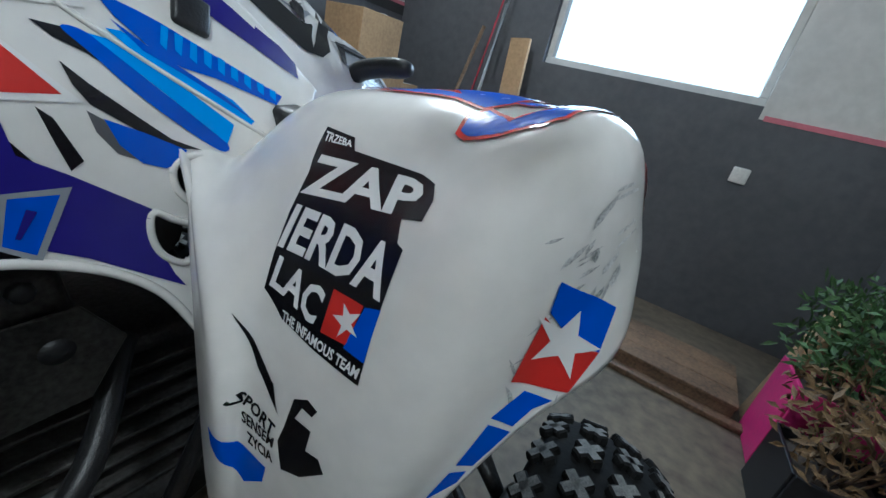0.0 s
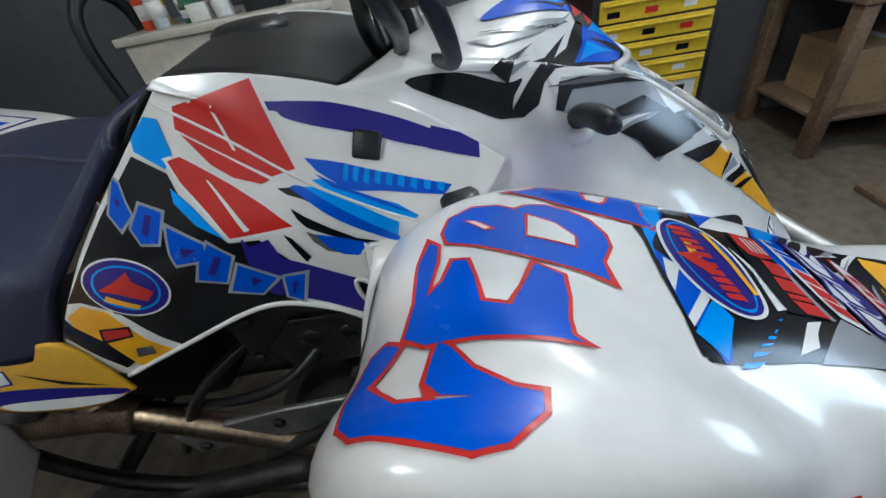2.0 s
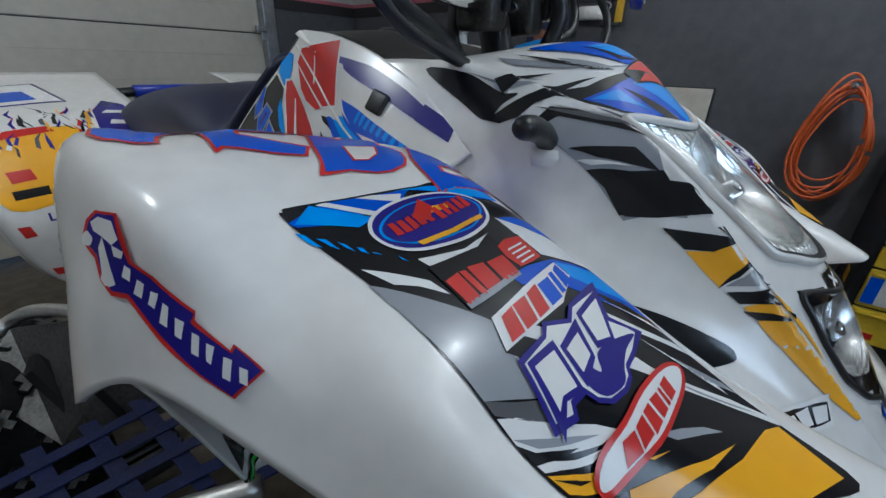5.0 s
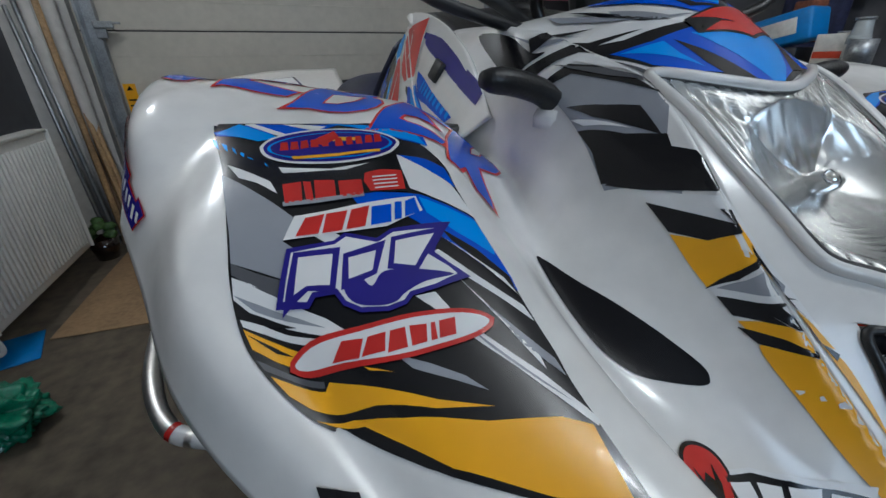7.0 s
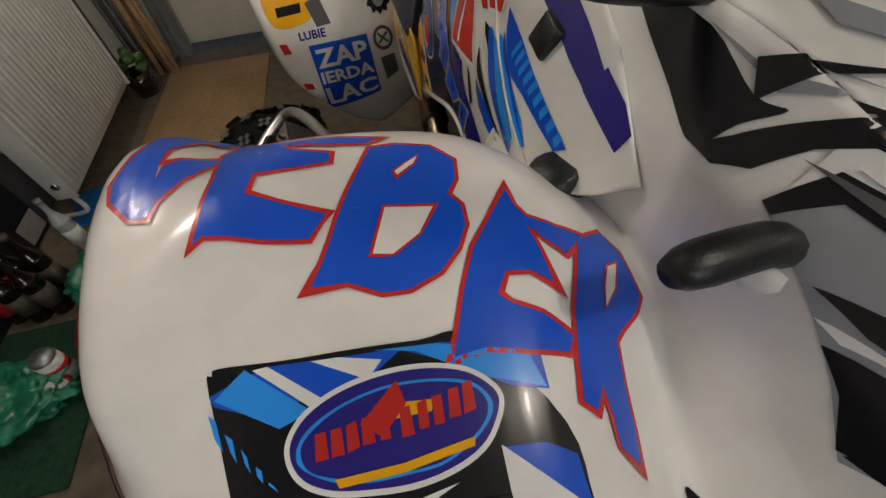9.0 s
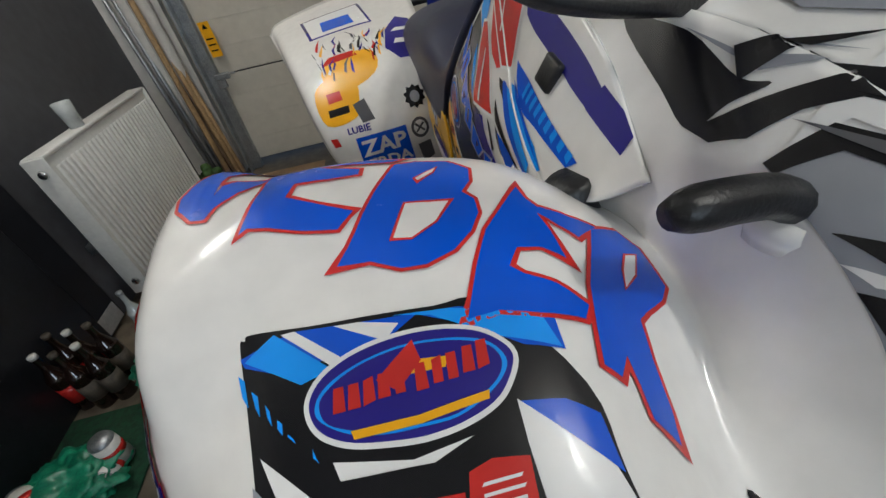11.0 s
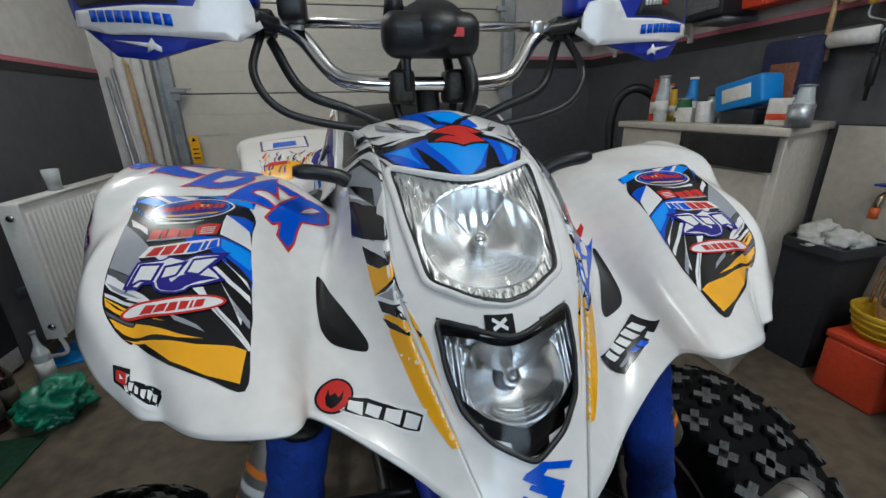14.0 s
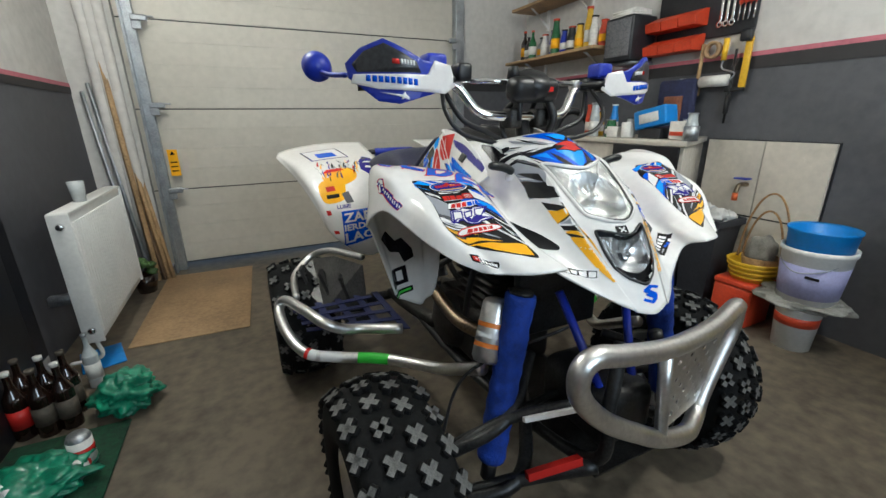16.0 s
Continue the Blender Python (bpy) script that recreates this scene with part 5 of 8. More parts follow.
    part("frame_rail", tube([X((.05, .60, .62)), X((.085, .62, .50)), X((.10, .60, .34)), X((.12, .25, .28)), X((.15, -.15, .30)), X((.14, -.55, .36)), X((.12, -.80, .66))], .015, 50, 10), STEEL, quad, "black steel frame rail")
    part("blue_frame_tube", rod(X((.10, .46, .69)), X((.03, .60, .40)), .010), BLUEP, quad, "blue painted frame tube")
    part("body_latch", tube([X((.131, .309, .938)), X((.148, .311, .950)), X((.176, .315, .958)), X((.203, .318, .961))], [.008] + [.010] * 9 + [.009, .006], 12, 12), BLACKP, quad, "black rubber body latch")
    part("latch_seat", lathe([(0, .006), (.016, .006), (.019, 0), (.019, -.008)], 20, Matrix.Translation(X((.131, .309, .931)))), WHITE, quad)
    part("rubber_knob", turned(lathe([(0, .042), (.014, .042), (.0175, .039), (.0165, .022), (.019, .012), (.020, 0)], 16), Matrix.Translation(X((.181, .200, .872))) @ Matrix.Rotation(s * radians(10), 4, "Y")), BLACKP, quad, "black rubber knob")
    part("tank_pad", turned(rounded(box(.008, .023, .023), .0025), Matrix.Translation(X((.172, .131, .963))) @ Matrix.Rotation(radians(-16), 4, "X") @ Matrix.Rotation(s * radians(-26), 4, "Y")), BLACKP, quad, "square black rubber pad")
    # side structure seen below the tank
    part("swing_arm", tube([X((.13, -.15, .33)), X((.15, -.4, .30)), X((.14, -.65, .26))], .028, 16, 10), CAST, quad)
part("rear_axle", rod((-.5, -.65, .25), (.5, -.65, .25), .022, 14), STEEL, quad)
part("engine_block", join(box(.26, .34, .20, (0, .02, .40), .03, 3), box(.20, .20, .20, (.0, .10, .58), .02, 2)), CAST, quad, "grimy aluminium engine block")
for k in range(7):
    part("cooling_fin", box(.24, .22, .006, (0, .10, .50 + .026 * k), .002, 1), CAST, quad)
part("clutch_cover", lathe([(0, .05), (.05, .048), (.085, .03), (.10, .0), (.10, -.03)], 32, Matrix.Translation((.13, -.03, .40)) @ Matrix.Rotation(math.pi / 2, 4, "Y")), CAST, quad, "round aluminium clutch cover")
for k in range(6):
    a = k * math.pi / 3
    part("cover_bolt", lathe([(0, .006), (.006, .006), (.007, 0)], 8, Matrix.Translation((.145, -.03 + .09 * math.cos(a), .40 + .09 * math.sin(a))) @ Matrix.Rotation(math.pi / 2, 4, "Y")), STEEL, quad)
part("exhaust_header", tube([(.06, .24, .60), (.13, .27, .50), (.172, .12, .47), (.176, -.08, .51), (.175, -.17, .552), (.172, -.28, .605), (.165, -.34, .622), (.15, -.42, .66)], .021, 60, 14), BRASS, quad, "heat-stained exhaust header")
part("pipe_sleeve", sweep(catmull([(.172, -.30, .612), (.166, -.36, .618), (.162, -.45, .608), (.155, -.56, .598)], 24), [.024, .028] + [.027] * 20 + [.028, .024], 18), mat("rusty_sleeve", (0.10, 0.065, 0.04), 0.55, 0.6, var=0.4, scale=25, bump=0.3, bscale=120), quad, "brown heat-stained exhaust sleeve")
part("frame_spar", prism([(.172, -.28, .560), (.176, -.09, .610), (.176, .03, .628), (.176, .05, .600), (.176, -.04, .560), (.174, -.26, .512)], (.010, 0, 0), .003, 2), DULL, quad, "dull aluminium frame spar", False)
for a, b in ((-.235, .540), (-.10, .585), (.01, .612)):
    part("spar_bolt", lathe([(0, .006), (.007, .006), (.009, 0)], 6, Matrix.Translation((.186, a, b)) @ Matrix.Rotation(math.pi / 2, 4, "Y")), STEEL, quad)
part("engine_cover", turned(rounded(box(.03, .17, .10), .012, 3), Matrix.Translation((.145, -.02, .735)) @ Matrix.Rotation(radians(10), 4, "X")), CAST, quad, "grimy cast engine cover")
for a, b in ((-.085, .70), (-.075, .765), (.045, .715), (.035, .785)):
    part("cover_bolt", lathe([(0, .005), (.006, .005), (.008, 0)], 8, Matrix.Translation((.160, a, b)) @ Matrix.Rotation(math.pi / 2, 4, "Y")), STEEL, quad)
part("frame_gusset", prism([(.165, -.02, .765), (.165, .06, .770), (.165, .085, .735), (.165, .06, .69), (.165, -.04, .68), (.165, -.06, .72)], (.004, 0, 0), .001, 1), CAST, quad, "dull aluminium frame gusset plate", False)
for a, b, c in ((.0, .735, .012), (.045, .74, .010), (.0, .70, .007)):
    part("gusset_hole", lathe([(0, .0), (c, .0), (c, -.002)], 20, Matrix.Translation((.1695, a, b)) @ Matrix.Rotation(math.pi / 2, 4, "Y")), BLACKP, quad)
part("silencer", sweep(catmull([(.15, -.42, .66), (.15, -.50, .68), (.15, -.80, .76), (.15, -.98, .80)], 20), [.02] * 3 + [.045] * 16 + [.03], 20), ALU, quad, "aluminium silencer")
for k, (p0, p1, p2) in enumerate((((.10, .05, .75), (.19, -.05, .68), (.16, -.25, .60)), ((.12, .10, .70), (.20, .02, .62), (.18, -.16, .48)), ((.08, -.05, .72), (.17, -.18, .66), (.17, -.30, .50)), ((.05, .16, .74), (.15, .17, .66), (.15, .10, .45)))):
    part("hose", tube([p0, p1, p2], .008 + .002 * (k % 2), 24, 8), BLACKP, quad, "black rubber hose")
part("airbox", box(.22, .36, .16, (0, -.40, .62), .03, 3), BLACKP, quad, "black plastic airbox")
part("radiator_core", box(.26, .03, .20, (0, .34, .62), .006), STEEL, quad)
part("skid_plate", prism([(-.10, .62, .31), (.10, .62, .31), (.13, -.30, .27), (-.13, -.30, .27)], (0, 0, -.005)), CAST, quad, "", False)
part("front_differential", box(.16, .22, .14, (0, .50, .42), .03, 3), STEEL, quad)

# bars and controls
bars = thing("handlebar", (0, 0, 0), "", "")
bars.parent = quad
HB = [(.45, .12, 1.135), (.30, .15, 1.140), (.235, .158, 1.142), (.195, .168, 1.125), (.15, .185, 1.072), (.10, .195, 1.058), (0, .195, 1.056)]
part("bar_tube", sweep(catmull(HB + [(-x, y, z) for x, y, z in HB[-2::-1]], 90), .0125, 14), CHROME, bars, "bright bent handlebar tube")
part("cross_bar", rod((.205, .163, 1.145), (-.205, .163, 1.145), .0075, 12), CHROME, bars)
for s in (1, -1):
    part("cross_bar_clamp", box(.022, .03, .024, (s * .20, .163, 1.142), .004), ALU, bars)
    part("grip", sweep(catmull([(s * .33, .145, 1.139), (s * .45, .12, 1.135)], 14), .017, 14), BLACKP, bars, "black rubber grip")
    part("lever_perch", box(.07, .04, .035, (s * .265, .165, 1.142), .006), BLACKP, bars)
    part("lever", tube([(s * .27, .185, 1.14), (s * .36, .195, 1.137), (s * .45, .175, 1.133)], .006, 14, 8), ALU, bars)
    part("bar_clamp", box(.04, .05, .05, (s * .045, .195, 1.052), .008), CAST, bars)
    part("cable", tube([(s * .25, .18, 1.13), (s * .262, .225, 1.07), (s * .225, .24, 1.02), (s * .13, .23, .995), (s * .04, .20, .985)], .006, 30, 8), BLACKP, bars, "black control cable")
    part("cable", tube([(s * .24, .17, 1.12), (s * .20, .20, 1.05), (s * .13, .20, 1.02), (s * .06, .19, .99)], .0075, 30, 8), BLACKP, bars, "thick black control cable")
part("gauge_housing", turned(rounded(box(.150, .060, .062), .022, 4), Matrix.Translation((0, .222, 1.122)) @ Matrix.Rotation(radians(-12), 4, "X")), BLACKP, bars, "black plastic gauge housing")
part("gauge_hood", turned(lathe([(0, .026), (.030, .025), (.048, .014), (.052, 0), (.050, -.03)], 28), Matrix.Translation((-.008, .212, 1.140)) @ Matrix.Rotation(radians(-25), 4, "X")), BLACKP, bars, "domed gauge hood")
part("key_switch", lathe([(0, .03), (.012, .03), (.014, .02), (.017, 0)], 18, Matrix.Translation((.052, .205, 1.148))), STEEL, bars)
for s in (1, -1):
    part("gauge_bracket", box(.012, .03, .06, (s * .05 - .012, .212, 1.075), .004), BLACKP, bars)
    part("wiring_loom", tube([(s * .03, .20, 1.10), (s * .045, .165, 1.07), (s * .05, .16, 1.02), (s * .03, .17, .98)], .008, 24, 8), BLACKP, bars)
part("wiring_loom", tube([(-.05, .225, 1.10), (-.062, .24, 1.05), (-.05, .225, 1.0), (-.03, .20, .97)], .011, 24, 8), BLACKP, bars, "taped black wiring loom")
part("gauge_badge", prism([(-.045, .2525, 1.128), (-.018, .2525, 1.128), (-.018, .2525, 1.116), (-.045, .2525, 1.116)], (0, .001, 0)), F_RED, bars, "", False)
part("kill_switch", box(.04, .05, .04, (.20, .19, 1.16), .008), BLACKP, bars)
part("steering_stem", rod((0, .18, 1.05), (0, .30, .62), .02, 12), STEEL, bars)
for s in (1, -1):
    g = thing("hand_guard", (0, 0, 0), "", "")
    g.parent = quad
    fy = lambda x: .245 - 1.6 * (x - .34) ** 2 - (.25 * max(0, x - .38))
    out = [(.262, 1.120), (.27, 1.165), (.33, 1.178), (.415, 1.217), (.462, 1.200), (.492, 1.170), (.487, 1.140), (.43, 1.092), (.385, 1.086), (.30, 1.108)]
    def shell(pts, lift, th, step=0.012):
        bm = flat_poly(pts, step)
        for v in bm.verts:
            v.co = Vector((s * v.co.x, fy(v.co.x) + lift, v.co.y))
        bmesh.ops.recalc_face_normals(bm, faces=bm.faces[:])
        bm.normal_update()
        for f in bm.faces:
            if f.normal.y < 0:
                f.normal_flip()
        bm.normal_update()
        solidify(bm, th)
        return bm
    part("guard_shell", shell(out, 0, .012), BLUEP, g, "royal blue plastic hand guard")
    part("guard_insert", shell([(.335, 1.150), (.345, 1.172), (.415, 1.208), (.455, 1.193), (.48, 1.168), (.47, 1.152)], .003, .003), CARBON, g, "black carbon-look insert")
    part("guard_band", shell([(.238, 1.126), (.255, 1.168), (.298, 1.176), (.318, 1.146), (.478, 1.148), (.484, 1.130), (.43, 1.117), (.27, 1.108)], .005, .006), WHITE, g, "white plastic guard band")
    for k in range(9):
        a, z = .345 + .0125 * k, 1.1235 + .0011 * k
        part("guard_print", shell([(a, z + .013), (a + .0095, z + .0138), (a + .0095, z + .0008), (a, z)], .0066, .001), F_BLUE, g)
    part("guard_print", shell([(.385, 1.176), (.40, 1.178), (.40, 1.168), (.385, 1.166)], .0040, .001), F_RED, g)
    for k in range(5):
        a, z = .350 + .0068 * k, 1.164 + .0007 * k
        part("guard_print", shell([(a, z + .0095), (a + .005, z + .010), (a + .0045, z), (a - .0005, z)], .0040, .001), F_WHITE, g)
    part("guard_print", shell([(.365, 1.100), (.372, 1.105), (.375, 1.111), (.380, 1.105), (.43, 1.111), (.382, 1.100), (.384, 1.094), (.375, 1.098), (.366, 1.094)], .004, .001), F_WHITE, g)
    part("reservoir_cap", box(.055, .05, .04, (s * .275, .185, 1.178), .008), BLUEP, g, "blue brake reservoir cover")
    part("guard_bracket", tube([(s * .25, .235, 1.14), (s * .24, .20, 1.14), (s * .23, .165, 1.142)], .010, 12, 8), BLACKP, g)
mir = thing("mirror", (0, 0, 0), "", "")
mir.parent = quad
part("mirror_shell", turned(lathe([(0, .03), (.015, .028), (.03, .016), (.038, .0), (.036, -.006), (0, -.006)], 28), Matrix.Translation((.526, .02, 1.180)) @ Matrix.Rotation(radians(-75), 4, "X")), BLUEP, mir, "round blue bar-end mirror")
part("mirror_arm", tube([(.526, .03, 1.172), (.51, .07, 1.158), (.478, .125, 1.152)], .006, 14, 8), BLUEP, mir)

for o in [c for c in quad.children if c.name.split(".")[0] in ("handlebar", "hand_guard", "mirror")]:
    o.matrix_local = Matrix.Translation((0, -.03, .010)) @ Matrix.Diagonal((.96, 1, 1, 1))
# grab bar and rear parts
part("grab_bar", tube([(-.17, -.90, .875), (-.15, -.945, .905), (.15, -.945, .905), (.17, -.90, .875)], .013, 40, 12), BLACKP, quad, "black grab bar")
part("grab_bar_pad", rod((-.10, -.945, .9055), (.10, -.945, .9055), .020, 16), BLUEP, quad, "blue foam pad on the grab bar")

# printed films on the panels, in millimetres along the two axes that each view leaves free
decal("curved_letter", ("fender", 1), "T", [(373, 172), (367, 164), (369, 156), (375, 153), (394, 150), (409, 152), (415, 159), (416, 167), (420, 182), (425, 201), (423, 213), (413, 226), (406, 227), (403, 217), (393, 203), (381, 195), (377, 190), (386, 187), (397, 185), (404, 191), (406, 203), (406, 185), (405, 174), (398, 166), (391, 159), (385, 165)], F_BLUE, 3, F_RED)
decal("jagged_letter", ("fender", 1), "T", [(385, 247), (382, 233), (378, 207), (377, 184), (369, 174), (349, 178), (318, 178), (296, 183), (302, 188), (321, 188), (348, 184), (339, 192), (322, 197), (323, 204), (339, 207), (359, 209), (363, 222), (348, 229), (328, 238), (331, 242), (337, 250), (355, 248), (371, 244), (381, 243)], F_BLUE, 3, F_RED)
decal("jagged_letter", ("fender", 1), "T", [(301, 194), (287, 191), (268, 195), (258, 210), (261, 226), (268, 236), (263, 244), (264, 256), (271, 268), (282, 278), (297, 283), (309, 282), (323, 274), (339, 273), (333, 263), (328, 253), (323, 241), (316, 226), (308, 210)], F_BLUE, 3, F_RED)
decal("jagged_letter", ("fender", 1), "T", [(237, 236), (252, 255), (264, 269), (274, 288), (282, 306), (286, 315), (272, 314), (255, 318), (236, 321), (231, 314), (242, 304), (255, 298), (260, 293), (253, 283), (241, 284), (231, 290), (232, 272), (234, 260), (227, 267), (217, 274), (200, 260), (216, 259), (232, 255), (236, 247)], F_BLUE, 3, F_RED)
decal("jagged_letter", ("fender", 1), "T", [(205, 264), (181, 250), (171, 260), (171, 277), (171, 288), (179, 297), (195, 307), (203, 313), (207, 331), (210, 352), (215, 366), (224, 358), (223, 346), (223, 334), (231, 344), (237, 340), (232, 323), (225, 303), (214, 282)], F_BLUE, 3, F_RED)
decal("letter_gap", ("fender", 1), "T", [(291, 216), (277, 205), (280, 211), (290, 219)], WHITE, 5, F_RED)
decal("letter_gap", ("fender", 1), "T", [(300, 239), (277, 243), (287, 257), (301, 265), (310, 263)], WHITE, 5, F_RED)
decal("letter_gap", ("fender", 1), "T", [(190, 275), (181, 271), (191, 287), (203, 298), (198, 287)], WHITE, 5, F_RED)
decal("fender_graphic", ("fender", 1), "T", [(384, 304), (382, 299), (379, 297), (355, 300), (328, 302), (299, 305), (276, 308), (248, 347), (247, 376), (245, 405), (242, 427), (240, 447), (238, 463), (236, 477), (236, 488), (235, 499), (234, 509), (233, 546), (264, 529), (300, 507), (335, 477), (341, 476), (353, 468), (366, 453), (372, 440), (375, 420), (375, 397), (377, 355)], F_BLACK, 1, None, both=True)
decal("blue_band", ("fender", 1), "T", [(384, 306), (360, 301), (322, 305), (289, 308), (250, 320), (251, 334), (267, 330), (289, 316), (307, 307), (329, 319), (346, 316), (364, 319), (382, 310)], F_BLUE, 2, None, both=True)
decal("sky_band", ("fender", 1), "T", [(318, 305), (292, 308), (255, 319), (252, 333), (278, 324), (301, 309), (316, 305)], F_SKY, 2.5, None, both=True)
decal("sky_band", ("fender", 1), "T", [(382, 308), (369, 300), (345, 321), (358, 324)], F_SKY, 2.5, None, both=True)
decal("white_streak", ("fender", 1), "T", [(366, 301), (346, 319), (340, 318), (360, 301)], F_WHITE, 3, None, both=True)
decal("white_streak", ("fender", 1), "T", [(343, 303), (322, 315), (315, 309), (332, 304)], F_WHITE, 3, None, both=True)
decal("hatch_bar", ("fender", 1), "T", [(385, 312), (382, 315), (380, 326), (383, 321)], F_SKY, 2, None, both=True)
decal("hatch_bar", ("fender", 1), "T", [(379, 320), (376, 323), (375, 331), (377, 327)], F_SKY, 2, None, both=True)
decal("hatch_bar", ("fender", 1), "T", [(373, 327), (371, 330), (370, 336), (372, 332)], F_SKY, 2, None, both=True)
decal("hatch_bar", ("fender", 1), "T", [(368, 334), (366, 336), (366, 340), (368, 337)], F_SKY, 2, None, both=True)
decal("hatch_bar", ("fender", 1), "T", [(364, 340), (362, 342), (361, 344), (364, 341)], F_SKY, 2, None, both=True)
decal("hatch_bar", ("fender", 1), "T", [(359, 345), (357, 347), (357, 347), (359, 344)], F_SKY, 2, None, both=True)
decal("hatch_bar", ("fender", 1), "T", [(355, 350), (353, 352), (354, 350), (355, 347)], F_SKY, 2, None, both=True)
decal("white_streak", ("fender", 1), "T", [(375, 345), (353, 365), (350, 375), (360, 365), (369, 359)], F_WHITE, 2, None, both=True)
decal("white_band", ("fender", 1), "T", [(277, 349), (250, 375), (248, 383), (245, 401), (265, 390), (278, 382), (278, 364)], F_WHITE, 2, None, both=True)
decal("white_band", ("fender", 1), "T", [(348, 353), (319, 359), (296, 357), (327, 366), (345, 362)], F_WHITE, 2, None, both=True)
decal("blue_band", ("fender", 1), "T", [(276, 350), (248, 377), (248, 358), (259, 352)], F_BLUE, 2.5, None, both=True)
decal("blue_band", ("fender", 1), "T", [(313, 380), (274, 387), (246, 402), (242, 427), (240, 439), (240, 446), (256, 430), (274, 412), (292, 395), (310, 389)], F_BLUE, 2, None, both=True)
decal("sky_band", ("fender", 1), "T", [(275, 389), (246, 404), (243, 423), (244, 426), (261, 413), (274, 400)], F_SKY, 2.5, None, both=True)
decal("black_streak", ("fender", 1), "T", [(269, 411), (254, 423), (241, 438), (241, 445), (254, 431), (266, 418)], F_BLACK, 2.5, None, both=True)
decal("grey_field", ("fender", 1), "T", [(378, 353), (353, 381), (343, 393), (350, 405), (346, 409), (349, 418), (351, 423), (362, 417), (374, 411), (374, 397)], F_GREY, 2, None, both=True)
decal("dark_field", ("fender", 1), "T", [(374, 411), (362, 418), (350, 424), (352, 431), (364, 423), (374, 416)], F_DGREY, 2, None, both=True)
decal("white_streak", ("fender", 1), "T", [(374, 417), (366, 421), (351, 432), (336, 442), (327, 450), (339, 447), (353, 440), (366, 433), (374, 426)], F_WHITE, 2, None, both=True)
decal("grey_streak", ("fender", 1), "T", [(374, 424), (364, 429), (348, 438), (337, 445), (352, 438), (366, 431)], F_GREY, 2.5, None, both=True)
decal("black_streak", ("fender", 1), "T", [(373, 429), (362, 434), (349, 441), (359, 438), (373, 433)], F_BLACK, 2.5, None, both=True)
decal("white_streak", ("fender", 1), "T", [(372, 434), (364, 436), (353, 442), (337, 449), (347, 447), (362, 440), (371, 437)], F_WHITE, 2, None, both=True)
decal("white_streak", ("fender", 1), "T", [(339, 401), (332, 398), (317, 411), (320, 413), (329, 410)], F_WHITE, 2, None, both=True)
decal("yellow_streak", ("fender", 1), "T", [(371, 438), (359, 443), (348, 449), (352, 453), (360, 450), (368, 446)], F_YELLOW, 2, None, both=True)
decal("black_streak", ("fender", 1), "T", [(370, 440), (359, 445), (352, 449), (359, 447)], F_BLACK, 2.5, None, both=True)
decal("dark_streak", ("fender", 1), "T", [(367, 450), (341, 460), (341, 462), (364, 454)], F_DGREY, 2, None, both=True)
decal("yellow_streak", ("fender", 1), "T", [(362, 456), (341, 463), (339, 461), (315, 474), (298, 483), (275, 492), (299, 486), (322, 476), (348, 468), (356, 463)], F_YELLOW, 2, None, both=True)
decal("yellow_streak", ("fender", 1), "T", [(324, 463), (312, 469), (322, 465)], F_YELLOW, 2, None, both=True)
decal("grey_streak", ("fender", 1), "T", [(310, 463), (296, 470), (283, 478), (275, 486), (287, 479), (304, 470)], F_GREY, 2, None, both=True)
decal("yellow_base", ("fender", 1), "T", [(347, 472), (313, 484), (280, 496), (249, 503), (237, 509), (238, 539), (267, 525), (299, 505), (332, 475)], F_YELLOW, 2, None, both=True)
decal("white_streak", ("fender", 1), "T", [(281, 423), (266, 437), (249, 452), (239, 462), (241, 454), (258, 439), (275, 422)], F_WHITE, 2, None, both=True)
decal("white_streak", ("fender", 1), "T", [(294, 442), (284, 452), (273, 465), (258, 481), (245, 497), (235, 510), (233, 508), (236, 502), (248, 485), (265, 467), (278, 453), (284, 442)], F_WHITE, 2, None, both=True)
decal("grey_streak", ("fender", 1), "T", [(278, 455), (266, 469), (252, 485), (240, 499), (249, 490), (266, 471)], F_GREY, 2.5, None, both=True)
decal("white_streak", ("fender", 1), "T", [(270, 437), (256, 461), (245, 484), (245, 478), (260, 452)], F_WHITE, 2, None, both=True)
decal("white_streak", ("fender", 1), "T", [(271, 415), (254, 432), (241, 448), (245, 439)], F_WHITE, 3, None, both=True)
decal("white_streak", ("fender", 1), "T", [(261, 451), (251, 471), (237, 488), (238, 480), (249, 466)], F_GREY, 2, None, both=True)
decal("oval_sticker", ("fender", 1), "T", [(273, 333), (277, 341), (285, 348), (298, 352), (313, 353), (329, 351), (342, 348), (351, 343), (355, 336), (354, 329), (347, 322), (334, 317), (318, 315), (301, 316), (286, 320), (277, 326)], F_NAVY, 4, F_WHITE, both=True)
decal("oval_ring", ("fender", 1), "T", [(276, 334), (279, 340), (288, 346), (300, 350), (314, 350), (328, 349), (340, 346), (349, 341), (353, 336), (351, 330), (344, 325), (332, 321), (317, 319), (302, 320), (288, 323), (280, 327)], F_SKY, 5, None, both=True)
decal("oval_face", ("fender", 1), "T", [(278, 334), (281, 340), (289, 345), (300, 349), (314, 349), (328, 348), (339, 345), (348, 341), (351, 336), (350, 331), (343, 326), (332, 322), (317, 320), (302, 321), (289, 324), (281, 328)], F_NAVY, 5.5, None, both=True)
decal("sticker_peak", ("fender", 1), "T", [(328, 330), (311, 318), (309, 327), (320, 336)], F_RED, 6.5, None, both=True)
decal("sticker_bar", ("fender", 1), "T", [(319, 325), (298, 328), (300, 332), (317, 331)], F_YELLOW, 6, None, both=True)
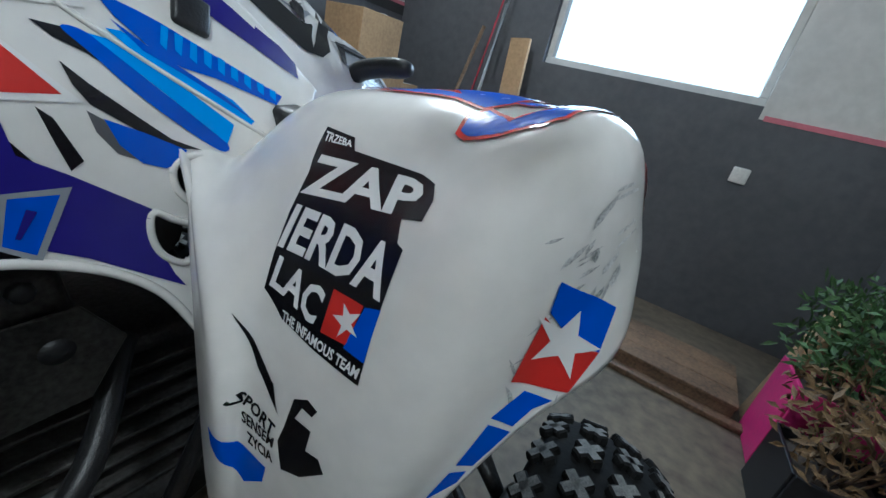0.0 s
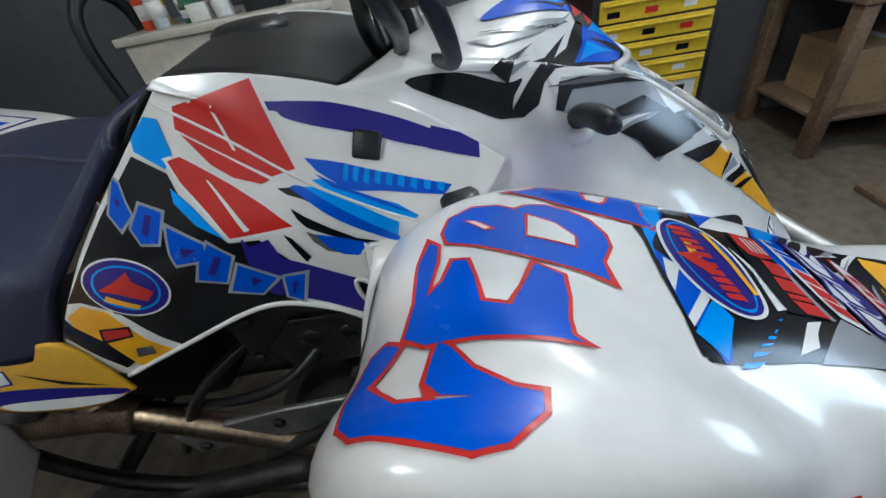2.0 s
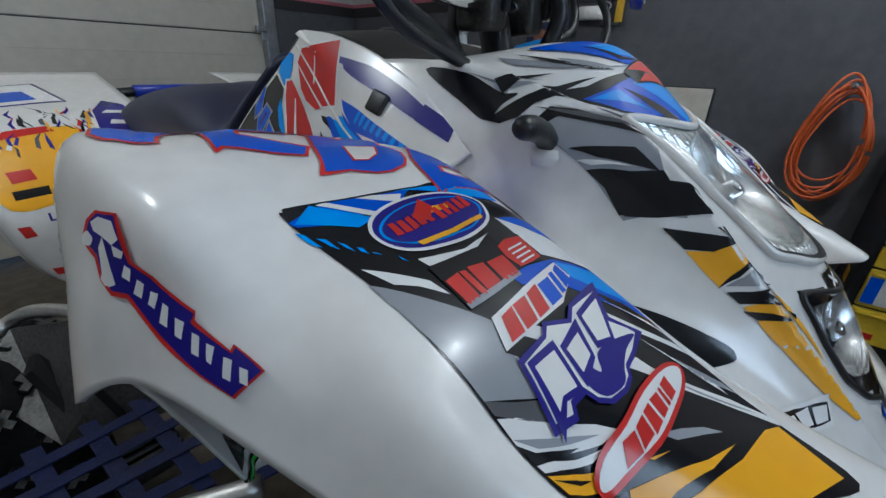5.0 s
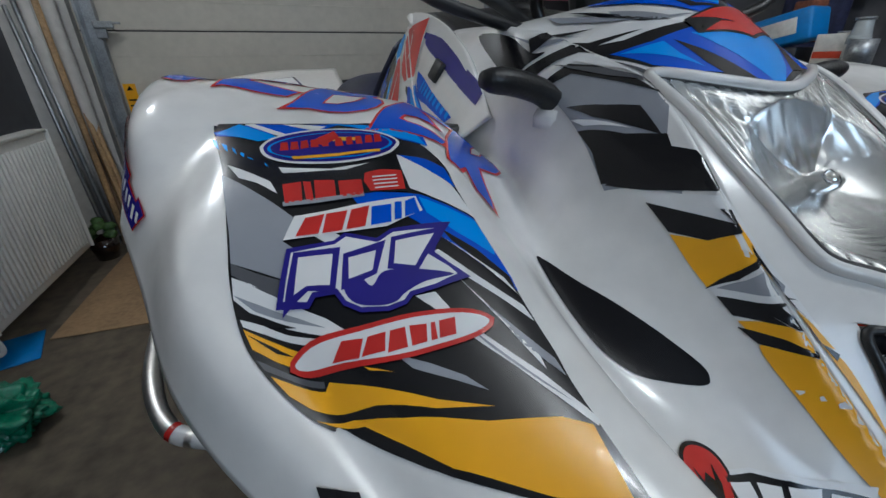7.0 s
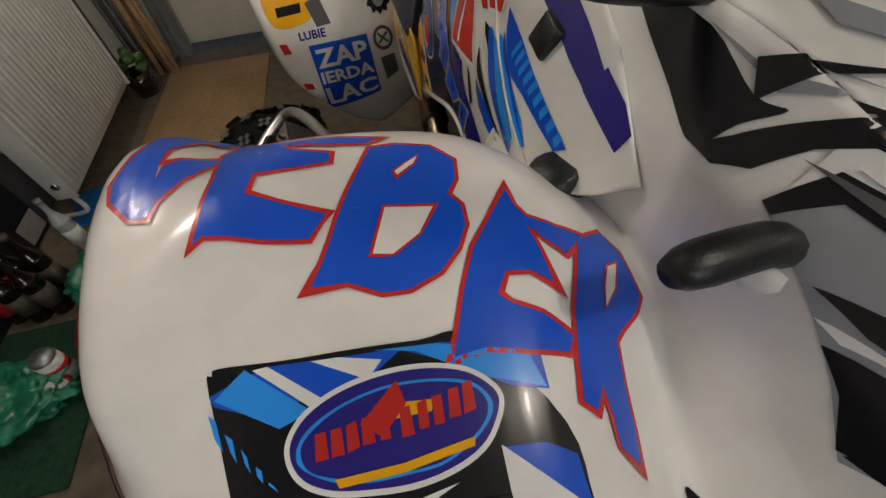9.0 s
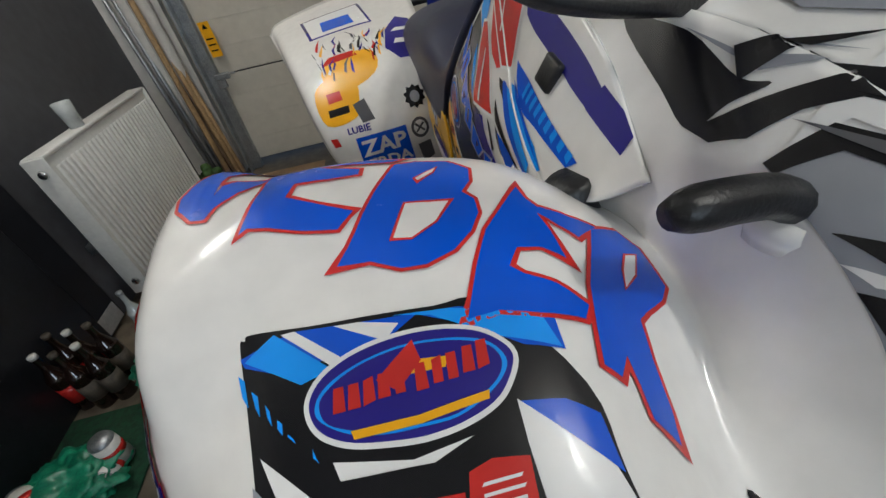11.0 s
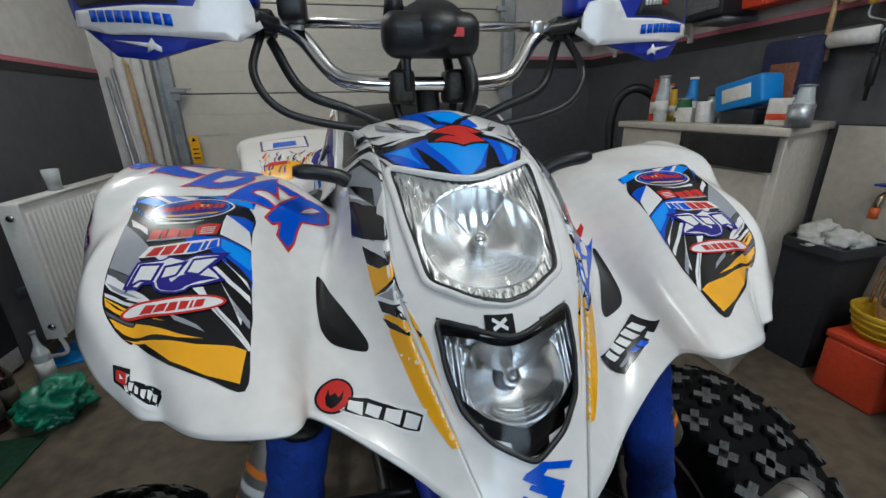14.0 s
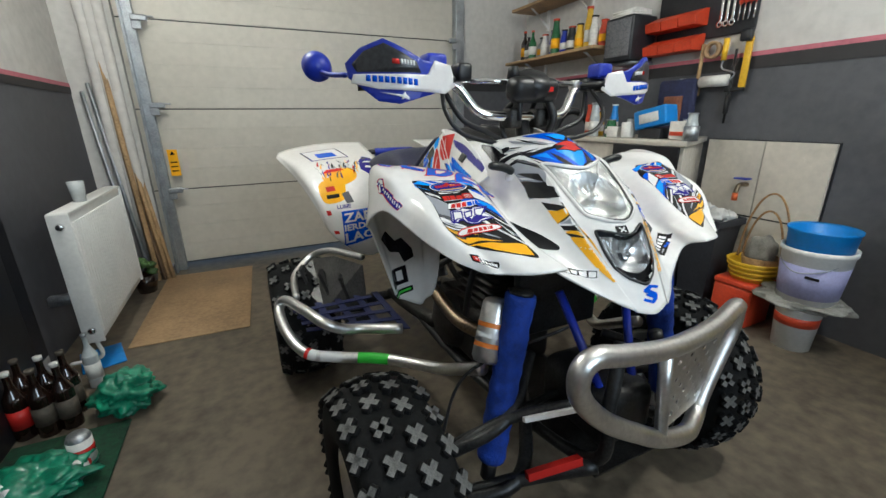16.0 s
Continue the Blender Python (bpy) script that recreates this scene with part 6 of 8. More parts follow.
decal("sticker_block", ("fender", 1), "T", [(346, 338), (341, 338), (341, 329), (345, 329)], F_RED, 7, None, both=True)
decal("sticker_block", ("fender", 1), "T", [(340, 338), (335, 338), (335, 329), (339, 329)], F_RED, 7, None, both=True)
decal("sticker_block", ("fender", 1), "T", [(334, 338), (329, 337), (329, 328), (333, 329)], F_RED, 7, None, both=True)
decal("sticker_block", ("fender", 1), "T", [(328, 337), (323, 337), (323, 328), (327, 328)], F_RED, 7, None, both=True)
decal("sticker_block", ("fender", 1), "T", [(321, 337), (317, 337), (317, 328), (321, 328)], F_RED, 7, None, both=True)
decal("sticker_block", ("fender", 1), "T", [(313, 338), (308, 338), (308, 328), (312, 328)], F_RED, 7, None, both=True)
decal("sticker_block", ("fender", 1), "T", [(306, 337), (302, 337), (301, 327), (305, 328)], F_RED, 7, None, both=True)
decal("sticker_block", ("fender", 1), "T", [(300, 337), (296, 337), (295, 327), (299, 327)], F_RED, 7, None, both=True)
decal("sticker_block", ("fender", 1), "T", [(294, 336), (289, 336), (288, 326), (292, 326)], F_RED, 7, None, both=True)
decal("sticker_block", ("fender", 1), "T", [(288, 336), (283, 335), (282, 325), (286, 325)], F_RED, 7, None, both=True)
decal("sticker_bar", ("fender", 1), "T", [(340, 345), (314, 346), (286, 344), (287, 347), (314, 349), (339, 348)], F_YELLOW, 7, None, both=True)
decal("sticker_backing", ("fender", 1), "T", [(348, 384), (348, 359), (319, 361), (278, 365), (280, 385), (298, 383), (326, 383)], F_BLACK, 4, None, both=True)
decal("sticker_block", ("fender", 1), "T", [(347, 369), (337, 368), (338, 383), (347, 383)], F_RED, 5, None, both=True)
decal("sticker_block", ("fender", 1), "T", [(336, 368), (332, 369), (332, 383), (336, 383)], F_RED, 5, None, both=True)
decal("sticker_block", ("fender", 1), "T", [(330, 368), (319, 370), (320, 383), (331, 383)], F_RED, 5, None, both=True)
decal("sticker_block", ("fender", 1), "T", [(317, 371), (304, 372), (305, 384), (318, 383)], F_RED, 5, None, both=True)
decal("sticker_block", ("fender", 1), "T", [(301, 367), (292, 365), (279, 367), (281, 383), (291, 383), (301, 382), (303, 374)], F_RED, 5, None, both=True)
decal("sticker_bar", ("fender", 1), "T", [(297, 371), (283, 371), (284, 372), (298, 372)], F_WHITE, 6, None, both=True)
decal("sticker_bar", ("fender", 1), "T", [(298, 374), (283, 374), (284, 375), (298, 375)], F_WHITE, 6, None, both=True)
decal("sticker_bar", ("fender", 1), "T", [(298, 377), (284, 377), (284, 378), (298, 378)], F_WHITE, 6, None, both=True)
decal("sticker_bar", ("fender", 1), "T", [(298, 380), (284, 380), (285, 381), (298, 381)], F_WHITE, 6, None, both=True)
decal("sticker_bar", ("fender", 1), "T", [(348, 382), (305, 382), (305, 385), (348, 385)], F_GREY, 5, None, both=True)
decal("slanted_sticker", ("fender", 1), "T", [(350, 405), (343, 392), (312, 390), (277, 389), (276, 399), (298, 406), (322, 405)], F_WHITE, 5, None, both=True)
decal("sticker_block", ("fender", 1), "T", [(344, 404), (338, 394), (328, 393), (333, 404)], F_RED, 6, None, both=True)
decal("sticker_block", ("fender", 1), "T", [(331, 404), (327, 393), (316, 393), (321, 404)], F_RED, 6, None, both=True)
decal("sticker_block", ("fender", 1), "T", [(319, 404), (314, 393), (304, 392), (309, 404)], F_RED, 6, None, both=True)
decal("sticker_block", ("fender", 1), "T", [(306, 404), (303, 393), (292, 393), (295, 404)], F_BLUE, 6, None, both=True)
decal("sticker_block", ("fender", 1), "T", [(293, 403), (290, 392), (286, 392), (289, 403)], F_BLUE, 6, None, both=True)
decal("sticker_block", ("fender", 1), "T", [(287, 402), (284, 392), (278, 390), (278, 400)], F_BLUE, 6, None, both=True)
decal("tail_sticker", ("fender", 1), "T", [(353, 431), (347, 412), (326, 411), (320, 408), (305, 414), (296, 410), (271, 411), (278, 420), (282, 424), (273, 432), (270, 436), (283, 439), (296, 440), (300, 443), (308, 444), (320, 442), (326, 438), (329, 432), (340, 431), (343, 434)], F_WHITE, 7, F_NAVY, both=True)
decal("sticker_blob", ("fender", 1), "T", [(326, 433), (321, 425), (317, 429), (313, 434), (307, 429), (298, 429), (288, 431), (272, 436), (287, 437), (298, 440), (304, 443), (312, 443), (322, 440)], F_NAVY, 8, None, both=True)
decal("sticker_plate", ("fender", 1), "T", [(348, 430), (344, 415), (328, 416), (332, 430), (342, 428)], F_WHITE, 8.6, F_NAVY, both=True)
decal("sticker_plate", ("fender", 1), "T", [(323, 429), (321, 419), (307, 418), (311, 427)], F_WHITE, 8.6, F_NAVY, both=True)
decal("sticker_plate", ("fender", 1), "T", [(300, 426), (296, 415), (275, 414), (290, 429)], F_WHITE, 8.6, F_NAVY, both=True)
decal("red_oval_sticker", ("fender", 1), "T", [(352, 453), (344, 449), (323, 451), (299, 451), (274, 454), (263, 459), (272, 463), (292, 464), (314, 463), (338, 457)], F_WHITE, 7, F_RED, both=True)
decal("sticker_block", ("fender", 1), "T", [(336, 457), (331, 452), (322, 454), (325, 460)], F_RED, 8, None, both=True)
decal("sticker_block", ("fender", 1), "T", [(324, 460), (320, 454), (312, 454), (314, 461)], F_RED, 8, None, both=True)
decal("sticker_block", ("fender", 1), "T", [(313, 462), (310, 454), (303, 454), (304, 462)], F_RED, 8, None, both=True)
decal("sticker_block", ("fender", 1), "T", [(302, 462), (301, 454), (293, 455), (295, 462)], F_RED, 8, None, both=True)
decal("sticker_block", ("fender", 1), "T", [(293, 462), (291, 455), (289, 455), (290, 462)], F_RED, 8, None, both=True)
decal("sticker_block", ("fender", 1), "T", [(289, 462), (287, 455), (279, 455), (281, 462)], F_RED, 8, None, both=True)
decal("small_sticker", ("fender", 1), "F", [(346, 823), (343, 823), (337, 821), (335, 814), (339, 815), (345, 817)], F_RED, 4, F_BLACK)
decal("sticker_block", ("fender", 1), "F", [(342, 821), (338, 818), (341, 818)], F_WHITE, 6)
decal("small_sticker", ("fender", 1), "F", [(335, 817), (329, 816), (319, 812), (304, 812), (303, 808), (307, 801), (315, 803), (323, 807), (333, 812)], F_BLACK, 4, F_WHITE)
decal("sticker_block", ("fender", 1), "F", [(333, 816), (329, 815), (329, 811), (332, 812)], F_WHITE, 6)
decal("sticker_block", ("fender", 1), "F", [(328, 814), (325, 812), (324, 809), (327, 810)], F_WHITE, 6)
decal("sticker_block", ("fender", 1), "F", [(323, 811), (319, 810), (319, 806), (322, 808)], F_WHITE, 6)
decal("sticker_block", ("fender", 1), "F", [(318, 810), (313, 809), (314, 804), (317, 806)], F_WHITE, 6)
decal("sticker_block", ("fender", 1), "F", [(312, 808), (307, 808), (308, 803), (312, 804)], F_WHITE, 6)
decal("air_vent", ("fender", 1), "T", [(185, 379), (178, 384), (168, 411), (155, 439), (142, 463), (133, 480), (132, 486), (136, 487), (153, 478), (169, 467), (179, 450), (183, 430), (185, 409)], F_BLACK, 1, None, both=True)
decal("hood_graphic", ("fender", 1), "T", [(137, 291), (118, 305), (105, 347), (98, 387), (108, 400), (115, 427), (139, 386), (138, 362), (138, 334), (138, 305)], F_GREY, 1, None, both=True)
decal("white_field", ("fender", 1), "T", [(101, 286), (97, 323), (97, 342), (97, 356), (98, 376), (101, 344), (112, 301), (130, 293)], F_WHITE, 2, None, both=True)
decal("white_field", ("nose", 1), "T", [(83, 284), (34, 315), (22, 330), (62, 342), (95, 364), (95, 337), (99, 302), (101, 286)], F_WHITE, 2)
decal("white_field", ("nose", 1), "T", [(-83, 284), (-34, 315), (-22, 330), (-62, 342), (-95, 364), (-95, 337), (-99, 302), (-101, 286)], F_WHITE, 2)
decal("black_vent_graphic", ("fender", 1), "T", [(137, 167), (125, 211), (124, 251), (119, 266), (131, 257), (143, 249), (141, 218)], F_BLACK, 2, None, both=True)
decal("black_streak", ("fender", 1), "T", [(143, 249), (134, 259), (118, 273), (100, 289), (97, 321), (106, 297), (119, 285), (135, 277), (142, 263)], F_BLACK, 3, None, both=True)
decal("black_streak", ("nose", 1), "T", [(110, 235), (107, 251), (104, 271), (93, 290), (62, 315), (100, 294), (102, 281), (104, 269), (107, 251)], F_BLACK, 3)
decal("black_streak", ("nose", 1), "T", [(-110, 235), (-107, 251), (-104, 271), (-93, 290), (-62, 315), (-100, 294), (-102, 281), (-104, 269), (-107, 251)], F_BLACK, 3)
decal("grey_streak", ("fender", 1), "T", [(125, 208), (118, 248), (101, 281), (119, 257)], F_GREY, 2, None, both=True)
decal("grey_streak", ("nose", 1), "T", [(116, 205), (108, 247), (91, 281), (106, 255)], F_GREY, 2)
decal("grey_streak", ("nose", 1), "T", [(-116, 205), (-108, 247), (-91, 281), (-106, 255)], F_GREY, 2)
decal("black_streak", ("fender", 1), "T", [(137, 291), (116, 298), (108, 319), (103, 345), (100, 378), (97, 386), (110, 344), (120, 309), (137, 298)], F_BLACK, 3, None, both=True)
decal("black_streak", ("fender", 1), "T", [(136, 329), (122, 355), (110, 375), (110, 385), (110, 398), (120, 377), (130, 353)], F_BLACK, 3, None, both=True)
decal("black_field", ("fender", 1), "T", [(138, 348), (123, 379), (108, 400), (114, 427), (139, 382), (137, 366)], F_BLACK, 2, None, both=True)
decal("white_streak", ("fender", 1), "T", [(138, 338), (119, 381), (135, 351)], F_WHITE, 3, None, both=True)
decal("round_sticker", ("fender", 1), "T", [(153, 522), (159, 530), (168, 536), (177, 537), (182, 533), (182, 524), (177, 513), (168, 506), (159, 507), (153, 513)], F_RED, 3, F_BLACK)
decal("sticker_block", ("fender", 1), "T", [(173, 515), (172, 522), (167, 518), (164, 522), (159, 515), (161, 524), (167, 531), (171, 534), (175, 532), (176, 525)], F_BLACK, 4)
decal("word_backing", ("fender", 1), "T", [(155, 521), (138, 523), (118, 532), (101, 543), (89, 552), (94, 558), (105, 552), (124, 542), (141, 538), (160, 534)], F_BLACK, 3, F_WHITE)
decal("sticker_block", ("fender", 1), "T", [(155, 524), (142, 526), (144, 537), (157, 532)], F_WHITE, 4)
decal("sticker_block", ("fender", 1), "T", [(138, 527), (125, 532), (130, 540), (141, 535)], F_WHITE, 4)
decal("sticker_block", ("fender", 1), "T", [(121, 533), (106, 540), (111, 547), (125, 541)], F_WHITE, 4)
decal("sticker_block", ("fender", 1), "T", [(103, 543), (91, 552), (96, 556), (108, 549)], F_WHITE, 4)
decal("long_sticker", ("fender", 1), "S", [(249, 937), (255, 942), (270, 943), (279, 934), (284, 927), (296, 924), (316, 914), (317, 911), (332, 902), (332, 904), (345, 896), (339, 886), (325, 892), (308, 900), (284, 912), (274, 911), (265, 915), (259, 923), (247, 928)], F_RED, 4)
decal("long_sticker_fill", ("fender", 1), "S", [(252, 937), (257, 941), (269, 942), (276, 933), (282, 926), (295, 923), (316, 913), (316, 910), (333, 901), (333, 903), (344, 896), (338, 887), (325, 893), (309, 902), (284, 914), (274, 913), (267, 916), (261, 925), (250, 929)], F_NAVY, 5)
decal("sticker_block", ("fender", 1), "S", [(254, 937), (259, 940), (269, 940), (275, 934), (271, 931), (264, 933), (257, 934)], F_WHITE, 6)
decal("sticker_block", ("fender", 1), "S", [(264, 933), (272, 921), (276, 916), (272, 914), (267, 917), (262, 928)], F_WHITE, 6)
decal("sticker_block", ("fender", 1), "S", [(271, 931), (279, 930), (278, 927), (273, 927)], F_WHITE, 6)
decal("sticker_block", ("fender", 1), "S", [(280, 925), (284, 924), (284, 919), (279, 920)], F_WHITE, 6)
decal("sticker_block", ("fender", 1), "S", [(288, 921), (292, 920), (292, 914), (287, 915)], F_WHITE, 6)
decal("sticker_block", ("fender", 1), "S", [(296, 918), (300, 918), (300, 912), (296, 913)], F_WHITE, 6)
decal("sticker_block", ("fender", 1), "S", [(303, 915), (306, 914), (308, 907), (304, 908)], F_WHITE, 6)
decal("sticker_block", ("fender", 1), "S", [(310, 911), (314, 910), (315, 904), (312, 905)], F_WHITE, 6)
decal("sticker_block", ("fender", 1), "S", [(318, 907), (321, 906), (323, 899), (320, 900)], F_WHITE, 6)
decal("sticker_block", ("fender", 1), "S", [(324, 904), (327, 903), (328, 897), (326, 898)], F_WHITE, 6)
decal("sticker_block", ("fender", 1), "S", [(331, 900), (334, 899), (336, 892), (333, 893)], F_WHITE, 6)
decal("sticker_block", ("fender", 1), "S", [(337, 897), (340, 896), (342, 891), (339, 892)], F_WHITE, 6)
decal("sticker_blob", ("fender", 1), "S", [(257, 931), (256, 928), (253, 927), (250, 927), (248, 929), (249, 931), (252, 933), (255, 932)], F_WHITE, 6)
decal("sticker_blob", ("fender", 1), "S", [(273, 918), (272, 916), (270, 914), (268, 915), (266, 916), (267, 919), (269, 920), (272, 920)], F_WHITE, 6)
decal("navy_stripe_film", ("tank", 1), "S", [(39, 1009), (65, 1005), (93, 1000), (109, 996), (138, 985), (165, 973), (195, 956), (207, 947), (203, 942), (160, 958), (144, 965), (114, 976), (88, 985), (70, 993), (63, 999), (37, 1003)], F_NAVY, 1)
decal("navy_tip", ("tank", 1), "S", [(184, 965), (207, 955), (222, 944), (221, 933), (201, 941), (179, 950)], F_NAVY, 1.4)
decal("red_block", ("tank", 1), "S", [(-16, 1014), (50, 1023), (70, 956), (49, 953), (15, 975), (-20, 998)], F_RED, 3, F_WHITE)
decal("red_block", ("tank", 1), "S", [(-17, 994), (14, 974), (47, 951), (39, 949), (17, 957), (1, 969)], F_RED, 3.4)
decal("red_block", ("tank", 1), "S", [(-36, 976), (-24, 978), (-16, 973), (0, 962), (15, 951), (38, 932), (56, 913), (-1, 911), (-13, 933), (-30, 959)], F_RED, 3, F_WHITE)
decal("white_slit", ("tank", 1), "S", [(15, 1007), (18, 1005), (26, 976), (23, 977)], F_WHITE, 5)
decal("white_slit", ("tank", 1), "S", [(-7, 959), (-4, 957), (19, 916), (14, 915)], F_WHITE, 5)
decal("black_streak", ("tank", 1), "S", [(51, 944), (62, 943), (79, 931), (92, 919), (70, 933), (58, 938)], F_BLACK, 2)
decal("blue_stripe", ("tank", 1), "S", [(62, 943), (73, 942), (94, 925), (116, 908), (142, 888), (137, 883), (109, 901), (87, 918), (72, 933)], F_BLUE, 2.4)
decal("sky_patch", ("tank", 1), "S", [(73, 942), (81, 941), (100, 930), (119, 919), (146, 901), (142, 888), (116, 908), (94, 925)], F_SKY, 2.8)
decal("black_streak", ("tank", 1), "S", [(58, 928), (68, 919), (88, 904), (106, 891), (124, 884), (111, 885), (86, 897), (67, 909), (61, 918)], F_BLACK, 2)
decal("blue_patch", ("tank", 1), "S", [(72, 902), (91, 895), (115, 884), (111, 877), (102, 873), (89, 877), (78, 888)], F_BLUE, 2.4)
decal("grey_streak", ("tank", 1), "S", [(65, 906), (73, 901), (80, 887), (87, 879), (77, 883), (68, 895)], F_DGREY, 1)
decal("blue_patch", ("tank", 1), "S", [(79, 963), (98, 958), (110, 954), (142, 941), (195, 920), (187, 914), (163, 921), (139, 928), (117, 932), (105, 937), (87, 952)], F_BLUE, 2)
decal("hatch_bar", ("tank", 1), "S", [(110, 953), (114, 952), (110, 940), (107, 943)], F_SKY, 3)
decal("hatch_bar", ("tank", 1), "S", [(117, 950), (122, 949), (118, 938), (115, 941)], F_SKY, 3)
decal("hatch_bar", ("tank", 1), "S", [(126, 947), (130, 946), (127, 935), (123, 938)], F_SKY, 3)
decal("hatch_bar", ("tank", 1), "S", [(134, 944), (139, 942), (136, 933), (132, 936)], F_SKY, 3)
decal("hatch_bar", ("tank", 1), "S", [(143, 941), (148, 939), (145, 930), (141, 933)], F_SKY, 3)
decal("hatch_bar", ("tank", 1), "S", [(152, 937), (157, 935), (155, 927), (150, 930)], F_SKY, 3)
decal("hatch_bar", ("tank", 1), "S", [(162, 933), (167, 931), (165, 923), (160, 927)], F_SKY, 3)
decal("hatch_bar", ("tank", 1), "S", [(172, 929), (178, 927), (176, 920), (171, 923)], F_SKY, 3)
decal("hatch_bar", ("tank", 1), "S", [(183, 925), (189, 923), (187, 916), (182, 920)], F_SKY, 3)
decal("sky_patch", ("tank", 1), "S", [(81, 946), (88, 946), (117, 931), (148, 916), (163, 903), (159, 900), (135, 914), (107, 928), (92, 937)], F_SKY, 2.4)
decal("blue_patch", ("tank", 1), "S", [(84, 951), (103, 939), (137, 921), (165, 902), (147, 912), (116, 929), (97, 938)], F_BLUE, 2.8)
decal("dark_sliver", ("tank", 1), "S", [(45, 907), (51, 902), (61, 880), (55, 875), (50, 890)], F_BLACK, 2)
decal("sky_patch", ("tank", 1), "S", [(-44, 1010), (-33, 1007), (-30, 981), (-40, 970), (-63, 986), (-62, 996)], F_SKY, 2)
decal("sky_patch", ("tank", 1), "S", [(-41, 956), (-25, 938), (-6, 911), (-28, 925), (-42, 944)], F_SKY, 2.8)
decal("black_panel", ("tank", 1), "S", [(-67, 983), (-40, 967), (-36, 950), (-21, 926), (-4, 907), (23, 906), (42, 879), (37, 831), (-1, 830), (-44, 820), (-94, 798), (-140, 777), (-146, 805), (-162, 845), (-191, 856), (-208, 855), (-183, 878), (-117, 940)], F_BLACK, 1)
decal("navy_panel", ("tank", 1), "S", [(8, 912), (12, 901), (31, 905), (35, 884), (54, 873), (92, 848), (93, 837), (95, 821), (103, 800), (110, 788), (87, 803), (58, 823), (31, 837), (11, 844), (0, 861)], F_NAVY, 1.6)
decal("sticker_block", ("tank", 1), "S", [(-92, 968), (-88, 964), (-88, 950), (-86, 938), (-101, 927), (-108, 940)], F_BLUE, 4, F_GREY)
decal("sticker_block", ("tank", 1), "S", [(-75, 946), (-56, 938), (-69, 913), (-86, 914), (-91, 927)], F_BLUE, 4, F_GREY)
decal("sticker_block", ("tank", 1), "S", [(-56, 926), (-27, 909), (-31, 894), (-61, 892), (-62, 902)], F_BLUE, 4, F_GREY)
decal("sticker_block", ("tank", 1), "S", [(-23, 909), (-7, 894), (-26, 866), (-50, 873), (-40, 891)], F_BLUE, 4, F_GREY)
decal("sticker_block", ("tank", 1), "S", [(-6, 884), (22, 863), (1, 847), (-26, 855)], F_BLUE, 4, F_GREY)
decal("sticker_block", ("tank", 1), "S", [(29, 863), (49, 863), (36, 831), (24, 839)], F_BLUE, 4, F_GREY)
decal("sticker_notch", ("tank", 1), "S", [(-97, 954), (-92, 950), (-97, 944)], F_NAVY, 5)
decal("sticker_notch", ("tank", 1), "S", [(-72, 938), (-66, 936), (-77, 919), (-82, 923)], F_NAVY, 5)
decal("sticker_notch", ("tank", 1), "S", [(-50, 908), (-36, 905), (-51, 898)], F_NAVY, 5)
decal("sticker_notch", ("tank", 1), "S", [(-22, 897), (-17, 894), (-33, 875), (-38, 879)], F_NAVY, 5)
decal("sticker_notch", ("tank", 1), "S", [(0, 869), (8, 863), (-4, 857)], F_NAVY, 5)
decal("sticker_notch", ("tank", 1), "S", [(35, 857), (39, 855), (31, 841), (29, 842)], F_NAVY, 5)
decal("oval_sticker", ("tank", 1), "S", [(-97, 850), (-114, 841), (-133, 838), (-151, 842), (-165, 851), (-173, 864), (-172, 878), (-162, 890), (-146, 898), (-125, 901), (-105, 898), (-90, 890), (-84, 878), (-86, 864)], F_NAVY, 4, F_WHITE)
decal("oval_ring", ("tank", 1), "S", [(-102, 854), (-115, 847), (-131, 844), (-146, 848), (-158, 855), (-164, 866), (-163, 877), (-155, 887), (-142, 893), (-125, 896), (-109, 894), (-96, 887), (-91, 877), (-93, 866)], F_SKY, 5)
decal("oval_face", ("tank", 1), "S", [(-103, 856), (-116, 849), (-130, 847), (-144, 850), (-155, 857), (-161, 866), (-160, 877), (-153, 886), (-140, 892), (-125, 894), (-110, 892), (-98, 886), (-93, 877), (-95, 866)], F_NAVY, 5.4)
decal("red_peak", ("tank", 1), "S", [(-136, 879), (-116, 889), (-116, 879), (-100, 866), (-113, 855), (-138, 865), (-159, 870)], F_RED, 6.2)
decal("sticker_bar", ("tank", 1), "S", [(-154, 864), (-123, 850), (-130, 845), (-160, 858)], F_YELLOW, 6.2)
decal("yellow_patch", ("tank", 1), "S", [(-193, 852), (-168, 843), (-148, 803), (-125, 782), (-184, 756), (-206, 772), (-225, 807), (-219, 839)], F_YELLOW, 2)
decal("black_streak", ("tank", 1), "S", [(-225, 837), (-223, 827), (-199, 800), (-190, 765), (-207, 755), (-226, 783), (-244, 812)], F_BLACK, 3)
decal("white_streak", ("tank", 1), "S", [(-168, 843), (-155, 840), (-132, 801), (-117, 786), (-131, 780), (-150, 800)], F_WHITE, 3)
decal("red_print", ("tank", 1), "S", [(-193, 818), (-161, 819), (-164, 809), (-198, 804)], F_RED, 4, F_BLACK)
decal("dark_print", ("tank", 1), "S", [(-173, 788), (-152, 790), (-155, 777), (-180, 773)], F_DGREY, 4)
decal("black_sliver", ("tank", 1), "S", [(-256, 786), (-251, 785), (-259, 758), (-263, 762)], F_BLACK, 4)
decal("black_crest", ("nose", 1), "T", [(101, 289), (77, 313), (27, 335), (2, 343), (-42, 331), (-70, 320), (-96, 309), (-92, 325), (-80, 353), (-69, 371), (-37, 379), (-6, 393), (7, 393), (41, 379), (68, 368), (83, 350), (96, 318)], F_BLACK, 4)
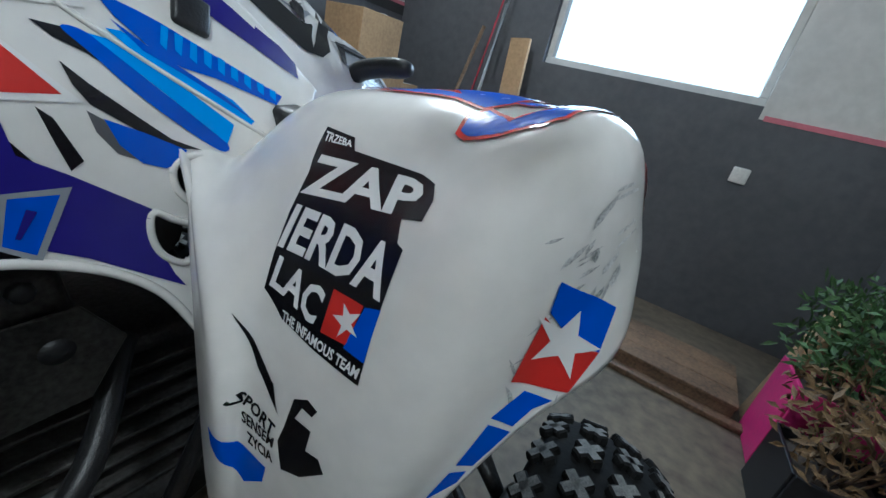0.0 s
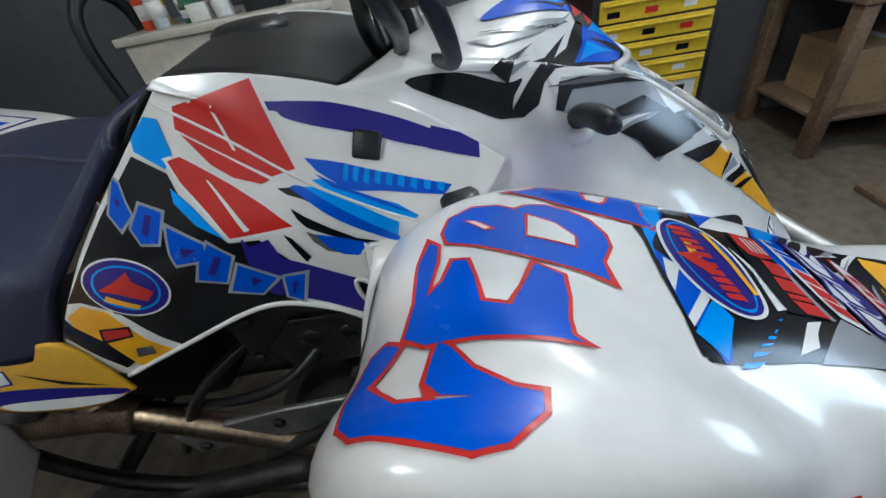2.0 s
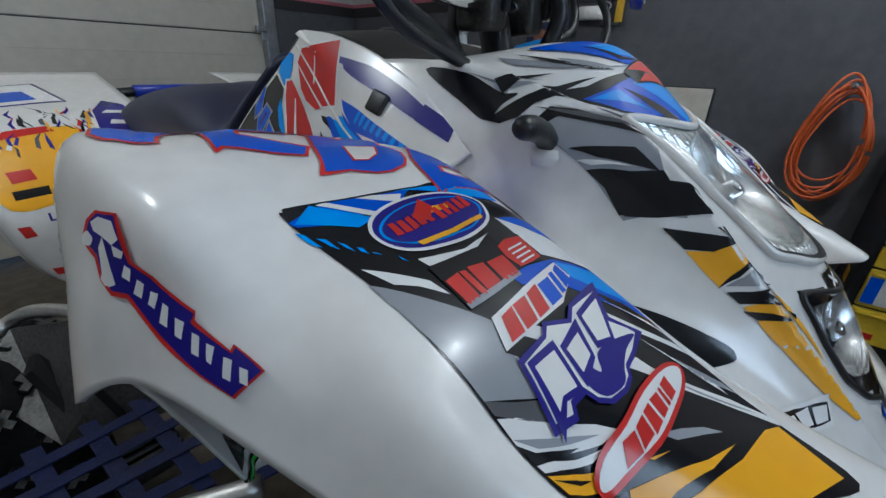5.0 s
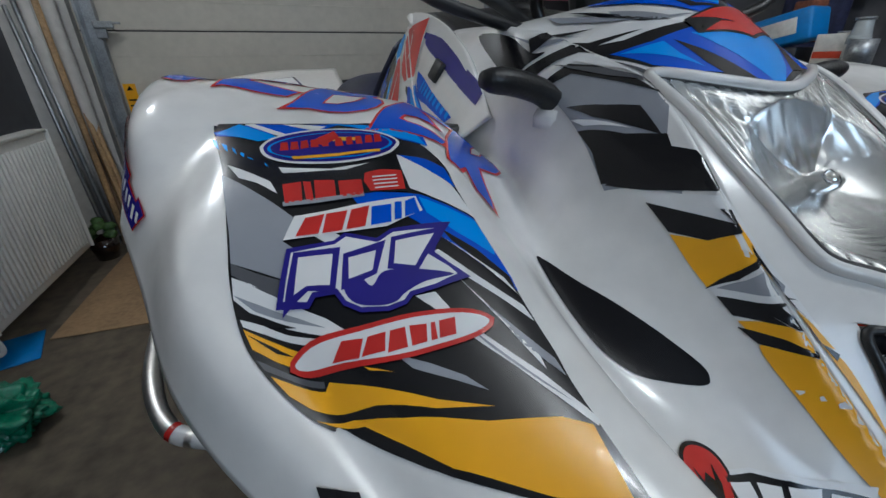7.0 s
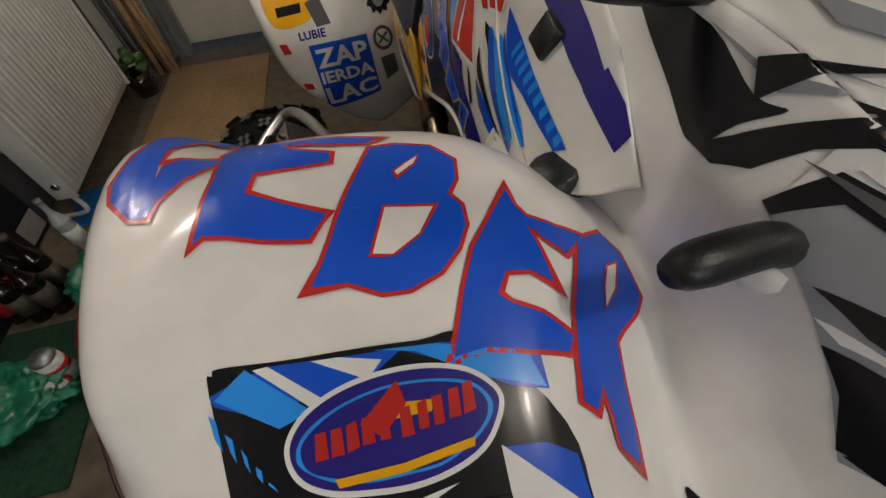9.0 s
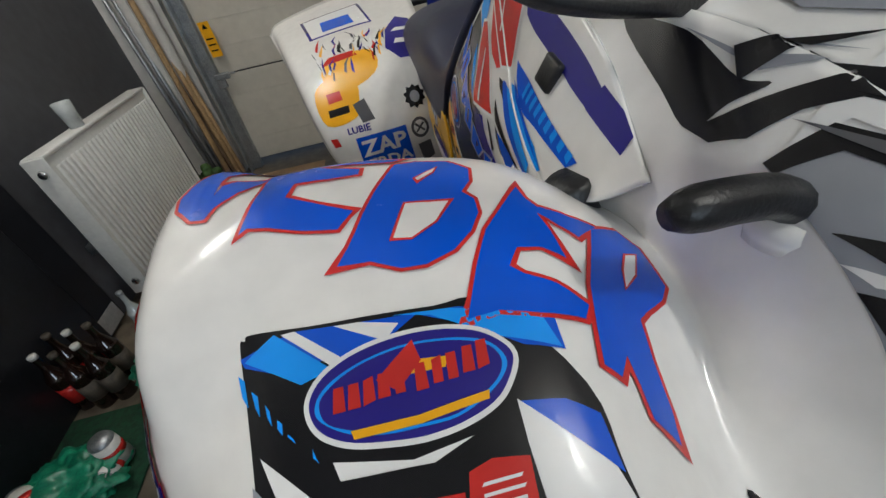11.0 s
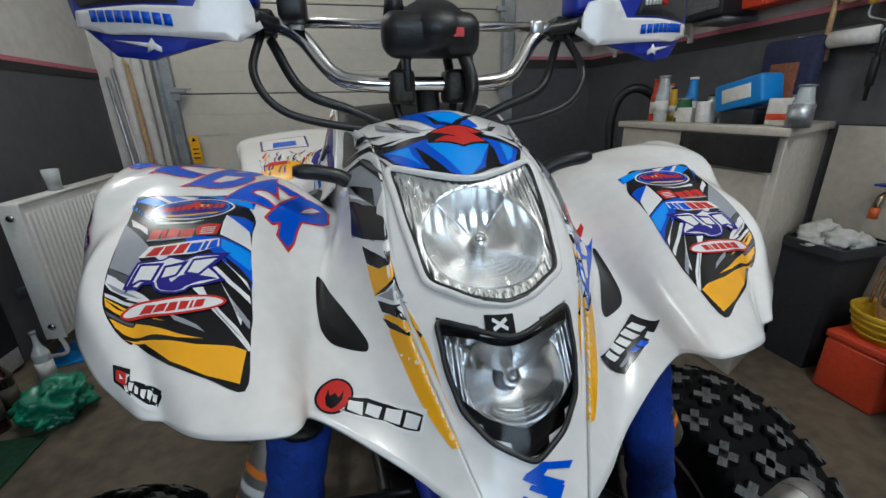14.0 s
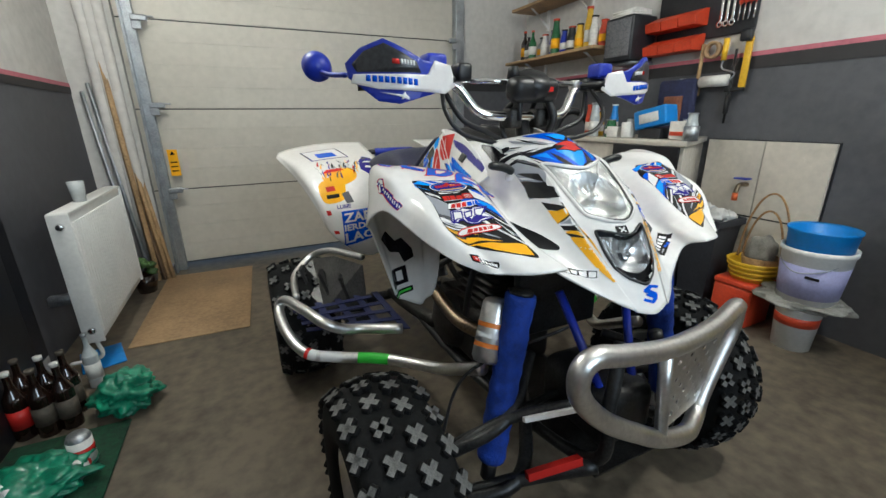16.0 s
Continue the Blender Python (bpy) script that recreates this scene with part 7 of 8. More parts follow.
decal("black_crest", ("fender", 1), "T", [(107, 291), (98, 317), (97, 355), (97, 365), (97, 357), (97, 341), (97, 334), (97, 353), (97, 376), (97, 395), (97, 397), (97, 403), (97, 403), (97, 396), (97, 378), (97, 361), (97, 317)], F_BLACK, 4)
decal("black_crest", ("fender", -1), "T", [(-97, 323), (-97, 335), (-97, 361), (-97, 365), (-97, 341), (-97, 325), (-98, 307), (-97, 326), (-97, 364), (-97, 389), (-97, 395), (-97, 403), (-97, 403), (-97, 398), (-97, 394), (-97, 374), (-97, 341)], F_BLACK, 4)
decal("blue_shield", ("nose", 1), "T", [(92, 317), (66, 330), (28, 339), (-17, 346), (-45, 337), (-80, 325), (-86, 328), (-74, 353), (-66, 368), (-36, 375), (-4, 390), (7, 391), (40, 376), (64, 366), (80, 350)], F_BLUE, 5)
decal("sky_band", ("nose", 1), "T", [(88, 323), (60, 336), (58, 351), (50, 368)], F_SKY, 6)
decal("black_spike", ("nose", 1), "T", [(54, 339), (48, 348), (19, 386), (39, 379), (47, 365)], F_BLACK, 6)
decal("sky_band", ("nose", 1), "T", [(40, 341), (25, 349), (7, 355), (-30, 351), (-39, 347), (-19, 378), (-5, 390), (6, 390), (18, 373), (30, 357)], F_SKY, 6)
decal("black_spike", ("nose", 1), "T", [(-39, 347), (-44, 351), (-46, 375), (-24, 380)], F_BLACK, 6)
decal("sky_band", ("nose", 1), "T", [(-57, 336), (-78, 330), (-67, 356), (-58, 366)], F_SKY, 6)
decal("sky_cap", ("nose", 1), "T", [(60, 242), (32, 257), (-1, 295), (-32, 320), (-13, 332), (6, 335), (26, 325)], F_BLUE, 5)
decal("sky_band", ("nose", 1), "T", [(28, 288), (-7, 304), (-20, 308), (3, 327), (19, 316)], F_SKY, 6)
decal("black_chevron", ("nose", 1), "T", [(33, 277), (29, 291), (18, 320), (4, 329), (-16, 318), (-33, 288), (-39, 283), (-5, 331), (6, 331), (24, 321)], F_BLACK, 6)
decal("red_badge", ("nose", 1), "T", [(32, 331), (1, 332), (-33, 332), (-21, 340), (-14, 339), (-35, 346), (-3, 358), (31, 345), (15, 343), (4, 347)], F_RED, 8, F_BLACK)
decal("grey_streak", ("nose", 1), "T", [(64, 273), (41, 318), (21, 332), (49, 316), (65, 286)], F_GREY, 5)
decal("black_streak", ("nose", 1), "T", [(78, 234), (59, 298), (42, 323), (58, 307), (72, 274)], F_BLACK, 5)
decal("grey_streak", ("nose", 1), "T", [(92, 222), (66, 289), (49, 316), (73, 284), (93, 245)], F_GREY, 5)
decal("black_streak", ("nose", 1), "T", [(109, 238), (107, 251), (82, 281), (102, 263), (108, 249)], F_BLACK, 5)
decal("black_streak", ("fender", 1), "T", [(119, 239), (109, 252), (101, 283), (104, 264), (125, 253)], F_BLACK, 5)
decal("black_streak", ("nose", 1), "T", [(-40, 325), (-56, 300), (-72, 281), (-53, 316)], F_BLACK, 5)
decal("grey_streak", ("nose", 1), "T", [(-28, 331), (-47, 314), (-73, 258), (-46, 321), (-33, 329)], F_GREY, 5)
decal("grey_streak", ("nose", 1), "T", [(-107, 238), (-100, 280), (-92, 275)], F_GREY, 5)
decal("grey_streak", ("nose", 1), "T", [(102, 280), (96, 325), (84, 362), (90, 364), (95, 334)], F_DGREY, 5)
decal("grey_streak", ("fender", 1), "T", [(123, 285), (107, 327), (97, 372), (97, 373), (109, 339)], F_DGREY, 5)
decal("blue_sticker", ("fender", -1), "T", [(-104, 446), (-108, 450), (-143, 399), (-190, 363), (-152, 422), (-126, 460), (-94, 512), (-99, 495), (-98, 484), (-104, 466)], F_BLUE, 3, F_WHITE)
decal("sticker_block", ("fender", -1), "T", [(-132, 422), (-162, 383), (-147, 419), (-121, 446)], F_WHITE, 4)
decal("sticker_block", ("fender", -1), "T", [(-114, 459), (-136, 434), (-119, 467), (-107, 480)], F_WHITE, 4)
decal("dark_sticker", ("fender", -1), "T", [(-173, 481), (-192, 506), (-128, 539), (-100, 532)], F_BLACK, 3)
decal("sticker_block", ("fender", -1), "T", [(-110, 526), (-119, 519), (-130, 524), (-122, 528)], F_WHITE, 4)
decal("sticker_block", ("fender", -1), "T", [(-122, 516), (-130, 511), (-141, 518), (-132, 522)], F_WHITE, 4)
decal("sticker_block", ("fender", -1), "T", [(-133, 510), (-142, 505), (-153, 512), (-144, 516)], F_WHITE, 4)
decal("sticker_block", ("fender", -1), "T", [(-144, 502), (-154, 497), (-166, 508), (-156, 510)], F_WHITE, 4)
decal("sticker_block", ("fender", -1), "T", [(-157, 495), (-167, 491), (-178, 502), (-169, 505)], F_WHITE, 4)
decal("sticker_block", ("fender", -1), "T", [(-145, 521), (-153, 516), (-159, 521), (-150, 523)], F_BLUE, 4)
decal("sticker_block", ("fender", -1), "T", [(-156, 516), (-165, 513), (-170, 519), (-162, 521)], F_BLUE, 4)
decal("sticker_block", ("fender", -1), "T", [(-169, 512), (-176, 507), (-181, 513), (-173, 517)], F_WHITE, 4)
decal("sticker_bar", ("fender", -1), "T", [(-125, 532), (-140, 523), (-143, 526), (-128, 533)], F_GREY, 4)
decal("red_print", ("fender", -1), "T", [(-117, 403), (-145, 360), (-187, 336), (-187, 344), (-112, 427)], F_RED, 3)
decal("blue_badge", ("nose", 1), "F", [(10, 732), (-6, 738), (-37, 730), (-32, 726), (-10, 732), (-5, 729), (-25, 719), (-16, 715), (14, 728)], F_BLUE, 3)
decal("blue_badge", ("nose", 1), "F", [(7, 724), (-24, 717), (-18, 710), (-2, 705), (20, 713), (15, 717), (-1, 711), (-6, 714), (10, 721)], F_BLUE, 3)
decal("badge_outline", ("fender", 1), "B", [(290, 923), (313, 923), (317, 917), (343, 918), (364, 919), (374, 918), (378, 912), (377, 902), (364, 898), (368, 888), (373, 887), (372, 813), (306, 815), (286, 826), (286, 848), (288, 874), (292, 898), (291, 907)], F_BLACK, 2)
decal("star_field", ("fender", 1), "B", [(339, 851), (362, 853), (358, 829), (339, 826)], F_RED, 3)
decal("star_field", ("fender", 1), "B", [(363, 853), (373, 857), (372, 827), (357, 827)], F_BLUE, 3)
decal("star", ("fender", 1), "B", [(349, 848), (355, 845), (362, 849), (358, 841), (364, 837), (356, 837), (351, 830), (352, 837), (344, 839), (351, 842)], F_WHITE, 4)
decal("star_field", ("fender", 1), "B", [(438, 893), (447, 883), (460, 869), (462, 843), (447, 855), (438, 876)], F_BLUE, 2)
decal("star_field", ("fender", 1), "B", [(437, 874), (446, 854), (462, 843), (457, 821), (444, 827), (433, 833)], F_RED, 2)
decal("star", ("fender", 1), "B", [(447, 873), (450, 857), (462, 845), (452, 846), (455, 830), (446, 846), (437, 847), (441, 857), (435, 875), (443, 864)], F_WHITE, 3)
decal("letter_block", ("fender", 1), "B", [(439, 825), (452, 817), (445, 812), (440, 800), (430, 807)], F_BLUE, 2)
decal("letter_block", ("fender", 1), "B", [(430, 802), (440, 796), (429, 767), (422, 768)], F_BLUE, 2)
decal("letter_block", ("fender", 1), "B", [(420, 761), (427, 762), (424, 750), (411, 731)], F_BLUE, 2)
decal("wing_mark", ("fender", 1), "B", [(272, 806), (299, 780), (322, 758), (295, 776)], F_BLACK, 2)
decal("wing_mark", ("fender", 1), "B", [(278, 800), (302, 779), (321, 759), (297, 775)], F_BLACK, 2)
decal("wing_mark", ("fender", 1), "B", [(284, 794), (304, 778), (320, 761), (300, 774)], F_BLACK, 2)
decal("wing_mark", ("fender", 1), "B", [(290, 788), (307, 777), (319, 762), (302, 773)], F_BLACK, 2)
decal("wing_mark", ("fender", 1), "B", [(296, 782), (309, 776), (318, 764), (305, 772)], F_BLACK, 2)
decal("wing_mark", ("fender", 1), "B", [(302, 776), (312, 775), (317, 765), (307, 771)], F_BLACK, 2)
decal("rider_blot", ("fender", 1), "B", [(332, 778), (342, 784), (350, 781), (347, 775), (339, 776), (335, 766), (348, 765), (346, 748), (356, 749), (361, 740), (343, 722), (328, 717), (324, 740), (328, 755)], F_BLACK, 2)
decal("blue_strip", ("fender", 1), "B", [(268, 716), (315, 708), (312, 691), (295, 677), (270, 701)], F_BLUE, 2)
decal("word_block", ("rear", 1), "F", [(382, 715), (262, 722), (254, 601), (377, 566)], F_BLUE, 2)
decal("yellow_field", ("rear", 1), "F", [(436, 750), (370, 755), (352, 780), (349, 824), (403, 832), (449, 808)], F_YELLOW, 2)
decal("red_spot", ("rear", 1), "F", [(423, 805), (390, 808), (387, 792), (421, 788)], F_RED, 3)
decal("black_spot", ("rear", 1), "F", [(426, 777), (377, 781), (378, 768), (426, 764)], F_BLACK, 3)
decal("dark_field", ("rear", 1), "F", [(368, 780), (339, 788), (326, 747), (355, 744)], F_DGREY, 3)
decal("gear_print", ("rear", 1), "F", [(246, 772), (250, 780), (242, 783), (241, 792), (232, 790), (226, 796), (220, 790), (211, 792), (210, 783), (202, 780), (206, 772), (202, 765), (210, 761), (211, 752), (220, 755), (226, 748), (232, 755), (241, 752), (242, 761), (250, 765)], F_BLACK, 2)
decal("round_face", ("rear", 1), "F", [(237, 772), (235, 779), (229, 783), (223, 783), (217, 779), (215, 772), (217, 766), (223, 761), (229, 761), (235, 766)], F_GREY, 3)
decal("round_print", ("rear", 1), "F", [(251, 708), (247, 722), (236, 730), (224, 730), (213, 722), (209, 708), (213, 695), (224, 686), (236, 686), (247, 695)], F_DGREY, 2)
decal("round_face", ("rear", 1), "F", [(245, 708), (242, 718), (235, 724), (225, 724), (218, 718), (215, 708), (218, 699), (225, 693), (235, 693), (242, 699)], F_WHITE, 3)
decal("cross_bar_print", ("rear", 1), "F", [(239, 720), (242, 716), (222, 698), (219, 701)], F_DGREY, 4)
decal("cross_bar_print", ("rear", 1), "F", [(219, 716), (222, 720), (242, 701), (239, 698)], F_DGREY, 4.4)
decal("dark_print", ("rear", 1), "F", [(243, 671), (212, 676), (208, 638), (236, 623)], F_DGREY, 2)
decal("red_spot", ("rear", 1), "F", [(439, 722), (423, 722), (418, 704), (434, 702)], F_RED, 2)
decal("red_spot", ("rear", 1), "F", [(418, 640), (398, 638), (395, 625), (413, 625)], F_RED, 2)
decal("black_field", ("fender", 1), "F", [(112, 922), (103, 921), (102, 902), (111, 899), (126, 895), (138, 893), (127, 912)], F_BLACK, 2, None, both=True)
decal("white_field", ("fender", 1), "F", [(128, 893), (101, 900), (101, 870), (94, 837), (91, 828), (104, 826), (115, 838), (123, 859)], F_WHITE, 1, None, both=True)
decal("white_field", ("nose", 1), "F", [(104, 898), (101, 906), (96, 870), (86, 841), (80, 826), (86, 830), (93, 848), (101, 870)], F_WHITE, 1)
decal("white_field", ("nose", 1), "F", [(-104, 898), (-101, 906), (-96, 870), (-86, 841), (-80, 826), (-86, 830), (-93, 848), (-101, 870)], F_WHITE, 1)
decal("black_streak", ("fender", 1), "F", [(128, 888), (118, 887), (105, 886), (107, 892), (102, 892), (103, 883), (114, 874), (125, 874)], F_BLACK, 3, None, both=True)
decal("black_streak", ("nose", 1), "F", [(104, 896), (105, 895), (105, 893), (104, 896), (103, 894), (103, 889), (102, 877), (103, 878)], F_BLACK, 3)
decal("black_streak", ("nose", 1), "F", [(-104, 896), (-105, 895), (-105, 893), (-104, 896), (-103, 894), (-103, 889), (-102, 877), (-103, 878)], F_BLACK, 3)
decal("yellow_patch", ("fender", 1), "F", [(125, 873), (115, 874), (102, 890), (101, 872), (109, 861), (120, 849), (123, 860)], F_YELLOW, 2, None, both=True)
decal("yellow_patch", ("nose", 1), "F", [(103, 878), (102, 877), (102, 891), (99, 874), (101, 869), (96, 855), (101, 871)], F_YELLOW, 2)
decal("yellow_patch", ("nose", 1), "F", [(-103, 878), (-102, 877), (-102, 891), (-99, 874), (-101, 869), (-96, 855), (-101, 871)], F_YELLOW, 2)
decal("black_streak", ("fender", 1), "F", [(121, 848), (109, 862), (101, 873), (101, 870), (110, 857)], F_BLACK, 3, None, both=True)
decal("black_streak", ("nose", 1), "F", [(95, 855), (101, 870), (100, 875), (99, 870), (100, 867)], F_BLACK, 3)
decal("black_streak", ("nose", 1), "F", [(-95, 855), (-101, 870), (-100, 875), (-99, 870), (-100, 867)], F_BLACK, 3)
decal("grey_streak", ("fender", 1), "F", [(117, 850), (108, 858), (101, 867), (98, 855), (106, 852)], F_GREY, 2, None, both=True)
decal("grey_streak", ("nose", 1), "F", [(96, 855), (100, 867), (98, 864), (93, 857), (95, 854)], F_GREY, 2)
decal("grey_streak", ("nose", 1), "F", [(-96, 855), (-100, 867), (-98, 864), (-93, 857), (-95, 854)], F_GREY, 2)
decal("black_streak", ("fender", 1), "F", [(118, 846), (107, 848), (97, 852), (101, 849), (94, 837), (104, 843), (100, 840), (115, 838)], F_BLACK, 3, None, both=True)
decal("black_streak", ("nose", 1), "F", [(95, 854), (95, 852), (90, 851), (94, 851), (88, 841), (93, 849), (91, 845), (93, 848)], F_BLACK, 3)
decal("black_streak", ("nose", 1), "F", [(-95, 854), (-95, 852), (-90, 851), (-94, 851), (-88, 841), (-93, 849), (-91, 845), (-93, 848)], F_BLACK, 3)
decal("yellow_patch", ("fender", 1), "F", [(114, 836), (102, 841), (94, 837), (92, 830), (103, 830), (111, 830)], F_YELLOW, 2, None, both=True)
decal("yellow_patch", ("nose", 1), "F", [(93, 847), (92, 846), (88, 841), (82, 830), (87, 832), (88, 834)], F_YELLOW, 2)
decal("yellow_patch", ("nose", 1), "F", [(-93, 847), (-92, 846), (-88, 841), (-82, 830), (-87, 832), (-88, 834)], F_YELLOW, 2)
decal("black_streak", ("fender", 1), "F", [(115, 833), (102, 833), (91, 829), (91, 828), (110, 827)], F_BLACK, 3, None, both=True)
decal("black_streak", ("nose", 1), "F", [(92, 846), (88, 833), (81, 828), (83, 825), (87, 832)], F_BLACK, 3)
decal("black_streak", ("nose", 1), "F", [(-92, 846), (-88, 833), (-81, 828), (-83, 825), (-87, 832)], F_BLACK, 3)
decal("yellow_stripe", ("fender", 1), "F", [(110, 826), (98, 828), (91, 827), (84, 806), (74, 780), (66, 758), (64, 752), (63, 750), (67, 750), (71, 751), (89, 775), (102, 803)], F_YELLOW, 2, None, both=True)
decal("yellow_stripe", ("nose", 1), "F", [(87, 831), (86, 830), (80, 825), (74, 806), (69, 784), (60, 765), (58, 761), (57, 759), (58, 760), (58, 761), (68, 783), (78, 809)], F_YELLOW, 2)
decal("yellow_stripe", ("nose", 1), "F", [(-87, 831), (-86, 830), (-80, 825), (-74, 806), (-69, 784), (-60, 765), (-58, 761), (-57, 759), (-58, 760), (-58, 761), (-68, 783), (-78, 809)], F_YELLOW, 2)
decal("white_dot", ("fender", 1), "F", [(103, 809), (100, 810), (100, 809), (102, 807)], F_WHITE, 4, None, both=True)
decal("white_dot", ("fender", 1), "F", [(96, 809), (95, 810), (94, 808), (96, 807)], F_WHITE, 4, None, both=True)
decal("white_dot", ("fender", 1), "F", [(91, 808), (89, 810), (87, 807), (91, 806)], F_WHITE, 4, None, both=True)
decal("white_dot", ("fender", 1), "F", [(85, 808), (84, 807), (83, 804), (84, 805)], F_WHITE, 4, None, both=True)
words_in(("fender", 1), "B", "ZAP", [(294, 909), (370, 917), (371, 900), (291, 886)], F_WHITE, 3, .03)
words_in(("fender", 1), "B", "IERDA", [(292, 880), (370, 886), (371, 860), (287, 853)], F_WHITE, 3, .03)
words_in(("fender", 1), "B", "LAC", [(291, 849), (335, 847), (332, 825), (289, 829)], F_WHITE, 3, .03)
words_in(("fender", 1), "B", "TRZEBA", [(292, 921), (313, 921), (314, 918), (293, 916)], F_WHITE, 3, .03)
words_in(("fender", 1), "B", "THE INFAMOUS TEAM", [(305, 821), (371, 823), (370, 816), (306, 815)], F_WHITE, 3, .03)
words_in(("fender", 1), "B", "SPORT", [(286, 754), (321, 750), (319, 738), (282, 745)], F_BLACK, 2, .03)
words_in(("fender", 1), "B", "SENSEM", [(288, 739), (321, 739), (320, 730), (290, 730)], F_BLACK, 2, .03)
words_in(("fender", 1), "B", "ZYCIA", [(295, 726), (320, 726), (321, 717), (297, 717)], F_BLACK, 2, .03)
words_in(("rear", 1), "F", "LUBIE", [(395, 739), (341, 742), (341, 727), (395, 725)], F_NAVY, 2, .03)
words_in(("rear", 1), "F", "ZAP", [(375, 706), (267, 713), (265, 678), (375, 668)], F_WHITE, 3, .03)
words_in(("rear", 1), "F", "IERDA", [(375, 660), (262, 670), (260, 646), (375, 633)], F_WHITE, 3, .03)
words_in(("rear", 1), "F", "LAC", [(375, 624), (260, 637), (258, 607), (372, 579)], F_WHITE, 3, .03)
# ---- stacked headlights in the nose panel
GLASS, SMOKED = bpy.data.materials.new("clear_lens"), bpy.data.materials.new("smoked_lens")
for m_, tone in ((GLASS, (0.93, 0.95, 0.95, 1)), (SMOKED, (0.52, 0.53, 0.54, 1))):
    m_.use_nodes = True
    _g = m_.node_tree.nodes["Principled BSDF"]
    _g.inputs["Transmission Weight"].default_value, _g.inputs["Roughness"].default_value, _g.inputs["IOR"].default_value = 1.0, 0.03, 1.25
    _g.inputs["Base Color"].default_value = tone
REFL = mat("lamp_reflector", (0.88, 0.88, 0.87), 0.24, 1.0, var=0.03, scale=20)

UPPER = mm([(-92, 964), (0, 951), (92, 964), (84, 915), (71, 868), (30, 856), (0, 853), (-30, 856), (-71, 868), (-84, 915)])
LOWER = mm([(-67, 841), (0, 829), (67, 841), (64, 802), (55, 773), (34, 753), (0, 739), (-34, 753), (-55, 773), (-64, 802)])
nose = BODY["nose", 1]
tree_of(nose)
for nm, poly, cz, rad, depth in (("headlight", UPPER, .900, .066, .030), ("lower_headlight", LOWER, .785, .048, .024)):
    lamp = thing(nm, (0, 0, 0), "", "")
    lamp.parent = quad
    bm = bmesh.new()
    bm.from_mesh(nose.data)
    cut = [f for f in bm.faces if inside((f.calc_center_median().x, f.calc_center_median().z), poly)]
    bmesh.ops.delete(bm, geom=cut, context="FACES")
    bm.to_mesh(nose.data)
    bm.free()
    tight = [(p[0] + (q[0] - p[0]) * f, p[1] + (q[1] - p[1]) * f, 0) for p, q in zip(poly, poly[1:] + poly[:1]) for f in (.12, .5, .88)]
    ring = [tuple(p)[:2] for p in catmull(tight, 216, True)]
    line = []
    for a, b in ring:
        hit, nor, _, _ = tree_of(nose).ray_cast(Vector((a, 3, b)), Vector((0, -1, 0)))
        if hit is None:
            hit, nor, _, _ = tree_of(nose).find_nearest(Vector((a, .5, b)))
        line.append(hit + nor * .001)
    part("lamp_rim", sweep([*line, line[0]], .0045 if nm == "headlight" else .0028, 8, False), WHITE if nm == "headlight" else BLACKP, lamp)
    inner = [p + (Vector((0, p.y, cz)) - p) * (.045 if nm == "headlight" else .025) for p in line]
    part("lamp_gasket", sweep([*inner, inner[0]], .0034 if nm == "headlight" else .0020, 8, False), BLACKP, lamp, "black rubber lens gasket")
    cen = sum(line, Vector()) / len(line)
    n = Vector((0, .72, .69))
    # reflector: the lens outline drawn back into a shallow bowl, fluted at its outer edges
    bm = bmesh.new()
    low = nm == "lower_headlight"
    apex = Vector((0, max(p.y for p in line if p.z > cen.z), .817)) if low else cen
    up = Vector((0, -.69, .72))
    hub = cen - up * ((cen - apex).dot(up) * .30) if low else cen
    rings = []
    for k in range(1, 45):
        s_ = k / 44
        row = []
        for p in line:
            q = cen + (p - cen) * (.985 * s_)
            if low:
                q = q - up * ((q - apex).dot(up) * .30)
            rho = ((q - hub) - n * (q - hub).dot(n)).length
            bowl = depth * (1 - (rho / rad) ** 2) if rho < rad else -.002
            high = (q - hub).dot(up)
            flute = .0014 * math.sin(q.x * 2 * math.pi / .009) if rho > rad * 1.06 else .0004 * math.sin(q.x * 2 * math.pi / .014) if high > .012 else .0003 * math.sin(rho * 2 * math.pi / .005) if high < -.026 else 0
            row.append(bm.verts.new(q - n * (max(bowl, 0) + .005 + flute)))
        rings.append(row)
    for a, b in zip(rings, rings[1:]):
        for k in range(len(line)):
            bm.faces.new((a[k], a[(k + 1) % len(line)], b[(k + 1) % len(line)], b[k]))
    bm.faces.new(rings[0][::-1])
    part("reflector", bm, REFL, lamp, "smooth chrome reflector bowl")
    base = cen - n * (depth * .62)
    if low:
        base = hub - n * (depth * .62)
    Mx = Matrix.Translation(base) @ n.to_track_quat("Z", "Y").to_matrix().to_4x4()
    part("bulb", turned(lathe([(0, .004), (.007, .002), (.009, -.006), (.009, -.03)], 16), Mx), CHROME, lamp)
    # dark bucket round and behind the bowl
    bm = bmesh.new()
    top = [bm.verts.new(p - n * .003) for p in line]
    mid = [bm.verts.new(cen + (p - cen) * .97 - n * .022) for p in line]
    back = [bm.verts.new(cen + (p - cen) * .9 - n * (depth + .012)) for p in line]
    for a, b in ((top, mid), (mid, back)):
        for k in range(len(line)):
            bm.faces.new((a[k], a[(k + 1) % len(line)], b[(k + 1) % len(line)], b[k]))
    bm.faces.new(back)
    part("lamp_housing", bm, mat(nm + "_housing", (0.05, 0.05, 0.055), 0.25, 0.3), lamp, "dark glossy lamp housing")
    bm = flat_poly(ring, .012)
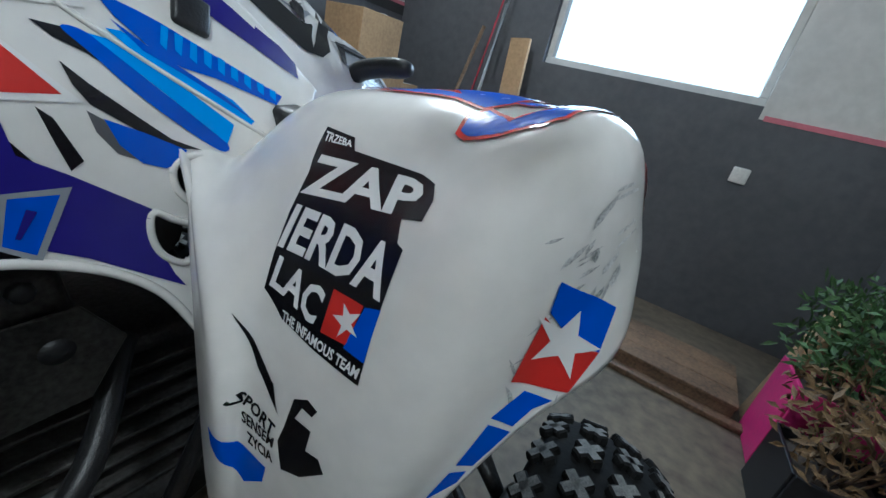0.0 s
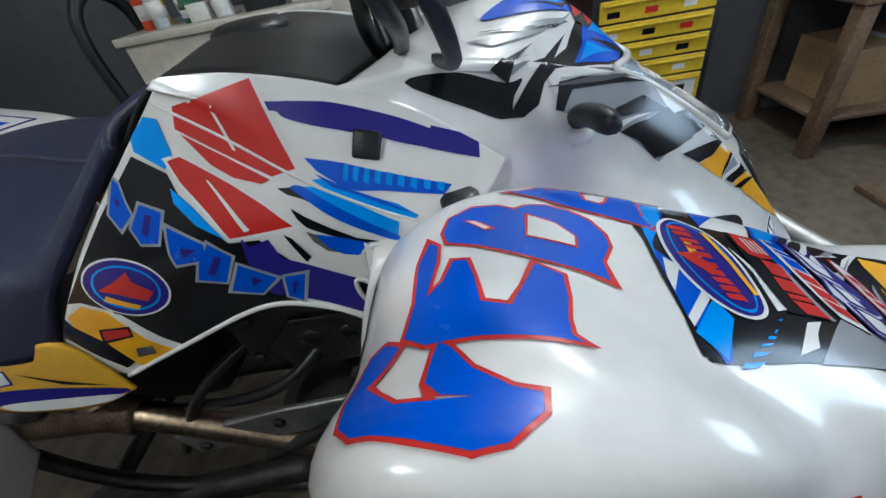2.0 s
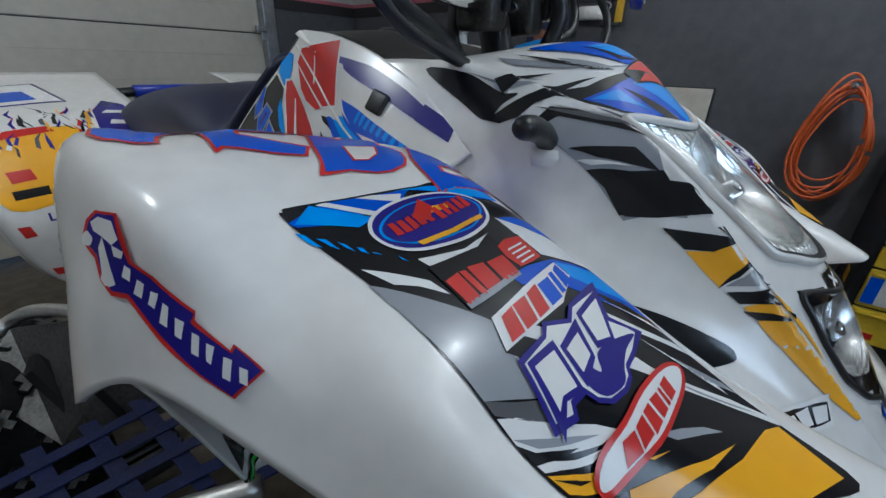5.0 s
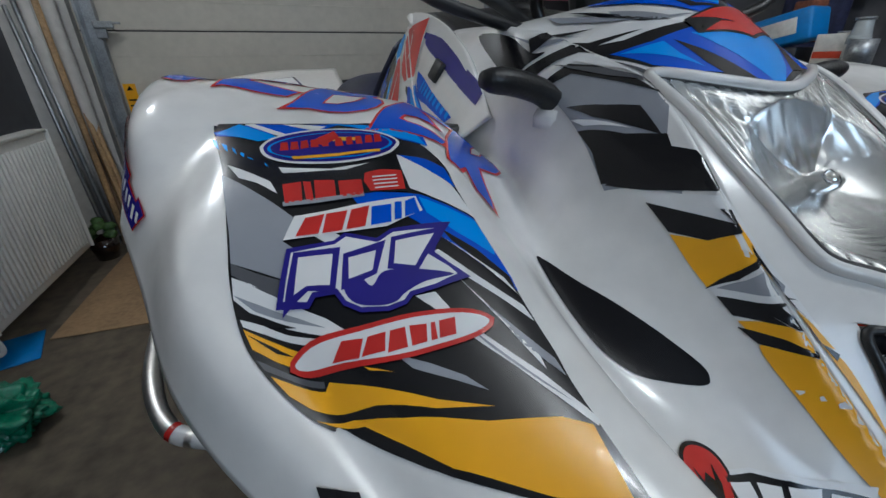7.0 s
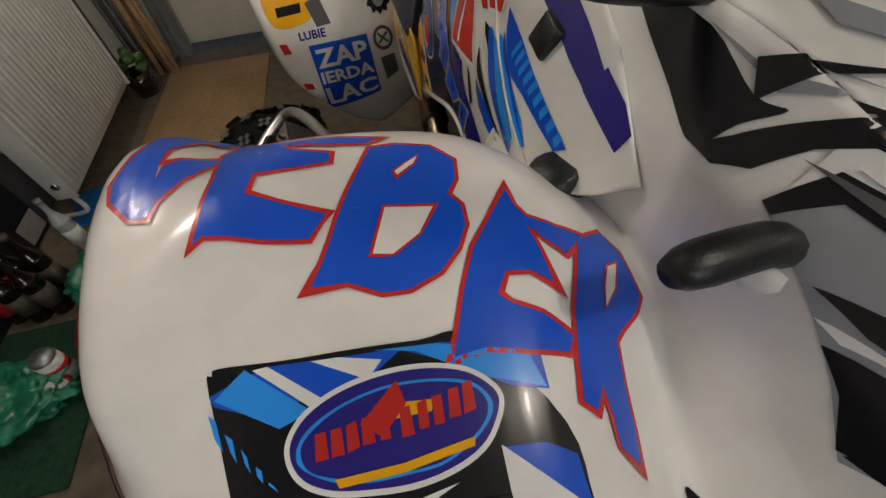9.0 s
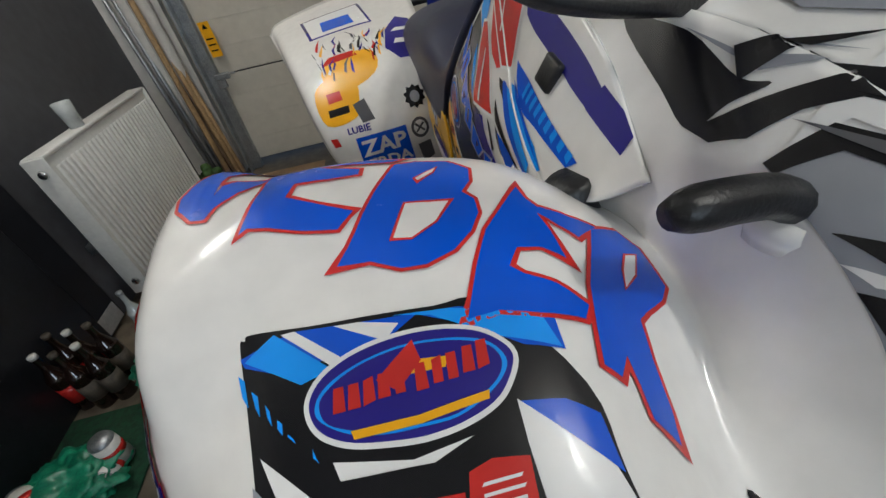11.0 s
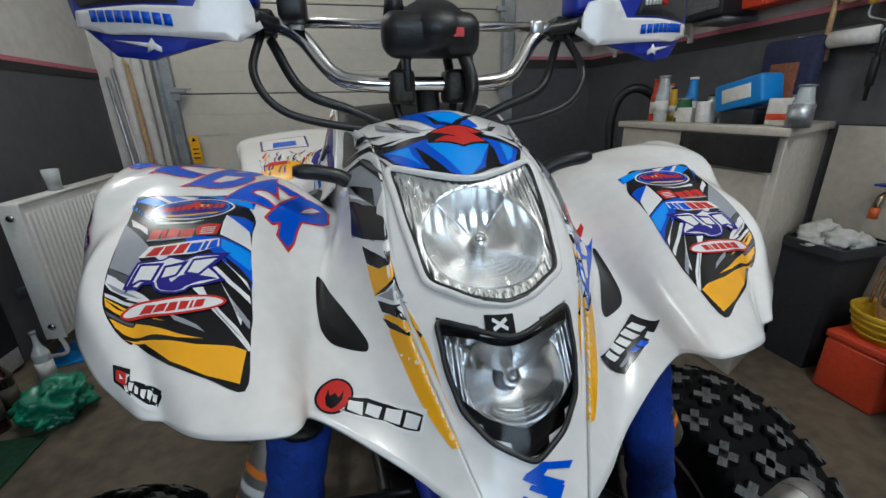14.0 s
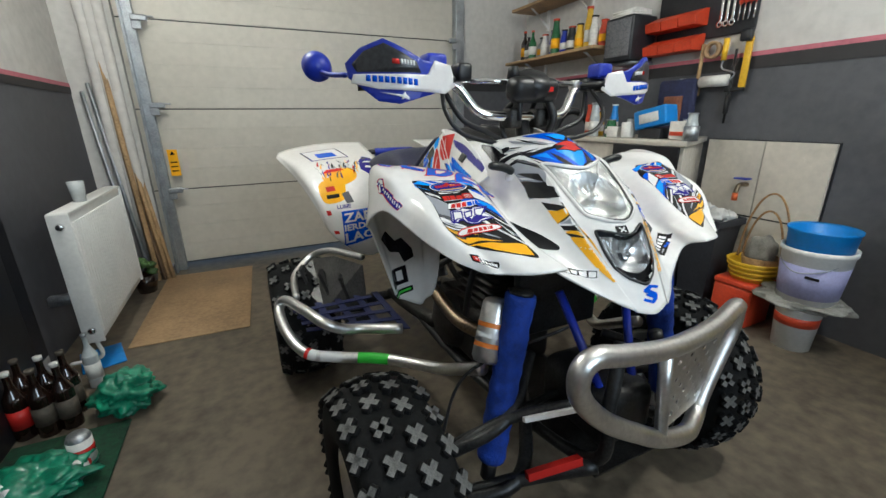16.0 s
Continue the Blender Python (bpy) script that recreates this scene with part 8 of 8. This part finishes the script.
    lens = part("lens", lay(bm, "F", nose, .0025), SMOKED if low else GLASS, lamp, "smoked plastic lens" if low else "clear plastic lens")
    lens.visible_shadow = False
part("nose_badge", lay(flat_poly(mm([(-3, 846), (24, 846), (25, 832), (-2, 832)])), "F", nose, .0016), F_BLACK, nose, "square black sticker", True)
for a in (30, -30):
    part("badge_bar", lay(turned(flat_poly([(-.0075, -.0014), (.0075, -.0014), (.0075, .0014), (-.0075, .0014)]), Matrix.Translation((.011, .839, 0)) @ Matrix.Rotation(radians(a), 4, "Z")), "F", nose, .0022), F_WHITE, nose)
# graphics on top of the rear fenders, in millimetres from above
random.seed(14)
for s in (1, -1):
    key = ("rear", s)
    X = lambda pts: [(s * a, b + 20) for a, b in pts]
    decal("purple_band", key, "T", X([(178, -590), (235, -600), (262, -640), (250, -720), (215, -790), (185, -760)]), F_NAVY, 2)
    decal("white_streak", key, "T", X([(190, -640), (240, -650), (232, -668), (188, -655)]), F_WHITE, 3)
    decal("white_streak", key, "T", X([(190, -700), (238, -705), (225, -722), (188, -715)]), F_WHITE, 3)
    decal("yellow_field", key, "T", X([(300, -590), (400, -585), (420, -650), (330, -665), (290, -640)]), F_YELLOW, 1)
    for k in range(44):
        a, b = random.uniform(255, 425), -596 - random.uniform(0, 120)
        L, w_ = random.uniform(28, 62), random.uniform(3, 7)
        t, u = random.uniform(-.5, .5), random.uniform(-8, 8)
        decal("swirl", key, "T", X([(a, b), (a + w_, b - L * .15), (a + w_ + L * t * .4 + u, b - L * .55), (a + L * t, b - L), (a + L * t * .4 + u, b - L * .5)]), (F_BLACK, F_NAVY, F_YELLOW, F_DGREY, F_NAVY, F_WHITE, F_BLACK, F_RED)[k % 8], 2 + k % 3)
    decal("orange_sliver", key, "T", X([(330, -650), (420, -655), (400, -675), (340, -670)]), F_RED, 3)
    decal("navy_frame", key, "T", X([(275, -790), (440, -775), (470, -930), (300, -965)]), F_NAVY, 1)
    decal("white_field", key, "T", X([(282, -797), (434, -783), (461, -925), (306, -957)]), F_WHITE, 2)
    decal("blue_field", key, "T", X([(320, -815), (405, -805), (412, -880), (332, -890)]), F_BLUE, 3)
    # streaks on the yellow panel under the seat
    kp = ("sidep", s)
    v = "S" if s > 0 else "L"
    decal("navy_stripe", kp, v, [(-420, 735), (-330, 742), (-222, 726), (-270, 712), (-380, 706)], F_NAVY, 1)
    decal("white_stripe", kp, v, [(-400, 716), (-310, 720), (-230, 716), (-290, 702), (-380, 702)], F_WHITE, 2)
    decal("white_badge", kp, v, [(-450, 795), (-405, 790), (-372, 778), (-352, 772), (-356, 754), (-385, 750), (-400, 762), (-440, 766)], F_WHITE, 2, F_NAVY)
    for k in range(3):
        decal("badge_block", kp, v, [(-440 + 28 * k, 786 - 6 * k), (-422 + 28 * k, 784 - 6 * k), (-424 + 28 * k, 768 - 5 * k), (-440 + 28 * k, 772 - 5 * k)], F_NAVY, 3)
    decal("black_sliver", kp, v, [(-340, 770), (-290, 752), (-235, 735), (-290, 745)], F_BLACK, 2)
# scuffs on the fender's outer corner
SCUFF = mat("rubbed_scuff", (0.48, 0.48, 0.48), 0.5, var=0.3, scale=60)
fd = BODY["fender", 1]
for k in range(34):
    a, b = .448 + random.gauss(0, .009), .868 + random.gauss(0, .030)
    L, h = random.uniform(.003, .011), random.uniform(.0005, .0016)
    t = radians(random.uniform(40, 110))
    c, d = math.cos(t), math.sin(t)
    pts = [(a + c * L * u - d * h * w_, b + d * L * u + c * h * w_) for u, w_ in ((-1, 0), (-.3, 1), (.4, .6), (1, 0), (.3, -.8), (-.5, -.6))]
    part("scuff", lay(flat_poly(pts), "B", fd, .0005), SCUFF, fd)
for k in range(7):
    a, b = .17 + random.gauss(0, .02), .90 + random.gauss(0, .012)
    L, h = random.uniform(.004, .010), random.uniform(.0006, .0014)
    pts = [(a + L * u, b + h * w_ + L * u * .4) for u, w_ in ((-1, 0), (-.3, 1), (.4, .6), (1, 0), (.3, -.8), (-.5, -.6))]
    part("scuff", lay(flat_poly(pts), "S", fd, .0005), SCUFF, fd)
# prints on the front of the fender's back flap
for pts, m_ in (([(413, 770), (393, 785), (368, 755), (348, 760), (318, 725), (313, 700), (343, 690), (358, 720), (383, 725)], F_BLACK), ([(390, 675), (340, 682), (334, 632), (384, 626)], F_BLACK), ([(373, 668), (353, 670), (349, 642), (369, 640)], F_WHITE), ([(383, 612), (323, 620), (321, 604), (380, 596)], F_BLACK), ([(378, 608), (328, 615), (327, 608), (377, 601)], F_GREEN)):
    part("flap_print", lay(flat_poly(mm(pts)), "F", fd, .0012 if m_ is F_BLACK else .0018), m_, fd)
